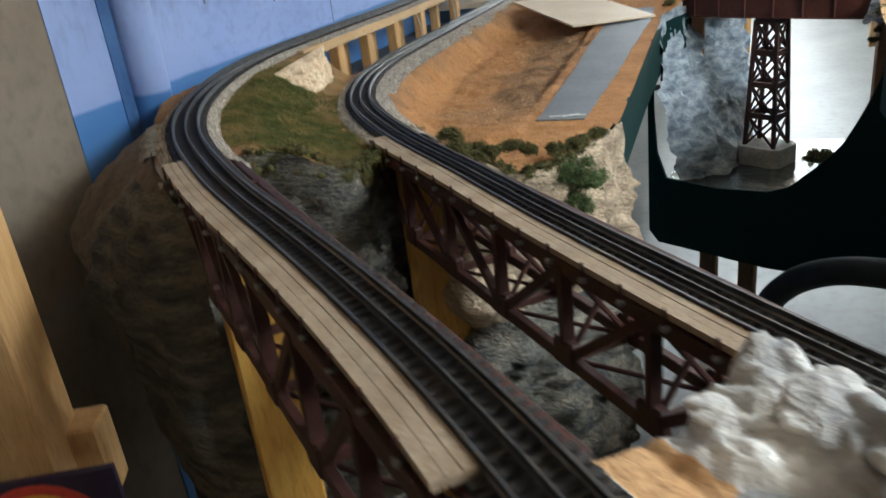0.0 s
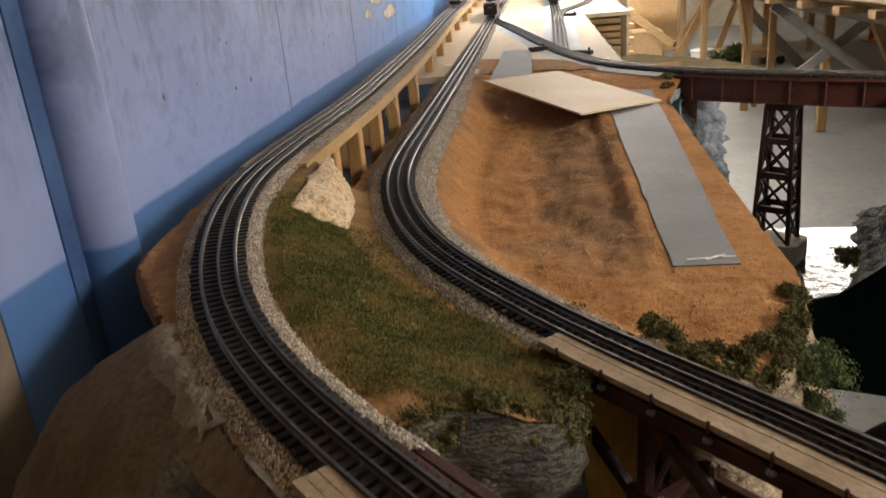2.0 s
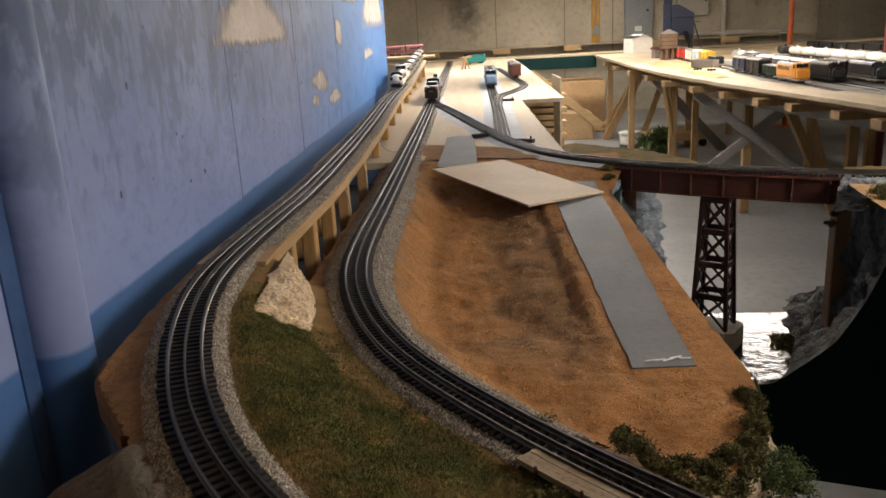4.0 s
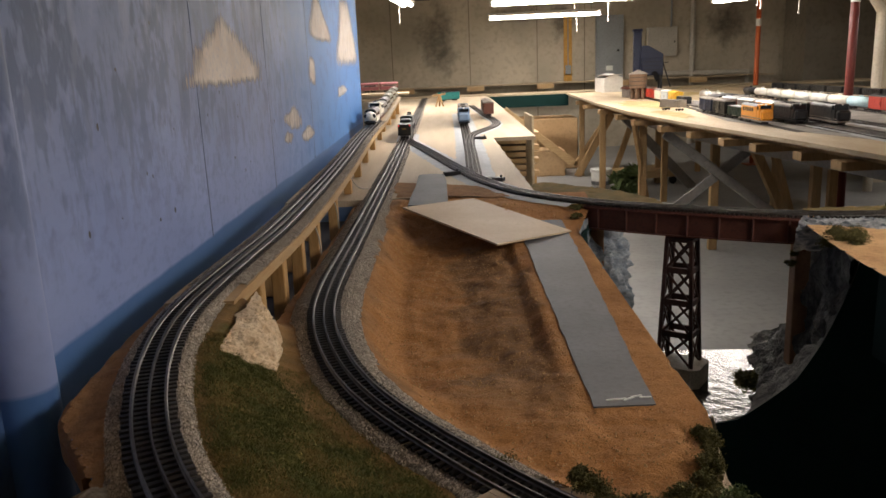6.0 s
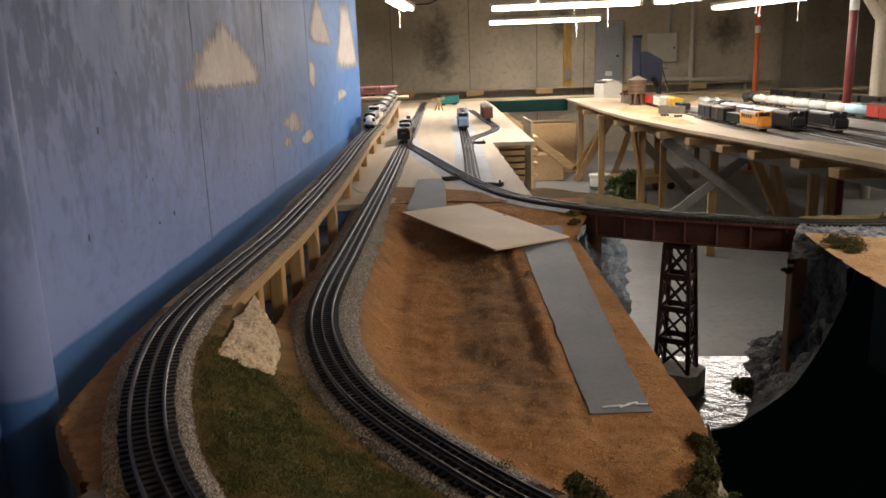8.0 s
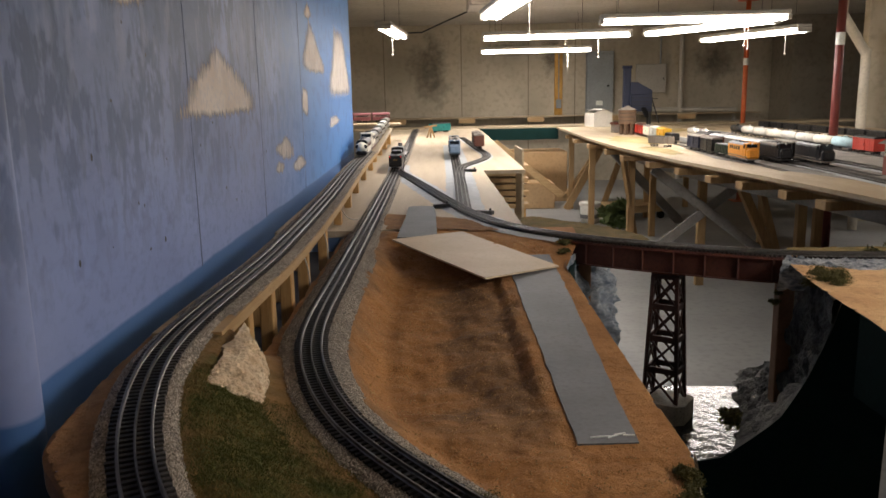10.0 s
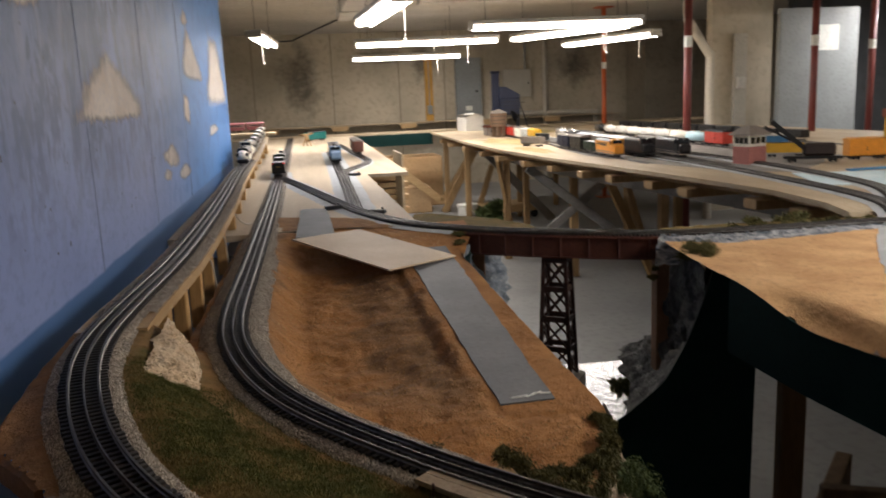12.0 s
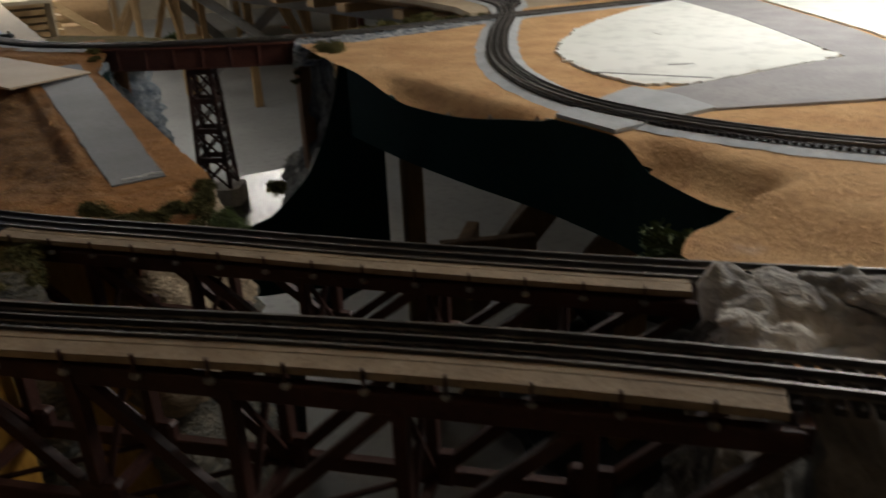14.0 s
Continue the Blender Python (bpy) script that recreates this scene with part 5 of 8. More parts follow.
# the white plaster face at the foot of the elevated line
v, f = [], []
nu, nv = 46, 40
A, B, C, D = Vector((-0.205, 1.075, 1.006)), Vector((-0.203, 0.858, 0.994)), Vector((-0.146, 0.872, 0.940)), Vector((-0.166, 1.01, 0.945))
for i in range(nu):
    for j in range(nv):
        a, b = i / (nu - 1), j / (nv - 1)
        p = A.lerp(B, a).lerp(D.lerp(C, a), b)
        q = fbm(p.x, p.y, p.z, 30, 5) * 0.0035 + 0.008 * rocky(p.x, p.y, p.z, 30) - 0.010 * max(0.0, fbm(p.x + 4, p.y, p.z, 50, 3) - 0.22) - 0.0035 * (rocky(p.x, p.y, p.z * 0.6, 52) < 0.07)
        tuck = max(0.0, 1 - 8 * min(a, 1 - a, b, 1 - b)) + 0.8 * max(0, fbm(p.y, p.z, 3, 18, 3)) * (min(a, 1 - a, b, 1 - b) < 0.14)
        v.append((p.x + 0.010 * math.sin(3.14 * a) * math.sin(3.14 * b) + q - 0.012 * tuck, p.y - q * 0.4, p.z + q * 0.4 - 0.004 * tuck))
for i in range(nu - 1):
    for j in range(nv - 1):
        f.append((i * nv + j, i * nv + j + 1, i * nv + nv + j + 1, i * nv + nv + j))
tagged(add_mesh("plaster_rock", mesh_from("plaster_rock", v, f, PLASTER, True)), "bare cream plaster face below the elevated line", "rock")


# ---------- foliage ----------
def bush(label, clumps, n, material, size=0.006, seed=1, name="bush"):
    """Foliage of many small leaf blades gathered in uneven clumps."""
    rng = random.Random(seed)
    v, f = [], []
    if size < 0.005:
        size, n = size * 0.5, n * 3
    for _ in range(n):
        cx, cy, cz, r = rng.choice(clumps)
        th, ph = rng.uniform(0, 6.28), math.acos(rng.uniform(-0.6, 1))
        rr = r * rng.uniform(0.35, 1.1) * (1 + 0.55 * fbm(math.cos(th) + cx * 9, math.sin(th) + cy * 9, math.cos(ph), 1.6, 3))
        p = Vector((cx + rr * math.sin(ph) * math.cos(th), cy + rr * math.sin(ph) * math.sin(th), cz + rr * 0.8 * math.cos(ph)))
        d = Vector((rng.uniform(-1, 1), rng.uniform(-1, 1), rng.uniform(-0.4, 1))).normalized()
        e = d.cross(Vector((rng.uniform(-1, 1), rng.uniform(-1, 1), rng.uniform(-1, 1)))).normalized()
        L = size * rng.uniform(0.5, 1.4)
        a = len(v)
        v += [p - e * L * 0.3, p + e * L * 0.3, p + d * L + e * L * 0.12, p + d * L * 1.1 - e * L * 0.15]
        f.append((a, a + 1, a + 2, a + 3))
    for cx, cy, cz, r in clumps:
        b = bmesh.new()
        bmesh.ops.create_icosphere(b, subdivisions=2, radius=r * 0.46)
        a = len(v)
        for w in b.verts:
            q = 1 + 0.3 * fbm(w.co.x + cx, w.co.y + cy, w.co.z, 60, 2)
            v.append((cx + w.co.x * q, cy + w.co.y * q, cz + w.co.z * 0.8 * q))
        f += [tuple(a + w.index for w in q.verts) for q in b.faces]
        b.free()
    return tagged(add_mesh(name, mesh_from(name, v, f, material)), label, "bush")


def spread(pts, r, k, seed):
    rng = random.Random(seed)
    return [(x + rng.uniform(-r, r), y + rng.uniform(-r, r), z + rng.uniform(-0.3 * r, 0.5 * r), r * rng.uniform(0.5, 1.0)) for x, y, z in pts for _ in range(k)]


bush("dark green foam bush beside the lower track", spread([(0.188, 0.612, 0.938)], 0.013, 6, 1), 2200, LEAF, 0.0035, 11)
bush("olive foam bushes along the rock rim", spread([(0.208, 0.575, 0.93), (0.222, 0.582, 0.928), (0.242, 0.582, 0.925), (0.264, 0.605, 0.925), (0.285, 0.625, 0.915)], 0.010, 5, 2), 6000, LEAF, 0.004, 12)
bush("dark olive bush at the corner of the earth bank", spread([(0.312, 0.672, 0.90), (0.332, 0.715, 0.895), (0.348, 0.765, 0.89), (0.356, 0.80, 0.885)], 0.010, 5, 3), 4200, LEAF, 0.004, 13)
bush("round bright green bush clinging to the rock face", spread([(0.338, 0.672, 0.868), (0.348, 0.682, 0.848), (0.338, 0.668, 0.825)], 0.020, 6, 4), 5000, LEAF2, 0.004, 14)
bush("straggling olive growth at the grass edge", spread([(0.105, 0.525, 0.935), (0.10, 0.49, 0.93), (0.08, 0.455, 0.92), (0.05, 0.45, 0.925)], 0.013, 6, 5), 4500, LEAF, 0.0045, 15)
bush("dry growth at the grass edge", spread([(0.02, 0.468, 0.945), (-0.005, 0.462, 0.95), (0.06, 0.46, 0.925)], 0.011, 5, 6), 2200, STRAW, 0.004, 16)
bush("dark bush on the river bank", spread([(0.79, 1.75, 0.54), (0.77, 1.70, 0.55)], 0.022, 4, 9), 900, LEAF, 0.008, 19)
bush("small bush by the bridge end", spread([(0.40, 1.94, 0.92), (0.415, 2.0, 0.93)], 0.012, 4, 10), 500, LEAF, 0.006, 20)
bush("dark green bush at the near rock corner", spread([(0.71, 0.235, 0.89), (0.73, 0.25, 0.87), (0.745, 0.235, 0.85)], 0.022, 4, 21), 1300, LEAF2, 0.008, 21)
bush("patch of green growth beyond the bridge", spread([(1.30, 1.85, 0.93), (1.22, 1.86, 0.925), (1.36, 1.84, 0.93)], 0.02, 3, 22), 900, LEAF, 0.008, 22)
bush("leafy houseplant standing on the floor", spread([(1.80, 7.5, 0.15), (1.86, 7.45, 0.22), (1.84, 7.4, 0.08), (1.9, 7.5, 0.1)], 0.07, 4, 23), 1400, LEAF2, 0.05, 23)



def rim_clumps(x0, x1, step, r, seed, drop):
    """Small clumps strung along the rock rim, some hanging below it."""
    rng = random.Random(seed)
    out = []
    for x, y in smooth_line(RIM_SOUTH, step):
        if x0 < x < x1:
            z = float(left_height(np.array([x]), np.array([y]))[0])
            for _ in range(3):
                out.append((x + rng.uniform(-r, r), y + rng.uniform(-0.4 * r, 1.6 * r), z + rng.uniform(-drop, 0.004), r * rng.uniform(0.45, 1.1)))
    return out


bush("olive growth hanging over the rock lip", rim_clumps(-0.012, 0.125, 0.008, 0.012, 31, 0.028), 11000, LEAF, 0.004, 31)
bush("dry straw growth hanging over the rock lip", rim_clumps(-0.012, 0.12, 0.012, 0.010, 35, 0.03), 5000, STRAW, 0.004, 35)
bush("olive growth fringing the earth bank", rim_clumps(0.20, 0.345, 0.010, 0.0085, 36, 0.006), 7000, LEAF, 0.004, 36)
bush("dry straw growth fringing the earth bank", rim_clumps(0.20, 0.345, 0.014, 0.0075, 37, 0.012), 4000, STRAW, 0.004, 37)
bush("small dark shrub by the abutment post", spread([(0.885, 1.752, 0.845), (0.882, 1.752, 0.825)], 0.010, 5, 33), 1800, LEAF, 0.0045, 33)
bush("low green growth along the rear of the main line", spread([(1.10 + 0.05 * k, 1.752 - 0.004 * (k % 3), 0.933) for k in range(9)], 0.014, 4, 34), 4500, LEAF, 0.006, 34)
# pale streaks on the road's near end
rs = random.Random(4)
for k in range(5):
    x0 = 0.262 + 0.011 * k
    solid("road_streak", beam(bmesh.new(), (x0, 0.898 + rs.uniform(-0.004, 0.006), road_z(0.26, 0.9) + 0.0006), (x0 + 0.015, 0.904 + rs.uniform(-0.006, 0.006), road_z(0.26, 0.9) + 0.0006), 0.0026, 0.0012), PAPER, "thin pale streak on the road's near end", "scuff")

# rocky plaster edge beside the main line at the girder's town end
STONEWALL = mat("abutment_stone", (0.10, 0.125, 0.15), (0.62, 0.63, 0.64), 55, 0.9, 0, 1.0, 4, (0.07, 0.09, 0.11), 0.009, 0.3, (0.6, 1, 2.0))
ax = smooth_line([(0.885, 1.725, 0), (0.94, 1.690, 0), (1.0, 1.678, 0), (1.10, 1.672, 0), (1.25, 1.668, 0), (1.40, 1.662, 0), (1.52, 1.655, 0)], 0.008)
v, f = [], []
at_, as_ = sides(ax)
for i, p in enumerate(ax):
    far = i / (len(ax) - 1)
    wide = 0.075 * (1 - far) + 0.018
    for j in range(15):
        o = -0.012 + (wide + 0.012) * j / 14
        z = 0.9385 - 0.004 * (j / 14) - (0.045 * float(smoothstep(0.45, 1.0, j / 14)) * float(smoothstep(0.20, 0.02, far)))
        x, y = p[0] + as_[i, 0] * o, p[1] + as_[i, 1] * o
        q = (0.008 * fbm(x, y, z, 60, 4) + 0.016 * (rocky(x, y, z, 70) - 0.2)) * (1 - 0.7 * far)
        v.append((x + 0.004 * fbm(x, y, 2, 60), y + 0.006 * fbm(x, y, 6, 50), z + q - (0.008 if j == 14 else 0)))
for i in range(len(ax) - 1):
    for j in range(14):
        a = i * 15 + j
        f.append((a, a + 1, a + 16, a + 15))
tagged(add_mesh("rocky_edge", mesh_from("rocky_edge", v, f, STONEWALL, True)), "white and blue-grey plaster rock edge beside the main line", "rock")
bush("rounded olive moss bush hanging over the rock corner by the bridge", spread([(0.880, 1.52, 0.928), (0.893, 1.56, 0.928), (0.885, 1.495, 0.926), (0.905, 1.535, 0.932), (0.877, 1.545, 0.918)], 0.020, 5, 51), 6500, LEAF, 0.0045, 51)

# strips of olive scatter land behind the main line
for lab, pts, zt in (("olive grassy land behind the main line by the plywood table", [(0.335, 2.29), (0.42, 2.16), (0.52, 2.06), (0.60, 2.02), (0.66, 2.06), (0.62, 2.22), (0.52, 2.38), (0.37, 2.50)], 0.926), ("olive and tan scatter land behind the main line", [(0.93, 1.79), (1.10, 1.755), (1.37, 1.735), (1.56, 1.72), (1.62, 1.80), (1.40, 1.84), (1.15, 1.87), (0.97, 1.88)], 0.930)):
    ol_ = thing("scatter_land", lab, "landform", kind="structure")
    add_mesh("ground", terrain_mesh("scatter_land", [(float(a), float(b)) for a, b in smooth_line([(*p,) for p in pts + pts[:1]], 0.02)[:-1]], 0.014, lambda x, y, zt=zt: zt + 0.004 * np.vectorize(lambda a, b: fbm(a, b, 0.3, 24, 4))(x, y), EARTH, lambda x, y: np.stack([0 * x + 0.75, 0 * x + 0.5, 0 * x, 0 * x + 1], 1)), ol_)
    tops = [(float(a), float(b)) for a, b in smooth_line([(*p,) for p in pts + pts[:1]], 0.02)[:-1]]
    part("base", prism(bmesh.new(), tops, zt - 0.03, zt - 0.006), SHADEWOOD, ol_)

# static grass on the slope
rng = random.Random(5)
gx = np.array([rng.uniform(-0.25, 0.13) for _ in range(170000)])
gy = np.array([rng.uniform(0.43, 0.92) for _ in range(170000)])
keep = inside(gx, gy, LEFT_OUT)
gx, gy = gx[keep], gy[keep]
gw = left_zones(gx, gy)[:, 0]
keep = gw > np.array([rng.uniform(0.15, 0.9) for _ in gx])
gx, gy = gx[keep][:72000], gy[keep][:72000]
gz = left_height(gx, gy)
v, f, v2, f2 = [], [], [], []
for x, y, z in zip(gx, gy, gz):
    h, a = rng.uniform(0.0012, 0.0036), rng.uniform(0, 6.28)
    dry = fbm(x, y, 2.2, 20, 4) + rng.uniform(-0.35, 0.35) + 0.9 * (0.5 - y) + 0.25 > 0.30
    vv, ff = (v2, f2) if dry else (v, f)
    k = len(vv)
    lx, ly = rng.uniform(-0.003, 0.003), rng.uniform(-0.003, 0.003)
    w = 0.0005
    vv += [(x - w * math.cos(a), y - w * math.sin(a), z - 0.001), (x + w * math.cos(a), y + w * math.sin(a), z - 0.001), (x + lx, y + ly, z + h)]
    ff.append((k, k + 1, k + 2))
tagged(add_mesh("grass", mesh_from("grass", v, f, mat("grass_green", (0.075, 0.095, 0.018), (0.145, 0.135, 0.032), 60, 0.9, 0, 0))), "short green static grass on the hillside", "grass", kind="stuff")
tagged(add_mesh("grass", mesh_from("grass", v2, f2, mat("grass_dry", (0.19, 0.14, 0.045), (0.27, 0.19, 0.065), 60, 0.9, 0, 0))), "dry tan static grass on the hillside", "grass", kind="stuff")

# loose clods on the bare earth
v, f = [], []
cx_ = np.array([rng.uniform(-0.08, 0.36) for _ in range(7000)])
cy_ = np.array([rng.uniform(0.66, 2.1) for _ in range(7000)])
ok = inside(cx_, cy_, LEFT_OUT) & ~((cx_ > 0.235) & (cy_ > 0.87) & (cy_ < 1.9)) & (dist_line(cx_, cy_, LOW_C)[0] < -0.07)
cx_, cy_ = cx_[ok], cy_[ok]
for x, y, z in zip(cx_, cy_, left_height(cx_, cy_)):
    r = rng.uniform(0.0008, 0.0026) * (1.6 if rng.random() < 0.06 else 1)
    a = len(v)
    for k in range(4):
        v.append((x + r * math.cos(k * 1.57 + x * 90) * rng.uniform(0.6, 1.3), y + r * math.sin(k * 1.57 + x * 90) * rng.uniform(0.6, 1.3), z - r * 0.3))
    v.append((x, y, z + r * 0.8))
    f += [(a, a + 1, a + 4), (a + 1, a + 2, a + 4), (a + 2, a + 3, a + 4), (a + 3, a, a + 4)]
tagged(add_mesh("earth_clods", mesh_from("earth_clods", v, f, TAN)), "small loose clods on the bare earth", "clods", kind="stuff")


# ---------- painted clouds on the wall ----------


def cloud_paint():
    """Off-white paint dabbed on with a dry brush, thinning out at its rim."""
    m = mat("cloud_paint", (0.68, 0.60, 0.52), (0.84, 0.78, 0.71), 14, 0.7, 0, 0.15, 6, (0.52, 0.52, 0.56), 0.002)
    n, l = m.node_tree.nodes, m.node_tree.links
    at, co, t, ad, r = n.new("ShaderNodeAttribute"), n.new("ShaderNodeTexCoord"), n.new("ShaderNodeTexNoise"), n.new("ShaderNodeMath"), n.new("ShaderNodeMapRange")
    at.attribute_name = "cover"
    mp = n.new("ShaderNodeMapping")
    mp.inputs["Scale"].default_value = (1, 3.6, 0.6)
    t.inputs["Scale"].default_value, t.inputs["Detail"].default_value = 24, 5
    l.new(co.outputs["Object"], mp.inputs[0]), l.new(mp.outputs[0], t.inputs["Vector"])
    l.new(at.outputs["Fac"], ad.inputs[0]), l.new(t.outputs[0], ad.inputs[1])
    r.inputs["From Min"].default_value, r.inputs["From Max"].default_value = 0.66, 1.16
    l.new(ad.outputs[0], r.inputs[0]), l.new(r.outputs[0], n["Principled BSDF"].inputs["Alpha"])
    return m


CLOUD = cloud_paint()


def cloud(label, pts, seed, thick=1.0):
    """A flat patch of off-white paint with a ragged edge."""
    rng = random.Random(seed)
    ring = smooth_line([(y, z, 0) for y, z in pts + pts[:1]], 0.01)[:-1]
    cy, cz = ring[:, 0].mean(), ring[:, 1].mean()
    v, f, cover = [], [], []
    n = len(ring)
    for k, (s, c) in enumerate(((1.20, 0.0), (0.93, 0.36), (0.62, 0.85))):
        for y, z, _ in ring:
            q = 0.012 * fbm(y, z, seed, 22, 4) if k == 0 else 0.0
            v.append((-0.4085, cy + (y - cy) * s + q, cz + (z - cz) * s + q * 0.6))
            cover.append(c * thick)
        if k:
            for i in range(n):
                j = (i + 1) % n
                f.append(((k - 1) * n + i, (k - 1) * n + j, k * n + j, k * n + i))
    v.append((-0.4085, cy, cz))
    cover.append(thick)
    f += [(2 * n + i, 2 * n + (i + 1) % n, 3 * n) for i in range(n)]
    me = mesh_from("painted_cloud", v, f, CLOUD)
    at = me.attributes.new("cover", "FLOAT", "POINT")
    at.data.foreach_set("value", np.array(cover, dtype=np.float32))
    return tagged(add_mesh("painted_cloud", me), label, "painted cloud")


cloud("large cream cloud painted on the blue wall", [(1.757, 1.442), (1.71, 1.415), (1.641, 1.398), (1.60, 1.375), (1.54, 1.36), (1.505, 1.32), (1.49, 1.298), (1.66, 1.289), (1.90, 1.292), (2.097, 1.300), (2.075, 1.340), (1.944, 1.388), (1.84, 1.418)], 1)
cloud("tall white cloud painted on the blue wall", [(3.185, 1.625), (3.07, 1.525), (3.017, 1.438), (3.38, 1.43), (3.60, 1.445), (3.43, 1.53), (3.30, 1.59)], 2)
cloud("tall white cloud painted on the blue wall", [(4.03, 1.66), (3.90, 1.494), (3.766, 1.35), (4.215, 1.335), (4.70, 1.36), (4.56, 1.525), (4.38, 1.66)], 3)
cloud("small white cloud painted on the blue wall", [(2.95, 1.365), (2.92, 1.295), (2.988, 1.258), (3.06, 1.268), (3.06, 1.352)], 4, 0.85)
cloud("faint cream cloud painted on the blue wall", [(2.559, 1.210), (2.48, 1.195), (2.36, 1.176), (2.45, 1.139), (2.597, 1.12), (2.697, 1.135), (2.64, 1.185)], 5, 0.62)
cloud("faint cream cloud painted on the blue wall", [(2.405, 1.137), (2.35, 1.108), (2.463, 1.09), (2.51, 1.117)], 6, 0.55)
cloud("faint white cloud painted on the blue wall", [(2.787, 1.124), (2.65, 1.096), (2.755, 1.068), (2.946, 1.08), (2.89, 1.116)], 7, 0.66)
cloud("small white cloud painted on the blue wall", [(3.725, 1.230), (3.677, 1.185), (3.848, 1.183), (4.14, 1.206), (3.95, 1.240)], 8, 0.6)
cloud("cream cloud painted high on the wall", [(1.08, 1.50), (1.14, 1.488), (1.19, 1.478), (1.258, 1.473), (1.31, 1.489), (1.335, 1.52), (1.32, 1.58), (1.2, 1.6), (1.09, 1.57)], 9)
cloud("wisp of white cloud painted high on the blue wall", [(3.17, 1.70), (3.06, 1.638), (3.175, 1.630), (3.27, 1.659)], 10, 0.6)
# board joints in the painted wall
for y in (1.54, 2.19, 2.92):
    solid("wall_joint", bx(-0.4118, -0.4092, y - 0.0016, y + 0.0016, 0.99, CEILZ), mat("joint_shadow_filler", (0.10, 0.14, 0.25), (0.14, 0.19, 0.32), 20), "narrow caulked joint in the painted wall", "joint", "structure")


# chipped spots in the wall paint
rs = random.Random(21)
CHIP = mat("chip_grey", (0.05, 0.055, 0.07), (0.09, 0.095, 0.11), 40)
for _ in range(46):
    y, z = rs.uniform(0.95, 2.6), rs.uniform(1.06, 1.62)
    k = rs.uniform(0.0016, 0.0042)
    bm = bmesh.new()
    bmesh.ops.create_circle(bm, cap_ends=True, segments=7, radius=k, matrix=Matrix.Translation((-0.4094, y, z)) @ Matrix.Rotation(math.pi / 2, 4, "Y") @ Matrix.Diagonal((rs.uniform(0.6, 1.6), 1, 1, 1)))
    solid("paint_chip", bm, CHIP, "small dark chip in the blue wall paint", "paint chip", group="chips in the wall paint")

# ---------- rolling stock ----------
def truck(parent, x, z=0.0):
    """A four-wheel bogie under a car."""
    fr = part("truck_frame", bx(x - 0.02, x + 0.02, -0.021, 0.021, 0.008, 0.013, 0.001), BLACK, parent, "black bogie")
    for dx in (-0.012, 0.012):
        for s in (-0.0165, 0.0165):
            part("wheel", rod(bmesh.new(), (x + dx, s - 0.0015, 0.0075), (x + dx, s + 0.0015, 0.0075), 0.0075, 12), BLACK, fr)


def heighten(th, k=1.26, wide=1.08):
    """Brings a car to the three-rail gauge's height above its bogies."""
    for ob in th.children_recursive:
        if ob.type == "MESH" and not ob.name.startswith(("truck_frame", "wheel", "coupler")):
            for w in ob.data.vertices:
                w.co.y *= wide
                if w.co.z > 0.018:
                    w.co.z = 0.018 + (w.co.z - 0.018) * k
    return th


def arched(bm, x0, x1, w, z0, zs, rise, n=8):
    """A body with an arched roof, along x."""
    pts = [(-w / 2, z0), (-w / 2, zs)] + [(-w / 2 * math.cos(math.pi * i / n), zs + rise * math.sin(math.pi * i / n)) for i in range(1, n)] + [(w / 2, zs), (w / 2, z0)]
    a = [bm.verts.new((x0, y, z)) for y, z in pts]
    b = [bm.verts.new((x1, y, z)) for y, z in pts]
    bm.faces.new(a)
    bm.faces.new(list(reversed(b)))
    for i in range(len(pts)):
        j = (i + 1) % len(pts)
        bm.faces.new((a[i], b[i], b[j], a[j]))
    bmesh.ops.recalc_face_normals(bm, faces=bm.faces)
    return bm


def paint(name, c, rough=0.45):
    return mat(name, c, tuple(min(1, 1.15 * q) for q in c), 30, rough, 0, 0.06, 6, tuple(0.6 * q for q in c))


def boxcar(label, loc, rz, body, roof, ln=0.25):
    th = thing("boxcar", label, "model car", loc, rz)
    part("body", bx(-ln / 2, ln / 2, -0.031, 0.031, 0.02, 0.078, 0.0015), body, th)
    part("roof", arched(bmesh.new(), -ln / 2 - 0.002, ln / 2 + 0.002, 0.066, 0.0775, 0.079, 0.007), roof, th)
    for s in (-1, 1):
        dr = part("door", bx(-0.024, 0.024, s * 0.0325 - 0.0012, s * 0.0325 + 0.0012, 0.023, 0.075, 0.0006), body, th)
        part("handle", bx(0.016, 0.019, s * 0.0342 - 0.0008, s * 0.0342 + 0.0008, 0.04, 0.055), BLACK, dr)
        for k in range(-4, 5):
            if abs(k) > 0:
                part("rib", bx(k * ln / 9.5 - 0.0008, k * ln / 9.5 + 0.0008, s * 0.0318 - 0.0006, s * 0.0318 + 0.0006, 0.021, 0.077), body, th)
    part("roof_walk", bx(-ln / 2, ln / 2, -0.006, 0.006, 0.0868, 0.0885), roof, th)
    part("underframe", bx(-ln / 2 + 0.004, ln / 2 - 0.004, -0.012, 0.012, 0.013, 0.0195), BLACK, th)
    for s in (-1, 1):
        truck(th, s * (ln / 2 - 0.04))
        part("coupler", bx(s * ln / 2 - 0.002, s * ln / 2 + 0.012, -0.004, 0.004, 0.015, 0.021), BLACK, th)
    return heighten(th)


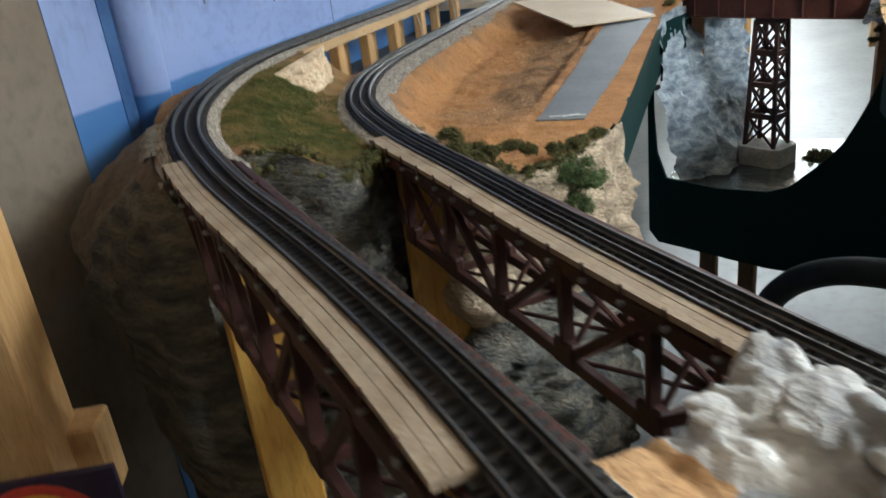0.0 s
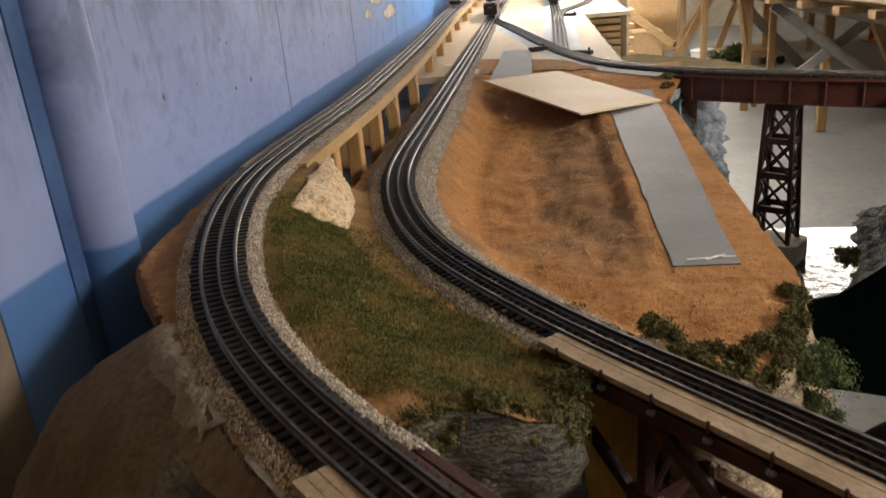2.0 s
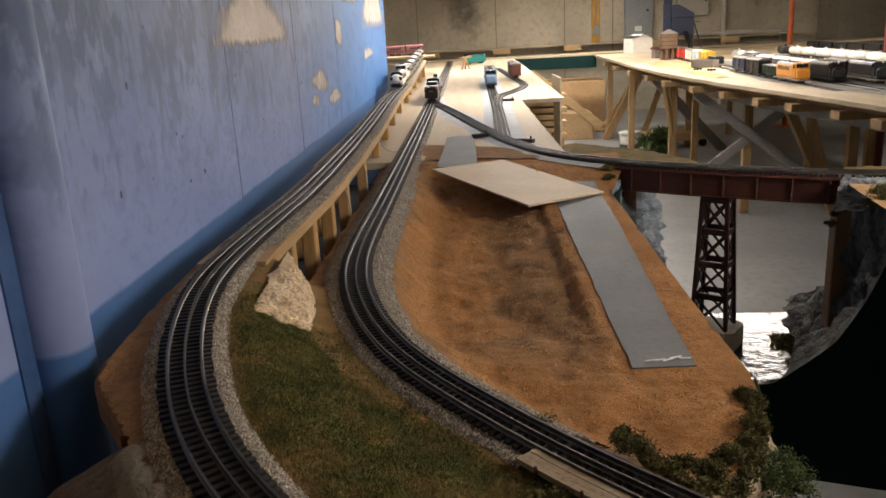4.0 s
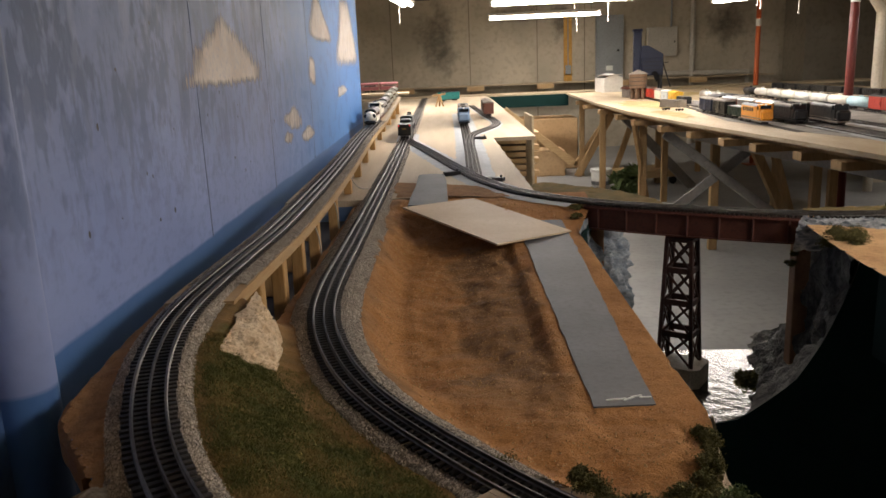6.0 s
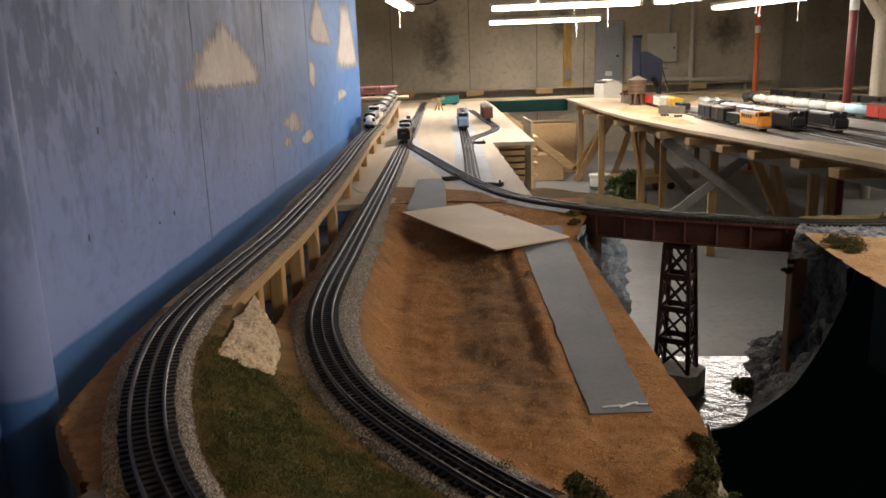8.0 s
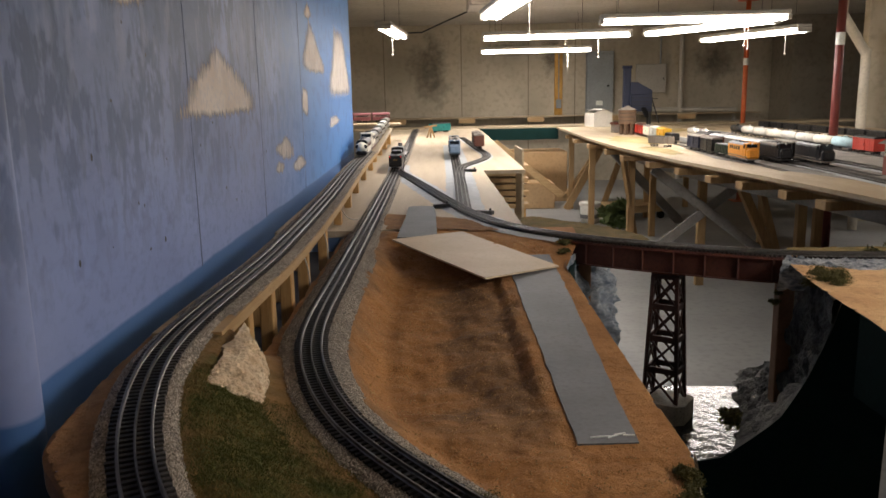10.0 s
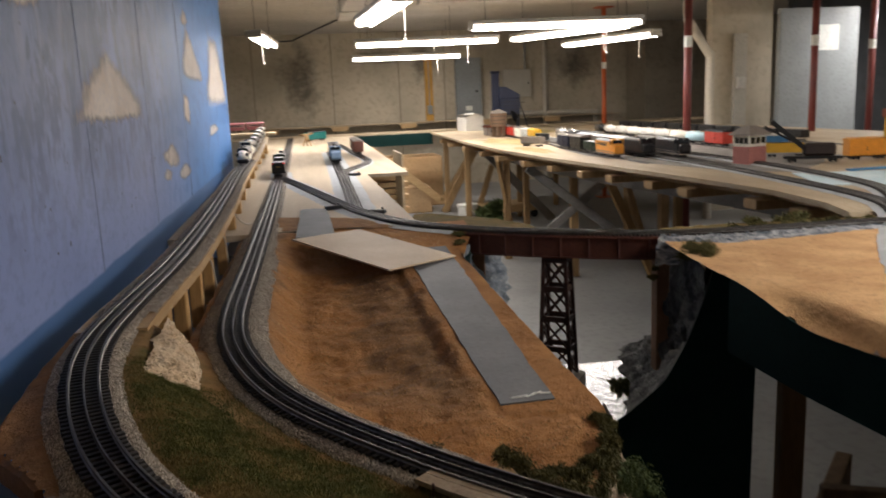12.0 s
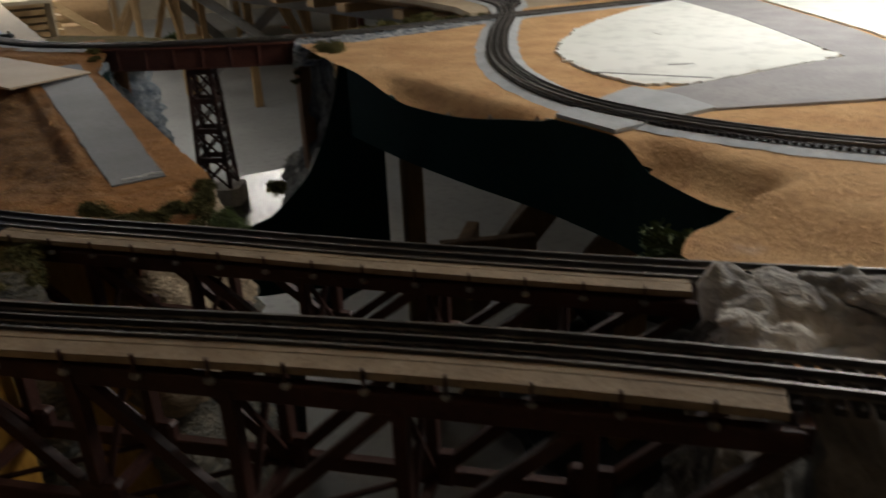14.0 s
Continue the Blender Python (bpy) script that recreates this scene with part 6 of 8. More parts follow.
def hopper(label, loc, rz, body, ln=0.2):
    th = thing("hopper_car", label, "model car", loc, rz)
    part("body", bx(-ln / 2, ln / 2, -0.031, 0.031, 0.024, 0.074, 0.0015), body, th)
    part("load", bx(-ln / 2 + 0.006, ln / 2 - 0.006, -0.026, 0.026, 0.07, 0.0765, 0.002), BLACK, th, "dark load")
    for s in (-1, 1):
        for k in range(-4, 5):
            part("rib", bx(k * ln / 9 - 0.0014, k * ln / 9 + 0.0014, s * 0.032 - 0.0016, s * 0.032 + 0.0016, 0.025, 0.073), body, th)
        truck(th, s * (ln / 2 - 0.035))
    return th


def tank_car(label, loc, rz, body, ln=0.25, r=0.03):
    th = thing("tank_car", label, "model car", loc, rz)
    bm = rod(bmesh.new(), (-ln / 2 + 0.012, 0, 0.05), (ln / 2 - 0.012, 0, 0.05), r, 20)
    part("tank", bm, body, th, smooth=True)
    for s in (-1, 1):
        part("tank_end", ball(bmesh.new(), (s * (ln / 2 - 0.012), 0, 0.05), r, 16, (0.45, 1, 1)), body, th, smooth=True)
        truck(th, s * (ln / 2 - 0.04))
    part("dome", rod(bmesh.new(), (0, 0, 0.078), (0, 0, 0.09), 0.012, 14), body, th)
    part("walkway", bx(-ln / 2, ln / 2, -0.03, 0.03, 0.019, 0.022), BLACK, th)
    return th


def diesel(label, loc, rz, body, roof, trim, ln=0.3):
    """A hood-and-cab diesel with its nose to +x."""
    th = thing("diesel_locomotive", label, "model locomotive", loc, rz)
    part("body", bx(-ln / 2, ln * 0.28, -0.031, 0.031, 0.022, 0.078, 0.004), body, th)
    part("roof", arched(bmesh.new(), -ln / 2, ln * 0.28, 0.06, 0.0775, 0.079, 0.008), roof, th)
    part("cab", bx(ln * 0.28, ln * 0.40, -0.032, 0.032, 0.022, 0.088, 0.004), body, th)
    bm = bx(ln * 0.40, ln * 0.5, -0.03, 0.03, 0.022, 0.064, 0.008)
    part("nose", bm, body, th)
    part("windscreen", bx(ln * 0.398, ln * 0.405, -0.026, 0.026, 0.068, 0.083), GLASSY, th, "dark cab glass")
    for s in (-1, 1):
        part("side_window", bx(ln * 0.31, ln * 0.37, s * 0.0322 - 0.0008, s * 0.0322 + 0.0008, 0.065, 0.081), GLASSY, th)
        part("stripe", bx(-ln / 2 + 0.004, ln * 0.46, s * 0.0312 - 0.0008, s * 0.0312 + 0.0008, 0.028, 0.032), trim, th)
        for k in range(5):
            part("grille", bx(-ln * 0.4 + k * 0.035, -ln * 0.4 + k * 0.035 + 0.022, s * 0.0316 - 0.0006, s * 0.0316 + 0.0006, 0.055, 0.07), BLACK, th)
    part("sill", bx(-ln / 2, ln / 2, -0.032, 0.032, 0.016, 0.0215), trim, th)
    for q in (-0.3, -0.1, 0.1):
        part("fan", rod(bmesh.new(), (q * ln, 0, 0.085), (q * ln, 0, 0.0895), 0.013, 14), BLACK, th)
    part("headlight", rod(bmesh.new(), (ln * 0.402, 0, 0.086), (ln * 0.41, 0, 0.086), 0.004, 10), PAPER, th)
    for s in (-1, 1):
        truck(th, s * (ln / 2 - 0.055))
        truck(th, s * (ln / 2 - 0.09))
    return heighten(th)


def passenger(label, loc, rz, body, band, ln=0.34):
    th = thing("passenger_car", label, "model car", loc, rz)
    part("body", arched(bmesh.new(), -ln / 2, ln / 2, 0.062, 0.018, 0.068, 0.018, 10), body, th, smooth=False)
    for s in (-1, 1):
        part("window_band", bx(-ln / 2 + 0.01, ln / 2 - 0.01, s * 0.0314 - 0.0006, s * 0.0314 + 0.0006, 0.048, 0.062), band, th)
        for k in range(9):
            x = -ln / 2 + 0.035 + k * (ln - 0.07) / 8
            part("window", bx(x - 0.009, x + 0.009, s * 0.0322 - 0.0006, s * 0.0322 + 0.0006, 0.051, 0.060), GLASSY, th)
        truck(th, s * (ln / 2 - 0.05))
    return th


GLASSY = mat("dark_window", (0.01, 0.012, 0.015), (0.015, 0.018, 0.02), 20, 0.08, 0, 0)
SILVER = mat("silver_coach", (0.55, 0.54, 0.5), (0.64, 0.63, 0.6), 40, 0.3, 0.75, 0.08)
UPYEL = paint("armour_yellow", (0.62, 0.36, 0.03))
CREAM = paint("cream_white", (0.72, 0.68, 0.58))
MAROON = paint("maroon", (0.22, 0.03, 0.04))
BLUEP = paint("rail_blue", (0.06, 0.20, 0.38))
BROWNP = paint("boxcar_brown", (0.13, 0.045, 0.03))
REDP = paint("bright_red", (0.5, 0.05, 0.03))
TEAL = paint("teal", (0.02, 0.20, 0.19))
GREYP = paint("dusty_grey", (0.22, 0.19, 0.16), 0.7)
DKBLUE = paint("navy", (0.012, 0.018, 0.045))
LTBLUE = paint("pale_blue", (0.42, 0.60, 0.66))
WHITEP = paint("tank_white", (0.58, 0.56, 0.51))
DKGREEN = paint("dark_green", (0.012, 0.03, 0.02))
ORANGEP = paint("orange_yellow", (0.75, 0.30, 0.03))
REDROOF = paint("roof_red", (0.38, 0.15, 0.125), 0.8)
WALLWHITE = paint("house_white", (0.72, 0.70, 0.62), 0.7)


def on_line(line, y):
    o = np.argsort(line[:, 1])
    x = float(np.interp(y, line[o, 1], line[o, 0]))
    x2 = float(np.interp(y + 0.1, line[o, 1], line[o, 0]))
    return x, math.degrees(math.atan2(0.1, x2 - x))


# streamliner on the elevated line, nose towards the hill
def streamliner(label, loc, rz, ln=0.30):
    th = thing("streamlined_locomotive", label, "model locomotive", loc, rz)
    part("body", arched(bmesh.new(), -ln / 2, ln * 0.30, 0.062, 0.018, 0.066, 0.02, 12), CREAM, th)
    part("roof_panel", arched(bmesh.new(), -ln / 2 - 0.001, ln * 0.31, 0.0635, 0.064, 0.0668, 0.021, 12), DULLSILVER, th, "dull silver roof")
    part("nose", ball(bmesh.new(), (ln * 0.36, 0, 0.045), 0.032, 18, (1.5, 0.97, 0.9)), CREAM, th, "rounded white nose", True)
    part("skirt", bx(ln * 0.30, ln * 0.50, -0.030, 0.030, 0.008, 0.028, 0.008), BLACK, th, "black pilot skirt")
    part("cab", bx(ln * 0.27, ln * 0.355, -0.029, 0.029, 0.055, 0.083, 0.008), BLACK, th, "black cab top")
    for s in (-1, 1):
        part("windscreen", bx(ln * 0.345, ln * 0.36, s * 0.013 - 0.010, s * 0.013 + 0.010, 0.068, 0.079, 0.001), GLASSY, th)
        part("nose_panel", ball(bmesh.new(), (0.139, s * 0.0205, 0.051), 0.0125, 12, (0.6, 0.95, 0.85)), BLACK, th, "round black panel on the nose", True)
        part("stripe", bx(-ln / 2, ln * 0.3, s * 0.0312 - 0.0006, s * 0.0312 + 0.0006, 0.046, 0.064), BROWNP, th, "dark brown window band")
        for k in range(4):
            x = -0.115 + 0.06 * k
            part("porthole", bx(x - 0.011, x + 0.011, s * 0.0322 - 0.0006, s * 0.0322 + 0.0006, 0.049, 0.061), GLASSY, th)
        truck(th, s * (ln / 2 - 0.06))
    for k in range(4):
        part("roof_fan", rod(bmesh.new(), (-0.11 + 0.05 * k, 0, 0.086), (-0.11 + 0.05 * k, 0, 0.090), 0.014, 14), BLACK, th)
    part("headlight", rod(bmesh.new(), (ln * 0.47, 0, 0.062), (ln * 0.50, 0, 0.062), 0.006, 12), PAPER, th)
    return th


DULLSILVER = mat("dull_silver_roof", (0.20, 0.195, 0.185), (0.30, 0.29, 0.275), 40, 0.4, 0.5, 0.08)
x, a = on_line(UP, 4.2)
streamliner("streamlined diesel with white nose on the elevated line", (x, 4.24, 1.017), a + 180)
diesel("silver-roofed booster locomotive on the elevated line", (-0.302, 4.60, 1.017), 270, CREAM, DULLSILVER, BROWNP, 0.3)
for i, y in enumerate((4.97, 5.34, 5.72, 6.10, 6.50)):
    ob = passenger("silver passenger coach with dark windows on the elevated line", (-0.305, y, 1.017 + 0.012 * i), 90, DULLSILVER if i < 2 else SILVER, GLASSY)
    ob["group"] = "coaches of the streamliner"
DUSTYROSE = paint("dusty_maroon", (0.17, 0.05, 0.052), 0.7)
PALEBLUE = paint("pale_blue_coach", (0.42, 0.47, 0.53))
for i, (m_, lab) in enumerate(((DUSTYROSE, "dusty maroon short coach on the high far line"), (DUSTYROSE, "dusty maroon short coach on the high far line"), (PALEBLUE, "pale blue-grey short coach on the high far line"), (PALEBLUE, "pale blue-grey short coach on the high far line"))):
    ob = passenger(lab, (-0.375 - 0.166 * i, 7.06 - 0.03 * i, 1.10), 10, m_, GREYP, 0.155)
# carry the elevated roadbed on to the far corner
bm = bmesh.new()
beam(bm, (-0.302, 4.62, 0.997), (-0.31, 6.7, 1.055), 0.11, 0.016)
solid("far_roadbed", bm, PLY, "plywood roadbed rising towards the far corner", "roadbed", "structure")
solid("far_shelf", bx(-1.8, -0.2, 6.86, 7.2, 1.072, 1.09), PLY, "plywood shelf carrying the high far line", "shelf", "structure")
for y in (4.75, 5.3, 5.9, 6.5):
    timber_post(-0.30, y, 0.934, 0.98 + (y - 4.6) * 0.026, 0.07, 0.04, 0, LUMBER, "short timber block under the far roadbed", "timber_block")


# ---------- steam locomotive on the lower line ----------
def steam_loco(loc, rz):
    """A black articulated steam locomotive; its front points along +x, the tender follows."""
    th = thing("steam_locomotive", "black articulated steam locomotive with long tender on the lower track", "model locomotive", loc, rz)
    part("boiler", rod(bmesh.new(), (0.03, 0, 0.062), (0.40, 0, 0.062), 0.029, 24, 0.027), BLACK, th, smooth=True)
    part("smokebox_door", rod(bmesh.new(), (0.40, 0, 0.062), (0.412, 0, 0.062), 0.024, 20, 0.016), BLACK, th)
    part("stack", rod(bmesh.new(), (0.365, 0, 0.088), (0.365, 0, 0.102), 0.012, 14), BLACK, th)
    for x in (0.12, 0.22, 0.29):
        part("dome", ball(bmesh.new(), (x, 0, 0.088), 0.013, 12, (1.4, 0.9, 0.9)), BLACK, th, smooth=True)
    part("cab", bx(-0.03, 0.03, -0.033, 0.033, 0.03, 0.095, 0.002), BLACK, th)
    part("cab_roof", arched(bmesh.new(), -0.04, 0.032, 0.068, 0.0945, 0.096, 0.008), BLACK, th)
    for s in (-1, 1):
        part("running_board", bx(0.03, 0.41, s * 0.031 - 0.004, s * 0.031 + 0.004, 0.045, 0.0475), BLACK, th)
        part("pipe", rod(bmesh.new(), (0.05, s * 0.03, 0.07), (0.36, s * 0.03, 0.07), 0.002, 6), BLACK, th)
        for x in (0.06, 0.095, 0.13, 0.165, 0.235, 0.27, 0.305, 0.34):
            part("driver", rod(bmesh.new(), (x, s * 0.0165 - 0.002, 0.0155), (x, s * 0.0165 + 0.002, 0.0155), 0.0155, 16), BLACK, th)
        part("side_rod", bx(0.06, 0.165, s * 0.0195 - 0.001, s * 0.0195 + 0.001, 0.014, 0.0175), RAIL, th)
        part("side_rod", bx(0.235, 0.34, s * 0.0195 - 0.001, s * 0.0195 + 0.001, 0.014, 0.0175), RAIL, th)
        part("cylinder", rod(bmesh.new(), (0.18, s * 0.026, 0.026), (0.215, s * 0.026, 0.026), 0.009, 12), BLACK, th)
        part("cylinder", rod(bmesh.new(), (0.36, s * 0.026, 0.026), (0.395, s * 0.026, 0.026), 0.009, 12), BLACK, th)
    t = part("tender_body", bx(-0.30, -0.05, -0.033, 0.033, 0.02, 0.075, 0.002), BLACK, th)
    part("coal_bunker", bx(-0.16, -0.055, -0.029, 0.029, 0.0745, 0.092, 0.006), BLACK, th)
    part("water_hatch", bx(-0.27, -0.22, -0.011, 0.011, 0.0745, 0.079, 0.001), BLACK, th)
    part("walkway", bx(-0.295, -0.165, -0.03, -0.014, 0.0745, 0.0765), BLACK, th)
    part("walkway", bx(-0.295, -0.165, 0.014, 0.03, 0.0745, 0.0765), BLACK, th)
    for s in (-1, 1):
        part("marker_lamp", ball(bmesh.new(), (-0.303, s * 0.028, 0.07), 0.0035, 8), glow("red_marker", (1.0, 0.03, 0.04), 0.5), th, "small glowing red marker lamp", True)
        part("ladder", bx(-0.3025, -0.3005, s * 0.031 - 0.002, s * 0.031 + 0.002, 0.02, 0.074), BLACK, th)
    part("number_bar", bx(-0.3022, -0.3008, -0.011, 0.011, 0.05, 0.058), paint("dull_yellow", (0.13, 0.085, 0.02)), th, "small dull yellow number bar")
    for x in (-0.27, -0.235, -0.2, -0.12, -0.085):
        truck(th, x)
    part("coupler", bx(-0.318, -0.3, -0.004, 0.004, 0.012, 0.02), BLACK, th)
    return th


x, a = on_line(LOW, 4.32)
steam_loco((x, 4.32, 0.947), a)

# ---------- things on the left table ----------
diesel("blue and grey diesel switcher on the table spur", (0.218, 4.92, 0.947), 268, paint("dusty_blue", (0.13, 0.19, 0.27)), GREYP, BLACK, 0.3)
diesel("second blue-grey diesel coupled behind on the spur", (0.222, 5.26, 0.947), 88, paint("pale_dusty_blue", (0.22, 0.27, 0.33)), GREYP, BLACK, 0.3)
boxcar("brown boxcar standing on the siding", (0.412, 5.62, 0.947), 89, BROWNP, GREYP, 0.27)
boxcar("grey boxcar coupled behind the brown one", (0.418, 5.95, 0.947), 89, GREYP, GREYP, 0.27)
boxcar("teal boxcar parked at the end of the table", (0.17, 8.4, 0.935), 40, TEAL, BLACK)
tr = thing("wooden_derrick", "small wooden three-legged model derrick", "model derrick", (0.07, 7.4, 0.934))
for dx, dy in ((-0.035, 0), (0.035, 0.0), (0.0, 0.04)):
    part("leg", beam(bmesh.new(), (dx, dy, 0), (0, 0, 0.11), 0.014, 0.014), BROWN_PINE, tr)
part("crossbar", beam(bmesh.new(), (-0.06, 0, 0.10), (0.06, 0, 0.115), 0.016, 0.016), BROWN_PINE, tr)
for px_, py_, rz in ((0.10, 2.70, 20), (0.24, 2.52, -30), (0.27, 4.0, 0)):
    sm = thing("switch_motor", "black switch motor box beside the points", "switch motor", (px_, py_, 0.9345), rz)
    part("case", bx(-0.03, 0.03, -0.011, 0.011, 0, 0.014, 0.002), BLACK, sm)
    part("lantern", rod(bmesh.new(), (0.02, 0, 0.014), (0.02, 0, 0.022), 0.004, 8), BLACK, sm)

# boards, boxes and lumber beside the left table
ws = thing("lumber_stack", "stack of short pine boards beside the table", "lumber", (0.62, 6.1, 0.0))
for k in range(7):
    part("board", bx(-0.17 + 0.015 * (k % 3), 0.2 - 0.02 * (k % 2), -0.12, 0.12, 0.45 + k * 0.05, 0.45 + k * 0.05 + 0.036, 0.002), LUMBER_H, ws)
for sx in (-0.14, 0.16):
    part("bearer", bx(sx - 0.02, sx + 0.02, -0.1, 0.1, 0.0, 0.45), LUMBER, ws)
for k, (x, y, z) in enumerate(((0.48, 4.6, 0.52), (0.50, 4.2, 0.44), (0.52, 3.8, 0.36))):
    wc = thing("white_shelf", "white plastic shelf rail beside the table", "shelf", (x, y, 0.0))
    part("top_bar", bx(-0.14, 0.08, -0.012, 0.012, z, z + 0.03, 0.004), WHITEP, wc)
    part("upright", bx(0.05, 0.08, -0.012, 0.012, 0.0, z, 0.003), WHITEP, wc)
    part("upright", bx(-0.14, -0.11, -0.012, 0.012, 0.0, z, 0.003), WHITEP, wc)
solid("plywood_panel", bx(0.72, 0.735, 5.6, 6.1, 0.30, 0.93), PLY, "upright plywood gable at the table end", "panel")
solid("cardboard_carton", bx(0.95, 1.75, 9.6, 10.2, 0.0, 0.62, 0.01), mat("cardboard", (0.46, 0.29, 0.14), (0.52, 0.34, 0.17), 4, 0.8, 0, 0.05), "large brown cardboard carton on the floor", "carton")
solid("cardboard_carton", bx(1.1, 1.5, 9.0, 9.4, 0.0, 0.30, 0.01), mat("cardboard_pale", (0.5, 0.33, 0.17), (0.55, 0.37, 0.2), 4, 0.8, 0, 0.05), "low brown cardboard carton on the floor", "carton")
solid("far_fascia", bx(0.64, 1.58, 9.26, 9.275, 0.79, 0.925), GREEN, "dark green fascia linking the two tables", "fascia", "structure")
solid("far_bench", bx(-1.6, 5.4, 9.45, 10.0, 0.915, 0.935), PLY, "plywood bench linking the tables", "bench", "structure")
solid("back_shelf", bx(-3.3, 4.9, 11.45, 11.85, 0.985, 1.0), PLY, "narrow plywood shelf along the back wall", "shelf", "structure")
for x in (-1.5, -0.4, 0.6, 1.6, 2.7, 3.8):
    solid("shelf_block", bx(x - 0.12, x + 0.12, 11.4, 11.46, 0.92, 0.985), LUMBER_H, "pine block under the back shelf", "block", group="shelf blocks")
for sgn, (x0, x1) in enumerate(((0.8, 1.62), (1.62, 2.1))):
    bm = beam(bmesh.new(), (x0, 9.0, 0.78 if not sgn else 0.1), (x1, 9.0, 0.12 if not sgn else 0.8), 0.036, 0.085, 0.003)
    solid("diagonal_brace", bm, LUMBER_H, "diagonal pine brace under the table", "brace", group="table braces")

# ---------- right table framing ----------
edge = smooth_line([(1.555, 9.2, 0), (1.45, 7.0, 0), (1.43, 5.6, 0), (1.485, 4.55, 0), (1.565, 3.85, 0), (1.62, 3.3, 0), (1.665, 2.8, 0), (1.68, 2.45, 0), (1.635, 2.1, 0)], 0.05)
v, f = sweep(np.column_stack([edge[:, 0] + 0.34, edge[:, 1], np.full(len(edge), 0.846)]), [(-0.018, 0), (0.018, 0), (0.018, -0.09), (-0.018, -0.09)])
tagged(add_mesh("table_stringer", mesh_from("table_stringer", v, f, GREYWOOD)), "curved weathered stringer under the yard table", "stringer", kind="structure")
v, f = sweep(np.column_stack([edge[:, 0] + 0.09, edge[:, 1], np.full(len(edge), 0.911)]), [(-0.019, 0), (0.019, 0), (0.019, -0.030), (-0.019, -0.030)])
tagged(add_mesh("rim_stringer", mesh_from("rim_stringer", v, f, BROWN_PINE)), "curved pine rim strip under the yard table's edge", "stringer", kind="structure")
for k, y in enumerate((2.31, 2.60, 3.05, 3.38, 3.75, 4.05, 4.5, 4.95, 5.5, 6.1, 6.8, 7.6, 8.4)):
    x = float(np.interp(y, edge[::-1, 1], edge[::-1, 0]))
    solid("joist", bx(x + 0.006 - 0.012 * (k % 3), x + 1.5, y - 0.043, y + 0.043, 0.843, 0.8805, 0.002), BROWN_PINE, "flat pine joist with its end showing under the table", "joist", group="table joists")


def brace(a, b, w, h, material, label):
    return solid("diagonal_brace", beam(bmesh.new(), a, b, w, h, 0.003), material, label, "brace", group="table braces")


brace((1.50, 5.00, 0.83), (2.56, 5.00, 0.02), 0.02, 0.062, GREYWOOD, "grey diagonal plank of the cross brace")
brace((2.26, 5.03, 0.85), (1.544, 5.03, 0.30), 0.02, 0.062, GREYWOOD, "grey diagonal plank of the cross brace")
brace((1.52, 5.9, 0.86), (1.72, 6.1, 0.0), 0.03, 0.04, BROWN_PINE, "slim slanting pine strut")
brace((1.62, 8.9, 0.0), (2.1, 8.9, 0.86), 0.03, 0.08, BROWN_PINE, "diagonal pine brace by the corner leg")
brace((2.25, 8.6, 0.85), (1.95, 8.6, 0.0), 0.03, 0.06, BROWN_PINE, "slanting pine strut by the corner leg")
brace((1.75, 7.6, 0.86), (2.6, 7.8, 0.0), 0.03, 0.09, GREYWOOD, "grey plank brace under the yard table")
brace((1.98, 4.9, 0.85), (2.42, 5.0, 0.0), 0.035, 0.06, BROWN_PINE, "slanting pine strut under the yard")
brace((2.12, 4.9, 0.85), (2.44, 5.05, 0.0), 0.035, 0.05, BROWN_PINE, "long slanting pine strut under the yard")
brace((2.75, 4.0, 0.86), (3.4, 4.3, 0.0), 0.03, 0.09, GREYWOOD, "grey plank brace under the yard table")
for x, y in ((2.1, 7.09), (2.87, 6.5), (3.58, 7.23), (2.6, 5.0), (2.35, 8.2)):
    leg_post(x, y)

# loose white feeder wires hanging from the elevated roadbed
def feeder(label, pts):
    c = bpy.data.curves.new("feeder_wire", "CURVE")
    c.dimensions, c.bevel_depth, c.bevel_resolution = "3D", 0.0016, 2
    sp = c.splines.new("POLY")
    ln_ = smooth_line(pts, 0.008)
    sp.points.add(len(ln_) - 1)
    for q, w in zip(sp.points, ln_):
        q.co = (*w, 1)
    c.materials.append(PVC)
    return tagged(new("feeder_wire", c), label, "wire")


feeder("thin white feeder wire drooping from the elevated roadbed", [(-0.214, 2.36, 0.986), (-0.205, 2.38, 0.962), (-0.19, 2.42, 0.944), (-0.172, 2.47, 0.9365)])
feeder("short white feeder wire hanging beside a trestle block", [(-0.211, 1.93, 0.986), (-0.207, 1.935, 0.955), (-0.206, 1.94, 0.915)])
feeder("short white feeder wire by the trestle foot", [(-0.213, 1.62, 0.986), (-0.208, 1.63, 0.955), (-0.206, 1.635, 0.91)])

# ---------- on the floor ----------
bk = thing("bucket", "white plastic bucket with lid on the floor", "bucket", (1.70, 7.95, 0.0))
bm = bmesh.new()
bmesh.ops.create_cone(bm, cap_ends=True, segments=32, radius1=0.088, radius2=0.105, depth=0.2, matrix=Matrix.Translation((0, 0, 0.1)))
part("tub", bm, WHITEP, bk, smooth=True)
part("rim", rod(bmesh.new(), (0, 0, 0.185), (0, 0, 0.205), 0.112, 32), WHITEP, bk)
part("lid", rod(bmesh.new(), (0, 0, 0.205), (0, 0, 0.212), 0.108, 32), PAPER, bk)
part("label_band", rod(bmesh.new(), (0, 0, 0.05), (0, 0, 0.09), 0.0985, 32), LINEMARK, bk, "dark printed band")
ct = thing("floor_dolly", "low pine dolly on black castors", "dolly", (2.2, 8.2, 0.0), 15)
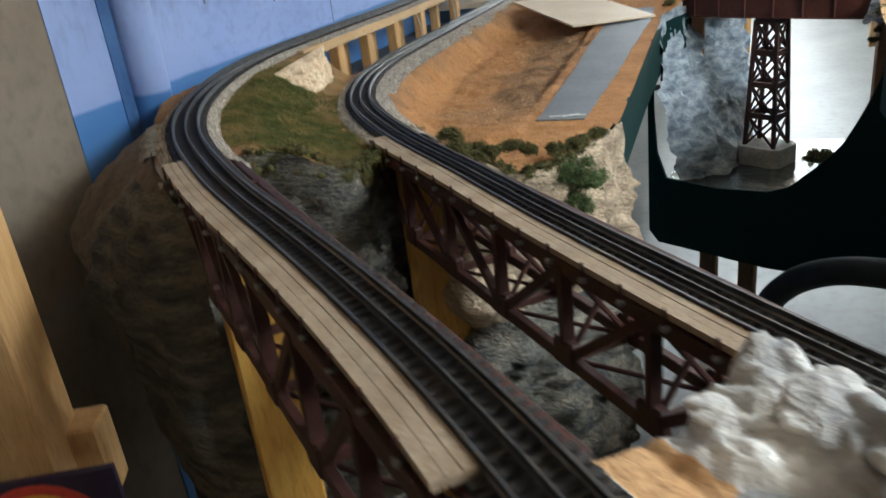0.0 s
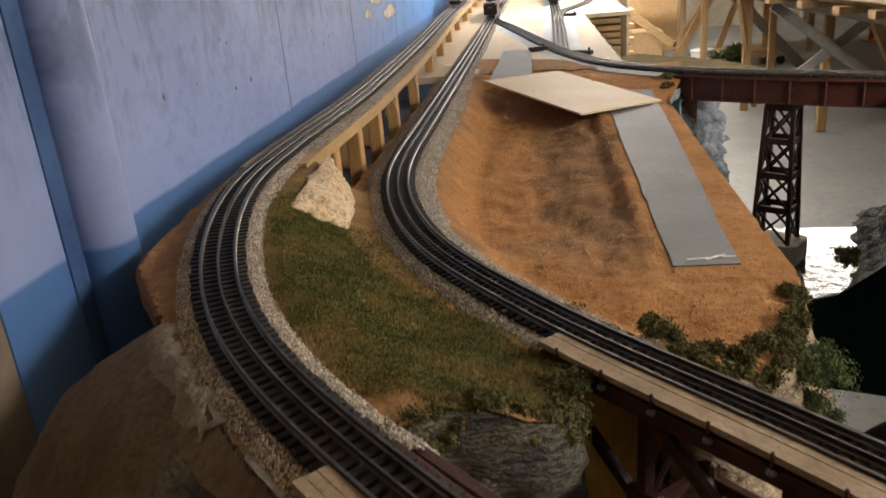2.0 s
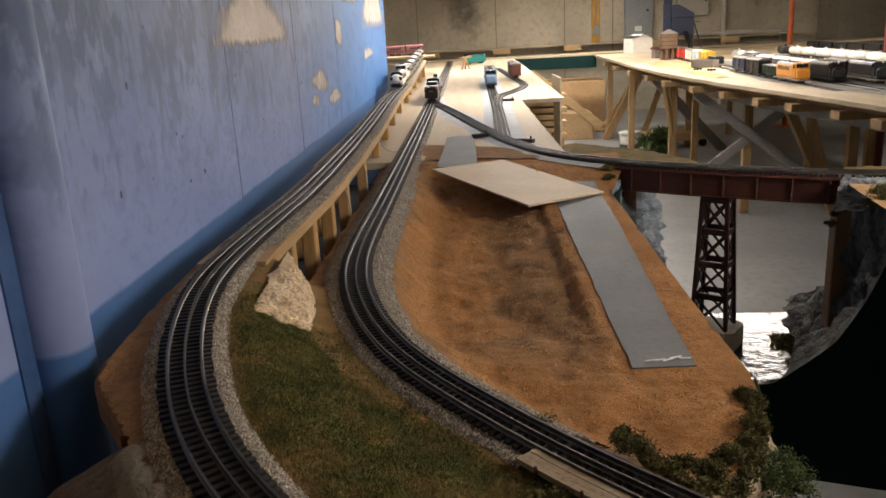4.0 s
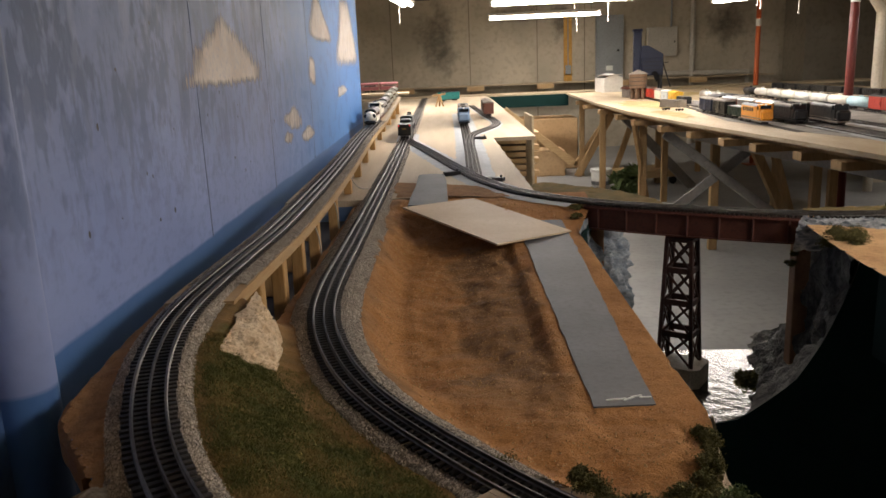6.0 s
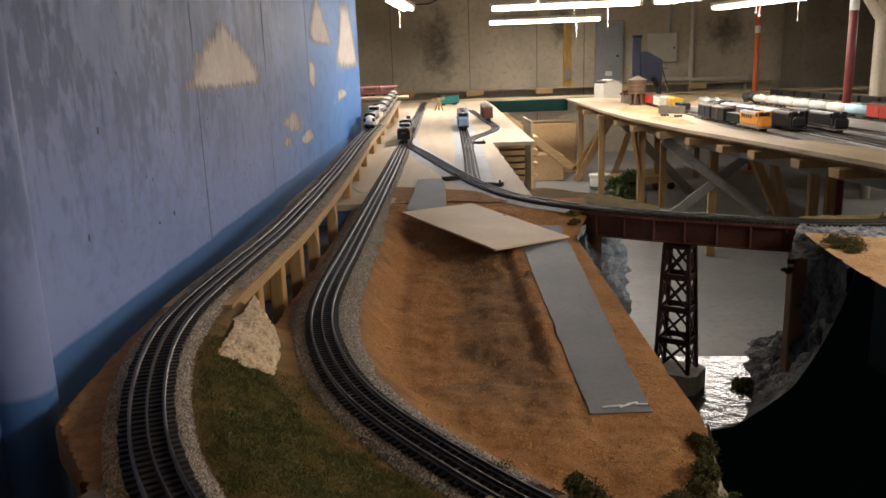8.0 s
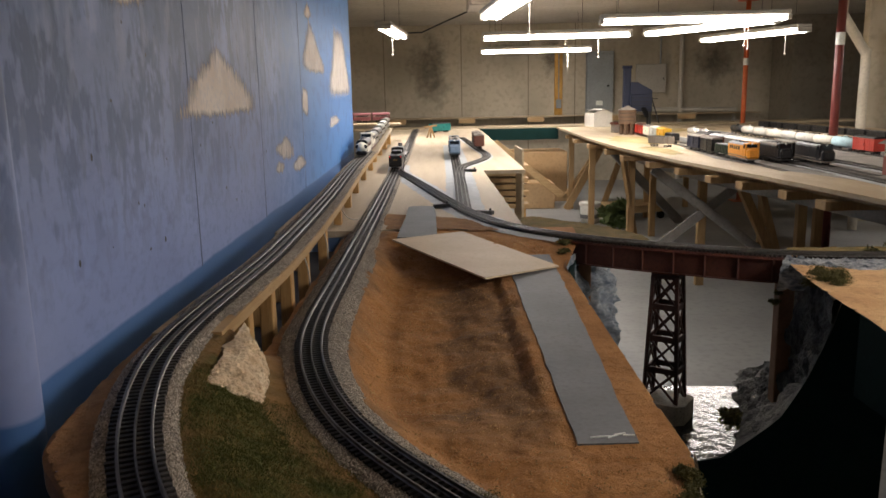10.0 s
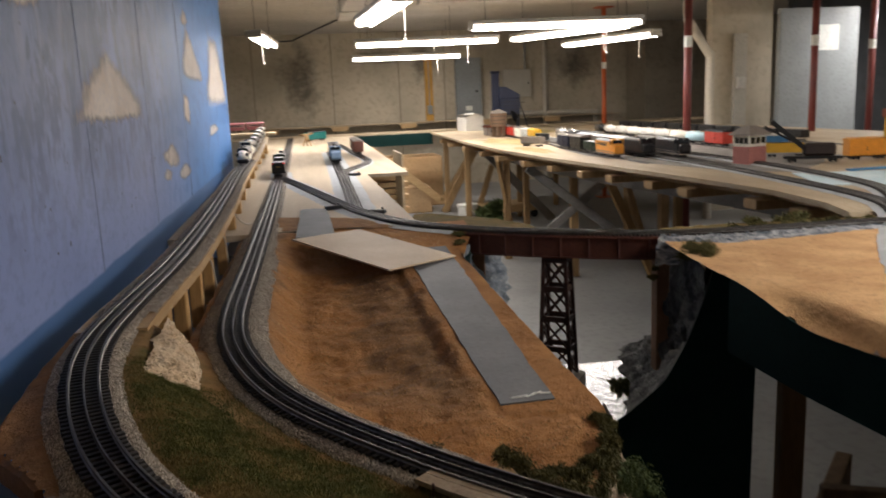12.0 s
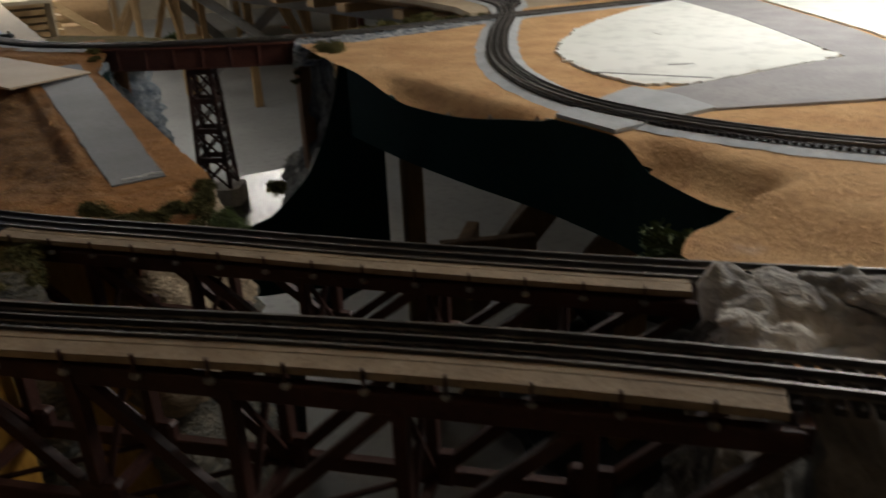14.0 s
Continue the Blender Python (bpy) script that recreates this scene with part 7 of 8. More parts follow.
part("deck", bx(-0.3, 0.3, -0.2, 0.2, 0.14, 0.16, 0.003), LUMBER_H, ct)
part("side", bx(-0.3, 0.3, -0.2, -0.18, 0.08, 0.14, 0.002), LUMBER_H, ct)
part("side", bx(-0.3, 0.3, 0.18, 0.2, 0.08, 0.14, 0.002), LUMBER_H, ct)
for sx in (-0.25, 0.25):
    for sy in (-0.16, 0.16):
        part("castor", rod(bmesh.new(), (sx, sy - 0.015, 0.04), (sx, sy + 0.015, 0.04), 0.04, 14), BLACK, ct)

# ---------- back wall fittings ----------
WY = BACK - 0.004
pn = thing("breaker_panel", "tall grey electrical breaker panel on the concrete wall", "breaker panel", (2.61, WY, 1.40))
part("case", bx(-0.20, 0.20, -0.09, 0.0, -0.38, 0.52, 0.006), BOX_GREY, pn)
pd = part("door", bx(-0.155, 0.155, -0.098, -0.09, -0.30, 0.46, 0.003), BOX_GREY, pn)
part("latch", bx(0.10, 0.135, -0.106, -0.098, 0.0, 0.03, 0.002), BLACK, pd)
part("notice", bx(-0.06, 0.04, -0.101, -0.0985, -0.27, -0.20), PAPER, pn, "small white notice")
jb = thing("junction_box", "square cream wall box with conduit", "wall box", (3.38, WY, 1.50))
part("case", bx(-0.22, 0.22, -0.08, 0, -0.2, 0.22, 0.006), BOX_TAN, jb)
part("latch", bx(0.17, 0.19, -0.088, -0.08, -0.01, 0.02), BLACK, jb)
part("conduit", rod(bmesh.new(), (0.14, -0.03, 0.22), (0.14, -0.03, 0.83), 0.014, 8), BOX_GREY, jb)
ol = thing("outlet_board", "orange-stained board with a grey outlet box", "outlet", (2.0, WY, 1.3))
part("board", bx(-0.06, 0.06, -0.03, 0, -0.32, 0.72, 0.003), GOLDWOOD, ol)
part("outlet_box", bx(-0.04, 0.04, -0.075, -0.03, -0.2, -0.07, 0.004), BOX_GREY, ol)
part("cable", rod(bmesh.new(), (0.0, -0.04, -0.07), (0.0, -0.04, 0.7), 0.008, 6), BOX_GREY, ol)
wp = thing("wall_pipe_run", "cream pipe run along the back wall", "pipe", (0, WY - 0.05, 0))
part("riser", rod(bmesh.new(), (3.83, 0, 0.0), (3.83, 0, CEILZ - 0.002), 0.035, 12), PVC, wp)
part("level_run", rod(bmesh.new(), (2.95, 0, 1.06), (4.66, 0, 1.03), 0.035, 12), PVC, wp)
part("drop", rod(bmesh.new(), (4.66, 0, 1.06), (4.66, 0, 0.0), 0.035, 12), PVC, wp)
ch = thing("chimney_stack", "square concrete column standing against the back wall", "column", (0, 0, 0), kind="structure")
part("shaft", bx(5.2, 7.0, 11.2, 11.898, 0, CEILZ - 0.004), SHADECONCRETE, ch)
for x in (-0.6, 0.55, 1.55, 2.25):
    solid("form_joint", bx(x - 0.006, x + 0.006, WY - 0.002, WY + 0.002, 0, CEILZ), DARKWALL, "dark casting joint in the concrete wall", "joint", "structure")
def stain_material():
    """Damp: darker mottled concrete that thins out to nothing at its rim."""
    m = mat("damp_stain", (0.15, 0.13, 0.10), (0.24, 0.21, 0.165), 9, 0.9, 0, 0.1, 6, (0.12, 0.10, 0.08))
    n, l = m.node_tree.nodes, m.node_tree.links
    at, co, t, ad, r = n.new("ShaderNodeAttribute"), n.new("ShaderNodeTexCoord"), n.new("ShaderNodeTexNoise"), n.new("ShaderNodeMath"), n.new("ShaderNodeMapRange")
    at.attribute_name = "cover"
    t.inputs["Scale"].default_value, t.inputs["Detail"].default_value, t.inputs["Roughness"].default_value = 8, 7, 0.65
    l.new(co.outputs["Object"], t.inputs["Vector"]), l.new(at.outputs["Fac"], ad.inputs[0]), l.new(t.outputs[0], ad.inputs[1])
    r.inputs["From Min"].default_value, r.inputs["From Max"].default_value, r.inputs["To Max"].default_value = 0.66, 1.15, 0.62
    l.new(ad.outputs[0], r.inputs[0]), l.new(r.outputs[0], n["Principled BSDF"].inputs["Alpha"])
    return m


STAIN = stain_material()
for seed, cx, cz, w, h in ((3, 0.10, 1.66, 0.34, 0.52), (5, 1.25, 1.98, 0.5, 0.12), (6, 4.35, 1.75, 0.3, 0.3), (7, 1.9, 1.9, 0.2, 0.3)):
    v, f, cover = [], [], []
    for k, (sc, cv) in enumerate(((1.25, 0.0), (0.75, 0.32), (0.3, 0.6))):
        for i in range(60):
            a = i / 60 * 6.2832
            q = sc * (1 + 0.35 * fbm(math.cos(a) + seed, math.sin(a), seed, 1.4, 3))
            v.append((cx + w * q * math.cos(a), WY - 0.0015 - 0.002 * seed, cz + h * q * math.sin(a)))
            cover.append(cv)
        if k:
            f += [((k - 1) * 60 + i, (k - 1) * 60 + (i + 1) % 60, k * 60 + (i + 1) % 60, k * 60 + i) for i in range(60)]
    f.append(tuple(range(120, 180)))
    me = mesh_from("damp_stain", v, f, STAIN)
    at = me.attributes.new("cover", "FLOAT", "POINT")
    at.data.foreach_set("value", np.array(cover, dtype=np.float32))
    tagged(add_mesh("damp_stain", me), "mottled damp stain on the concrete wall", "stain", kind="structure")


def steel_post(x, y, material, label):
    th = thing("steel_post", label, "post", (x, y, 0.0))
    part("shaft", rod(bmesh.new(), (0, 0, 0.01), (0, 0, CEILZ - 0.012), 0.028, 20), material, th, smooth=True)
    part("base_plate", bx(-0.09, 0.09, -0.09, 0.09, 0.0, 0.012), material, th)
    part("cap_plate", bx(-0.1, 0.1, -0.08, 0.08, CEILZ - 0.014, CEILZ - 0.001), material, th)
    part("sticker", rod(bmesh.new(), (0, 0, 1.6), (0, 0, 1.68), 0.0292, 20), PAPER, th, "pale paper sticker")
    return th


steel_post(3.78, 9.3, ORANGE_POST, "orange painted steel post rising through the yard table")
steel_post(2.79, 5.25, RED_POST, "dark red steel post rising through the yard table")
steel_post(4.05, 5.6, RED_POST, "dark red steel post beside the pipes")
steel_post(5.2, 6.4, RED_POST, "dark red steel post in the dim end of the room")
dp = thing("drain_pipe", "cream drain pipe with an elbow", "pipe", (3.9, 7.2, 0))
part("upper", rod(bmesh.new(), (-0.10, 0, CEILZ - 0.01), (-0.10, 0, 1.95), 0.042, 14), PVC, dp)
part("elbow", rod(bmesh.new(), (-0.10, 0, 1.97), (0.14, 0, 1.62), 0.042, 14), PVC, dp)
part("lower", rod(bmesh.new(), (0.14, 0, 1.66), (0.14, 0, 0.0), 0.042, 14), PVC, dp)
ob = thing("switch_board", "tan board with switches and a hanging cord", "switch board", (4.6, 7.6, 1.35))
part("board", bx(-0.07, 0.07, -0.02, 0.02, -0.5, 0.5), BOX_TAN, ob)
part("switch", bx(-0.05, 0.04, -0.06, -0.02, -0.06, 0.06, 0.004), WHITEP, ob)
solid("wall_partition", bx(4.3, 5.0, 7.65, 7.75, 0, CEILZ - 0.003), CONCRETE, "short concrete partition", "wall", "structure")
dd = thing("steel_door", "grey-blue steel cabinet door with a paper notice", "door", (5.0, 6.9, 0.0))
part("leaf", bx(-0.42, 0.42, -0.03, 0.03, 0.0, 2.02, 0.004), BOX_GREY, dd)
part("notice", bx(-0.02, 0.2, -0.034, -0.0305, 1.62, 1.86), PAPER, dd, "white paper notice")
for k, (x, y) in enumerate(((5.5, 6.0), (5.75, 6.0), (6.1, 6.6))):
    bm = rod(bmesh.new(), (x, y, CEILZ - 0.002), (x - 0.1, y, 1.9), 0.05, 12)
    rod(bm, (x - 0.1, y, 1.92), (x - 0.12, y, 0.9), 0.05, 12)
    solid("heating_pipe", bm, mat("lagged_pipe", (0.3, 0.3, 0.29), (0.38, 0.38, 0.37), 12, 0.7), "grey lagged heating pipe in the dim corner", "pipe")
solid("wall_dark", bx(5.6, 6.98, 8.2, 8.3, 0, CEILZ - 0.003), mat("dark_grey_wall", (0.05, 0.055, 0.06), (0.07, 0.075, 0.08), 4, 0.7), "plain dark grey wall across the far right end", "wall", "structure")

# ---------- ceiling ----------
sd = thing("air_duct", "painted sheet-metal air duct under the ceiling", "duct")
part("trunk", bx(0.45, 1.0, 3.0, 8.0, 2.12, CEILZ - 0.003, 0.01), DUCT, sd)
part("seam", bx(0.44, 1.01, 5.4, 5.43, 2.11, 2.335), DUCT, sd)
part("seam", bx(0.44, 1.01, 7.2, 7.23, 2.11, 2.335), DUCT, sd)
solid("ceiling_beam", bx(1.2, 6.9, 5.35, 5.60, 2.16, CEILZ - 0.002, 0.005), DUCT, "painted boxed beam across the ceiling", "beam", "structure")
solid("ceiling_beam", bx(1.2, 6.9, 7.4, 7.62, 2.2, CEILZ - 0.002, 0.005), CEIL, "painted boxed beam across the ceiling", "beam", "structure")
solid("round_duct", rod(bmesh.new(), (1.5, 4.0, 2.24), (1.9, 6.6, 2.24), 0.06, 16), DUCT, "round sheet-metal duct under the ceiling", "duct", smooth=True)
cb = bpy.data.curves.new("ceiling_cable", "CURVE")
cb.dimensions, cb.bevel_depth = "3D", 0.008
sp_ = cb.splines.new("POLY")
pp = [(0.45, 7.9, 2.12), (0.2, 8.3, 2.05), (0.0, 8.5, 1.98), (-0.2, 8.8, 2.0), (-0.3, 9.5, 2.1)]
sp_.points.add(len(pp) - 1)
for q, c in zip(sp_.points, pp):
    q.co = (*c, 1)
cb.materials.append(BLACK)
tagged(new("ceiling_cable", cb), "dark cable looping below the ceiling", "cable")

# ---------- yard on the right table ----------
sh = thing("white_shed", "white card shed with a pitched roof", "model building", (2.05, 9.0, 0.932), 8)
upright(bm := bmesh.new(), [(-0.11, 0), (0.11, 0), (0.11, 0.155), (0, 0.205), (-0.11, 0.155)], Matrix.Identity(4), 0.32)
part("wall", bm, WHITEP, sh)
for s in (-1, 1):
    part("roof", beam(bmesh.new(), (s * 0.062, -0.01, 0.188), (s * 0.062, 0.34, 0.188), 0.12, 0.004), GREYP, sh).matrix_local = Matrix.Rotation(0, 4, "X")
dp2 = thing("small_depot", "small brown and tan trackside depot", "model building", (1.93, 7.7, 0.932), 10)
part("wall", bx(-0.07, 0.07, -0.05, 0.05, 0, 0.08, 0.002), GREYP, dp2)
part("roof", arched(bmesh.new(), -0.08, 0.08, 0.12, 0.08, 0.084, 0.02, 4), BROWNP, dp2)
part("window", bx(-0.03, 0.03, -0.0525, -0.05, 0.03, 0.06), GLASSY, dp2)
wt = thing("water_tower", "brown wooden water tower with a conical roof", "model tower", (1.90, 7.3, 0.932))
TUBWOOD = paint("tub_wood", (0.14, 0.085, 0.05), 0.8)
part("tub", rod(bmesh.new(), (0, 0, 0.10), (0, 0, 0.225), 0.078, 24, 0.082), TUBWOOD, wt)
part("roof", rod(bmesh.new(), (0, 0, 0.225), (0, 0, 0.265), 0.092, 24, 0.004), GREYP, wt)
for k in range(3):
    part("hoop", rod(bmesh.new(), (0, 0, 0.125 + 0.035 * k), (0, 0, 0.129 + 0.035 * k), 0.0815, 24), BLACK, wt)
for k in range(6):
    part("leg", bx(0.058 * math.cos(k * 1.047) - 0.009, 0.058 * math.cos(k * 1.047) + 0.009, 0.058 * math.sin(k * 1.047) - 0.009, 0.058 * math.sin(k * 1.047) + 0.009, 0.0, 0.10), TUBWOOD, wt)
part("riser", rod(bmesh.new(), (0, 0, 0.0), (0, 0, 0.10), 0.022, 12), TUBWOOD, wt)
part("spout", rod(bmesh.new(), (0.06, -0.04, 0.1), (0.1, -0.08, 0.05), 0.008, 8), BLACK, wt)
cl_ = thing("coaling_tower", "tall dark blue coaling tower with a stepped roof", "model tower", (2.55, 9.4, 0.932), -8)
part("bunker", bx(-0.10, 0.15, -0.12, 0.12, 0.16, 0.36, 0.006), DKBLUE, cl_)
upright(bm := bmesh.new(), [(-0.10, 0.36), (0.15, 0.36), (0.15, 0.40), (-0.02, 0.50), (-0.10, 0.50)], Matrix.Translation((0, -0.11, 0)), 0.22)
part("roof", bm, DKBLUE, cl_)
part("lift_shaft", bx(-0.18, -0.09, -0.05, 0.05, 0.0, 0.66, 0.004), DKBLUE, cl_)
part("shaft_cap", arched(bmesh.new(), -0.19, -0.08, 0.12, 0.66, 0.665, 0.03, 4), DKBLUE, cl_)
for sx in (-0.08, 0.13):
    for sy in (-0.09, 0.09):
        part("leg", bx(sx - 0.014, sx + 0.014, sy - 0.014, sy + 0.014, 0, 0.16), BLACK, cl_)
for k in range(4):
    part("rib", bx(-0.105, 0.155, -0.125, 0.125, 0.18 + k * 0.045, 0.186 + k * 0.045), BLACK, cl_)
part("chute", beam(bmesh.new(), (0.05, -0.12, 0.2), (0.08, -0.22, 0.1), 0.05, 0.02), BLACK, cl_)
part("stair", beam(bmesh.new(), (0.15, -0.08, 0.30), (0.24, -0.08, 0.02), 0.03, 0.012), BLACK, cl_)
part("landing", bx(0.15, 0.21, -0.12, 0.02, 0.30, 0.308), BLACK, cl_)

YZ = 0.934


def row(a, b, makers, gap=0.275, start=0.0):
    """Cars standing one behind the other from a towards b."""
    a, b = Vector((*a, YZ)), Vector((*b, YZ))
    d = (b - a).normalized()
    ang = math.degrees(math.atan2(d.y, d.x))
    for k, mk in enumerate(makers):
        p = a + d * (start + k * gap)
        mk((p.x, p.y, p.z), ang)


row((2.023, 7.6), (1.89, 5.75), [
    lambda p, r: boxcar("small red boxcar in the yard", p, r, REDP, REDP, 0.22),
    lambda p, r: boxcar("red reefer car in the yard", p, r, REDP, GREYP, 0.24),
    lambda p, r: boxcar("deep red boxcar with white lettering bars", p, r, REDP, BROWNP, 0.24),
    lambda p, r: boxcar("white covered car in the yard", p, r, CREAM, GREYP, 0.24),
    lambda p, r: boxcar("pale grey covered car in the yard", p, r, PALEGREY, WHITEP, 0.24),
    lambda p, r: boxcar("yellow boxcar in the yard", p, r, UPYEL, UPYEL, 0.24),
    lambda p, r: hopper("small black ore car in the yard", p, r, BLACK, 0.22)], 0.28)
hopper("dusty grey hopper standing on the bare plywood", (1.71, 5.55, YZ), 118, GREYP, 0.20)
row((1.835, 5.15), (1.787, 4.06), [
    lambda p, r: boxcar("navy blue boxcar with a yellow letter mark", p, r, DKBLUE, GREYP, 0.26),
    lambda p, r: boxcar("black weathered boxcar in the yard", p, r, BLACK, GREYP, 0.24),
    lambda p, r: hopper("dark green gondola in the yard", p, r, DKGREEN, 0.24),
    lambda p, r: diesel("yellow diesel locomotive with grey roof in the yard", p, r, ORANGEP, PALEGREY, GREYP, 0.32)], 0.29, 0.0)
row((1.98, 5.45), (1.937, 3.99), [
    lambda p, r: boxcar("grey boxcar in the yard", p, r, GREYP, BLACK, 0.24),
    lambda p, r: boxcar("boxcar with pale roof in the yard", p, r, BROWNP, PALEGREY, 0.26),
    lambda p, r: boxcar("silver-roofed boxcar in the yard", p, r, GREYP, SILVER, 0.26),
    lambda p, r: boxcar("yellow boxcar with a silver roof", p, r, ORANGEP, SILVER, 0.26),
    lambda p, r: diesel("black switcher in the yard", p, r, BLACK, GREYP, BLACK, 0.3)], 0.30, 0.05)
row((2.17, 5.3), (2.082, 3.92), [
    lambda p, r: hopper("black gondola in the yard", p, r, BLACK, 0.25),
    lambda p, r: boxcar("dark boxcar with a grey roof", p, r, BLACK, GREYP, 0.25),
    lambda p, r: diesel("long black diesel in the yard", p, r, BLACK, BLACK, GREYP, 0.36)], 0.34, 0.55)
row((2.30, 6.6), (2.25, 5.0), [
    lambda p, r: tank_car("silver tank car in the yard", p, r, SILVER, 0.25),
    lambda p, r: tank_car("silver tank car in the yard", p, r, SILVER, 0.25),
    lambda p, r: hopper("black gondola in the yard", p, r, BLACK, 0.25),
    lambda p, r: hopper("grey gondola in the yard", p, r, GREYP, 0.25)], 0.29)
row((2.807, 6.95), (2.66, 4.45), [
    lambda p, r: tank_car("black tank car in the yard", p, r, BLACK, 0.27),
    lambda p, r: tank_car("white tank car in the yard", p, r, WHITEP, 0.27),
    lambda p, r: tank_car("white tank car in the yard", p, r, WHITEP, 0.27),
    lambda p, r: tank_car("cream tank car in the yard", p, r, CREAM, 0.27),
    lambda p, r: tank_car("white tank car in the yard", p, r, WHITEP, 0.27),
    lambda p, r: tank_car("white tank car in the yard", p, r, WHITEP, 0.27),
    lambda p, r: tank_car("white tank car in the yard", p, r, CREAM, 0.27),
    lambda p, r: tank_car("pale blue tank car in the yard", p, r, LTBLUE, 0.29, 0.032),
    lambda p, r: boxcar("bright red boxcar in the yard", p, r, REDP, BLACK, 0.26)], 0.295)
row((3.38, 7.7), (3.26, 4.0), [lambda p, r: hopper("black hopper on the far yard track", p, r, BLACK, 0.26) for _ in range(11)], 0.30)
tb = thing("track_boards", "stacked grey flat boards in the yard", "boards", (2.12, 6.0, YZ), 98)
for k in range(6):
    part("board", bx(-0.2, 0.2, -0.09 + k * 0.03, -0.068 + k * 0.03, 0.0, 0.012 + 0.004 * k, 0.001), PALEGREY, tb)
flat_patch("yard_ballast", [(1.72, 4.5), (1.80, 3.7), (1.93, 3.1), (2.12, 2.95), (2.5, 3.3), (2.9, 3.9), (2.95, 5.4), (2.6, 6.9), (2.2, 6.6), (1.95, 5.9), (1.80, 5.2)], lambda x, y: 0.9322, mat("grey_yard_grit", (0.20, 0.185, 0.165), (0.31, 0.285, 0.25), 9, 0.95, 0, 0.5, 12, (0.14, 0.125, 0.11), 0.003), "grey gritty ground under the yard tracks", "ballast", 0.001)
# ochre ground cover spilled along the table
OCHRE = mat("ochre_scatter", (0.30, 0.22, 0.08), (0.44, 0.35, 0.17), 9, 0.95, 0, 0.6, 14, (0.22, 0.18, 0.08), 0.004)
for lab, cx, cy, w, h, sd_ in (("ochre ground scatter on the yard table", 1.75, 6.4, 0.16, 0.55, 2), ("ochre ground scatter on the yard table", 2.45, 7.9, 0.4, 0.35, 3), ("ochre ground scatter on the yard table", 1.62, 5.2, 0.08, 0.35, 4)):
    bm = bmesh.new()
    vs = []
    for k in range(64):
        a = k / 64 * 6.2832
        q = 1 + 0.5 * fbm(math.cos(a) * 1.3 + sd_, math.sin(a) * 1.3, sd_, 2.0, 5)
        vs.append(bm.verts.new((cx + w * q * math.cos(a), cy + h * q * math.sin(a), 0.9318 + 0.0003 * sd_)))
    bm.faces.new(vs)
    bmesh.ops.triangulate(bm, faces=bm.faces)
    solid("ground_scatter", bm, OCHRE, lab, "scatter", "stuff")
sg = thing("signal_tower", "brick-red and cream signal tower with a grey hipped roof", "model building", (2.17, 3.42, 0.932), 12)
part("base", bx(-0.055, 0.055, -0.055, 0.055, 0, 0.085, 0.002), REDROOF, sg)
part("upper", bx(-0.053, 0.053, -0.053, 0.053, 0.085, 0.14, 0.002), CREAM, sg)
for k in (-0.032, 0.0, 0.032):
    part("window", bx(k - 0.012, k + 0.012, -0.0555, -0.053, 0.1, 0.13), GLASSY, sg)
    part("window", bx(-0.0555, -0.053, k - 0.012, k + 0.012, 0.1, 0.13), GLASSY, sg)
bm = bmesh.new()
bmesh.ops.create_cone(bm, cap_ends=True, segments=4, radius1=0.105, radius2=0.03, depth=0.045, matrix=Matrix.Translation((0, 0, 0.163)) @ Matrix.Rotation(math.pi / 4, 4, "Z"))
part("roof", bm, GREYP, sg)
cr = thing("rail_crane", "dark brown model wrecking crane with raised boom", "model crane", (2.43, 3.30, YZ), 150)
part("cab", bx(-0.10, 0.045, -0.036, 0.036, 0.03, 0.092, 0.012), paint("crane_brown", (0.028, 0.018, 0.016)), cr)
part("deck", bx(-0.13, 0.13, -0.035, 0.035, 0.016, 0.03, 0.002), BLACK, cr)
part("boom", beam(bmesh.new(), (0.03, 0, 0.06), (0.19, 0, 0.20), 0.026, 0.022), BLACK, cr)
part("boom_tip", beam(bmesh.new(), (0.10, 0, 0.105), (0.22, 0, 0.175), 0.01, 0.01), BLACK, cr)
for s in (-1, 1):
    truck(cr, s * 0.09)
boxcar("orange-yellow caboose beside the crane", (2.70, 3.27, YZ), 170, ORANGEP, ORANGEP, 0.2)
boxcar("pale blue and white boxcar in the yard", (2.62, 3.95, YZ), 150, BLUEP, WHITEP, 0.2)
hopper("yellow flat car in the yard", (2.50, 3.62, YZ), 150, UPYEL, 0.2)
wh = thing("warehouse_box", "long yellow box building with a red-brown roof", "model building", (3.10, 3.05, 0.932), -78)
part("wall", bx(-0.40, 0.40, -0.11, 0.11, 0, 0.19, 0.003), UPYEL, wh)
part("roof", bx(-0.41, 0.41, -0.12, 0.12, 0.19, 0.235, 0.006), paint("roof_brown", (0.30, 0.09, 0.05), 0.7), wh)
part("badge", bx(-0.26, -0.19, -0.1135, -0.111, 0.05, 0.13), BLUEP, wh, "blue square badge")
part("badge_lower", bx(-0.26, -0.19, -0.115, -0.1125, 0.05, 0.09), paint("badge_pink", (0.7, 0.35, 0.3)), wh, "pale red lower half of the badge")
part("lamp", rod(bmesh.new(), (-0.06, -0.12, 0.19), (0.0, -0.12, 0.19), 0.01, 8), UPYEL, wh)

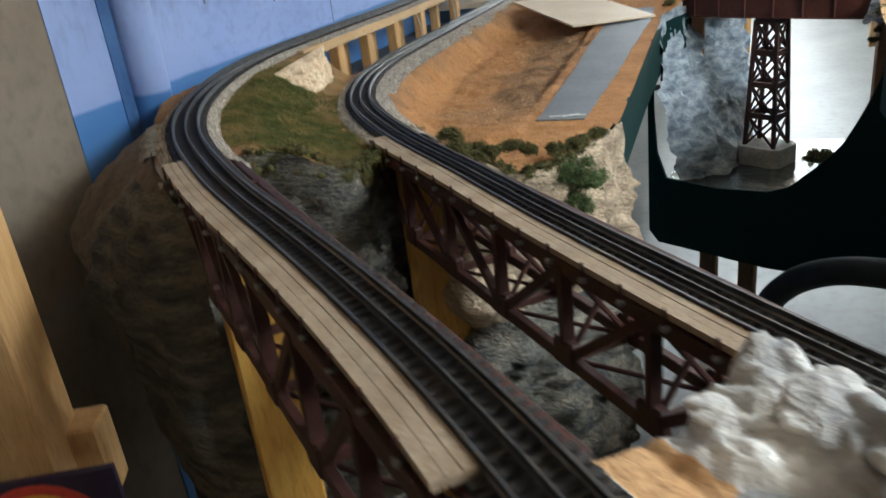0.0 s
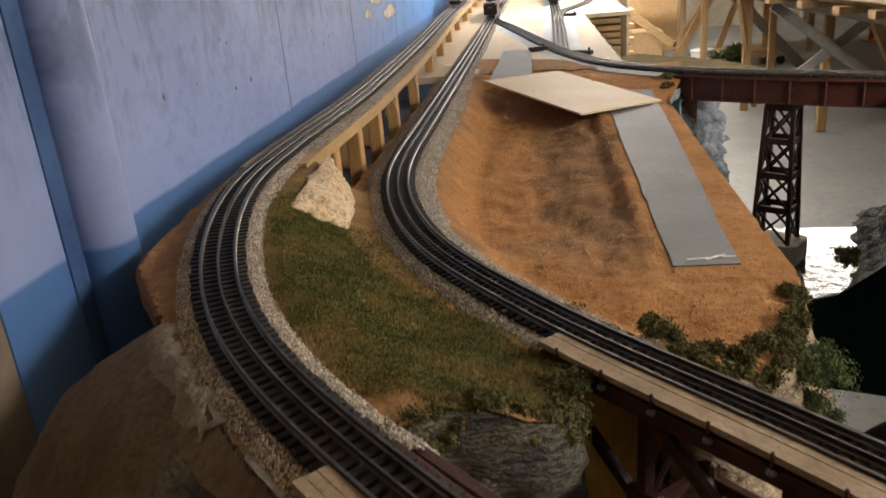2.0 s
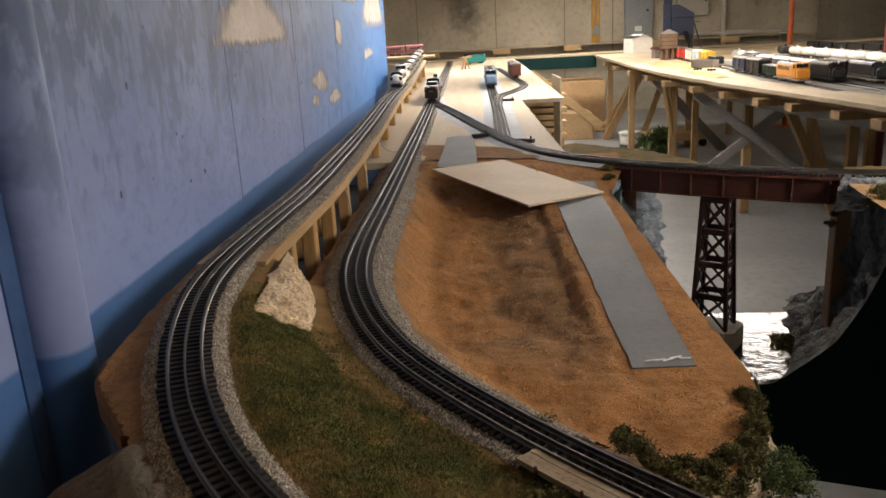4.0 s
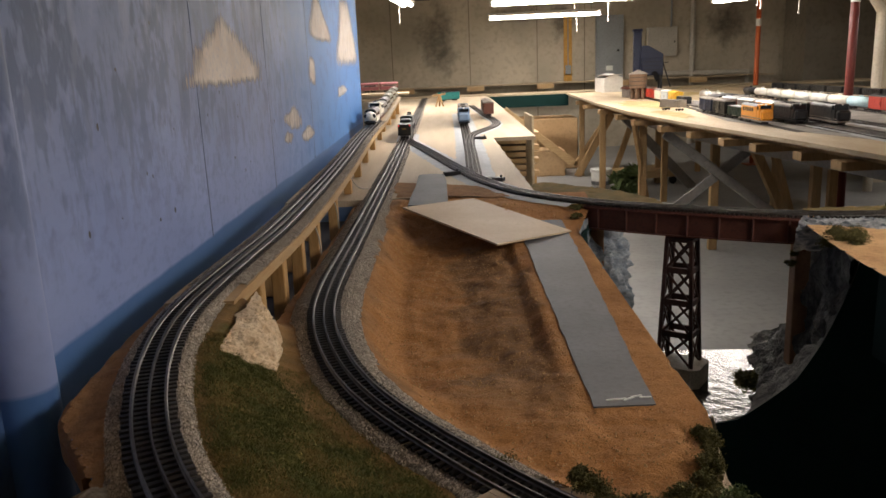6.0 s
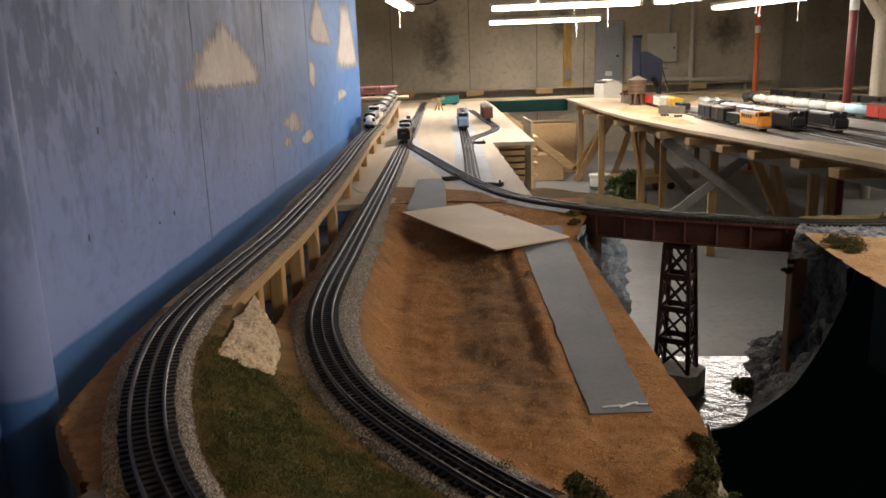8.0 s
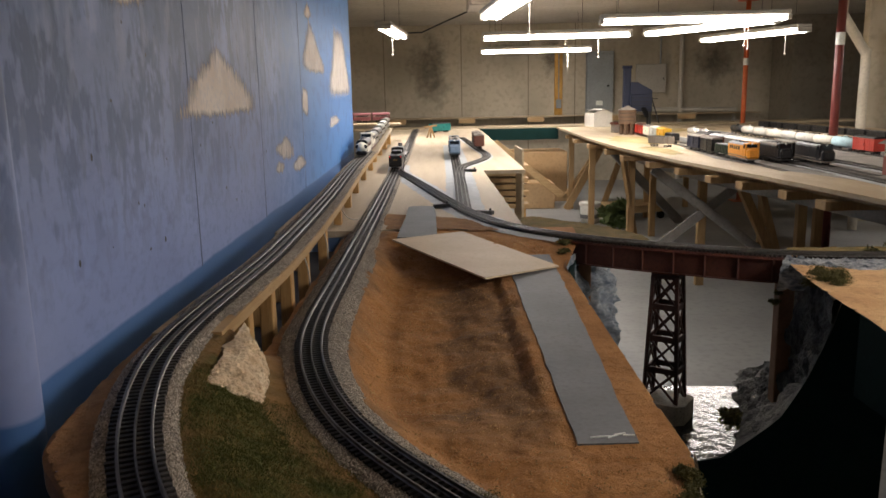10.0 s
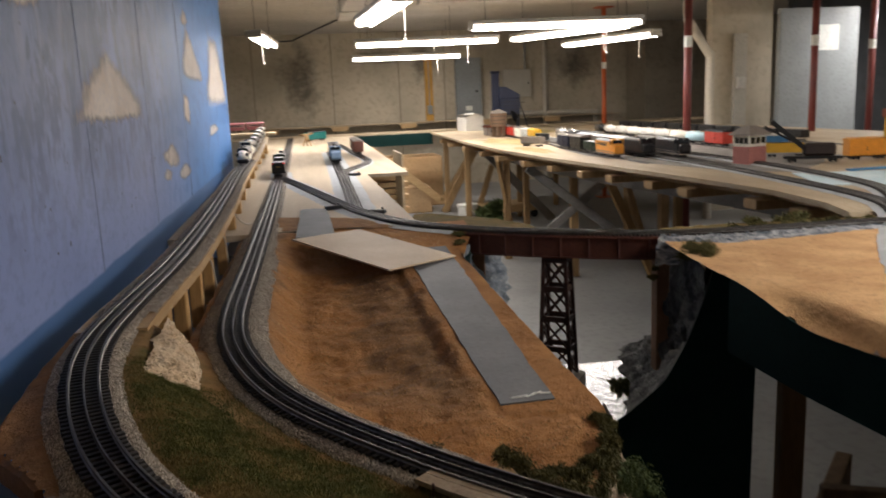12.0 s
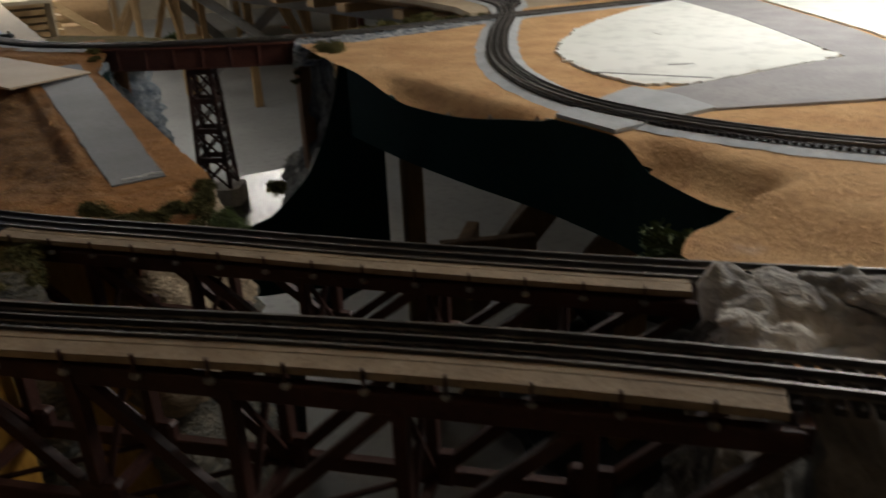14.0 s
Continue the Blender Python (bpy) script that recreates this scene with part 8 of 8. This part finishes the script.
for a_, b_, lab in (((2.02, 7.7), (1.86, 5.3), "yard track under the red boxcars"), ((1.84, 5.4), (1.78, 3.7), "yard track under the yellow diesel"), ((1.99, 6.2), (1.925, 3.5), "yard track under the black switcher"), ((2.20, 6.0), (2.06, 3.4), "yard track beside the long diesel"), ((2.82, 7.3), (2.60, 3.9), "yard track under the tank cars"), ((3.39, 8.0), (3.24, 3.6), "yard track under the black hoppers")):
    lay_track(lab, smooth_line([(*a_, 0.936), ((a_[0] + b_[0]) / 2, (a_[1] + b_[1]) / 2, 0.936), (*b_, 0.936)], 0.1))

# ---------- town on the right module ----------
hs = thing("model_house", "white two-storey model house with a red pitched roof", "model building", (2.165, 1.93, 0.936), -34)
part("ground_plate", bx(-0.13, 0.16, -0.13, 0.13, 0, 0.006), GREYP, hs)
part("wall", bx(-0.10, 0.14, -0.085, 0.085, 0.006, 0.115, 0.002), WALLWHITE, hs)
upright(bm := bmesh.new(), [(-0.085, 0.115), (0.085, 0.115), (0, 0.165)], Matrix.Translation((-0.0995, 0, 0)) @ Matrix.Rotation(math.pi / 2, 4, "Z"), -0.239)
part("gable", bm, WALLWHITE, hs)
for s in (-1, 1):
    bm = bmesh.new()
    q = [(-0.12, s * 0.105, 0.108), (0.16, s * 0.105, 0.108), (0.16, 0, 0.175), (-0.12, 0, 0.175)]
    t0 = [bm.verts.new(c) for c in q]
    t1 = [bm.verts.new((c[0], c[1], c[2] - 0.006)) for c in q]
    bm.faces.new(t0)
    bm.faces.new(list(reversed(t1)))
    for i in range(4):
        bm.faces.new((t0[i], t1[i], t1[(i + 1) % 4], t0[(i + 1) % 4]))
    bmesh.ops.recalc_face_normals(bm, faces=bm.faces)
    part("roof", bm, REDROOF, hs)
for z in (0.03, 0.08):
    for x in (-0.07, -0.01, 0.05, 0.11):
        part("window", bx(x - 0.012, x + 0.012, -0.0868, -0.0848, z, z + 0.024), GLASSY, hs)
    for y in (-0.05, 0.0, 0.05):
        part("window", bx(-0.1018, -0.0998, y - 0.011, y + 0.011, z, z + 0.024), GLASSY, hs)
flat_patch("plaster_ground", ragged([(1.175, 0.945), (1.21, 1.02), (1.27, 1.11), (1.345, 1.19), (1.48, 1.30), (1.66, 1.41), (1.88, 1.51), (2.187, 1.60), (1.95, 1.15), (1.615, 0.633), (1.40, 0.64), (1.20, 0.648), (1.13, 0.715), (1.145, 0.82)], 0.010), lambda x, y: 0.9372, PAPER, "white painted plaster ground of the town block", "ground patch", 0.006)
flat_patch("road", [(2.187, 1.60), (2.45, 1.58), (1.94, 0.80), (1.62, 0.40), (1.35, 0.36), (1.08, 0.50), (1.10, 0.655), (1.20, 0.644), (1.40, 0.636), (1.618, 0.628), (1.955, 1.148)], lambda x, y: 0.9366, mat("grey_street", (0.30, 0.29, 0.29), (0.37, 0.36, 0.355), 12, 0.75, 0, 0.1, 10, (0.24, 0.23, 0.23), 0.002), "grey street strip of the town", "road", 0.01)
flat_patch("plaster_ground", [(1.37, 0.34), (1.63, 0.39), (1.95, 0.78), (2.47, 1.57), (3.3, 1.5), (3.3, -0.5), (1.7, -0.5)], lambda x, y: 0.937, PAPER, "white painted plaster ground of the next block", "ground patch", 0.006)
flat_patch("road", [(0.872, 0.632), (0.97, 0.66), (1.105, 0.70), (1.11, 0.60), (1.085, 0.50), (0.96, 0.50), (0.872, 0.50)], lambda x, y: 0.9385, PALEGREY, "pale grey level crossing over the loop", "road", 0.006)
for a, b in (((1.135, 0.86), (1.26, 0.655)), ((1.30, 0.80), (1.345, 0.775))):
    solid("pencil_line", beam(bmesh.new(), (*a, 0.9374), (*b, 0.9374), 0.004, 0.0012), LINEMARK, "thin dark line drawn on the white ground", "line")
flat_patch("foam_board", [(1.9, 2.5), (2.05, 2.9), (2.6, 2.75), (3.4, 2.3), (3.4, 1.9), (2.5, 2.1)], lambda x, y: 0.9345, mat("pale_blue_board", (0.55, 0.70, 0.75), (0.66, 0.77, 0.80), 5, 0.7, 0, 0.05), "pale blue insulation board on the table", "board", 0.003)
solid("blue_strip", bx(2.3, 3.4, 2.86, 2.89, 0.9315, 0.94), BLUEP, "thin blue strip lying on the table", "strip")

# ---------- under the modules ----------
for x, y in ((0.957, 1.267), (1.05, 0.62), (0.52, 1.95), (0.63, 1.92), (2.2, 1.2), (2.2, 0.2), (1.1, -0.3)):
    timber_post(x, y, 0.0, 0.91 if x > 0.8 else 0.46, 0.048, 0.04, -15, SHADEWOOD, "pine leg under the module")
solid("diagonal_brace", beam(bmesh.new(), (1.06, 1.20, 0.0), (1.5, 0.75, 0.85), 0.04, 0.09, 0.003), SHADEWOOD, "diagonal pine brace under the module", "brace", group="table braces")
solid("diagonal_brace", beam(bmesh.new(), (1.05, 1.27, 0.22), (1.62, 1.10, 0.91), 0.04, 0.09, 0.003), SHADEWOOD, "second diagonal pine brace under the module", "brace", group="table braces")
solid("gusset_board", beam(bmesh.new(), (1.0, 1.22, 0.42), (1.22, 1.12, 0.42), 0.03, 0.14, 0.003), SHADEWOOD, "wide pine gusset board on the module leg", "board")
solid("cross_rail", beam(bmesh.new(), (1.0, 1.25, 0.30), (1.35, 1.6, 0.30), 0.04, 0.09, 0.003), SHADEWOOD, "pine cross rail under the module", "rail")


def hose(label, pts, r):
    c = bpy.data.curves.new("hose", "CURVE")
    c.dimensions, c.bevel_depth, c.bevel_resolution = "3D", r, 4
    s = c.splines.new("POLY")
    ln_ = smooth_line(pts, 0.02)
    s.points.add(len(ln_) - 1)
    for q, w in zip(s.points, ln_):
        q.co = (*w, 1)
    me_ob = new("hose", c)
    c.materials.append(RUBBER)
    return tagged(me_ob, label, "hose")


hose("thick black corrugated hose arching above the floor", [(0.60, 1.30, 0.02), (0.605, 1.27, 0.22), (0.64, 1.18, 0.42), (0.72, 1.06, 0.54), (0.85, 0.95, 0.58), (1.02, 0.88, 0.54), (1.2, 0.85, 0.35), (1.3, 0.9, 0.05)], 0.026)
hose("thick black hose lying along the floor", [(1.3, 0.9, 0.04), (1.6, 0.7, 0.035), (1.5, 0.3, 0.035), (1.0, 0.2, 0.035)], 0.026)
for c, r in (((1.25, 0.85, 0.16), 0.24), ((1.55, 1.1, 0.14), 0.22), ((1.15, 0.5, 0.13), 0.2)):
    b = bmesh.new()
    bmesh.ops.create_icosphere(b, subdivisions=4, radius=r, matrix=Matrix.Translation(c) @ Matrix.Diagonal((1.15, 1, 0.68, 1)))
    for q in b.verts:
        k = 1 + 0.16 * fbm(q.co.x, q.co.y, q.co.z, 8, 4) + 0.05 * abs(fbm(q.co.x, q.co.y, q.co.z, 30, 2))
        q.co = Vector(c) + (q.co - Vector(c)) * k
        q.co.z = max(0.002, q.co.z)
    solid("bin_bag", b, RUBBER, "black plastic bag slumped on the floor", "bag", smooth=True)
timber_post(-0.145, 0.192, 0.655, 0.75, 0.055, 0.05, 25, LUMBER, "rough timber block nailed to the pine post", "timber_block")
ds = thing("round_decal_panel", "dark panel with an orange and yellow ring decal", "panel", (-0.135, 0.105, 0.665), 25)
part("panel", bx(-0.086, 0.086, -0.004, 0.004, -0.09, 0.075), mat("violet_black", (0.02, 0.012, 0.03), (0.035, 0.02, 0.045), 10, 0.4), ds)
for r, mt, o in ((0.07, REDP, 0.0045), (0.058, UPYEL, 0.0055), (0.04, BLACK, 0.0065)):
    part("ring", rod(bmesh.new(), (0, -o, 0), (0, -0.003, 0), r, 28), mt, ds)
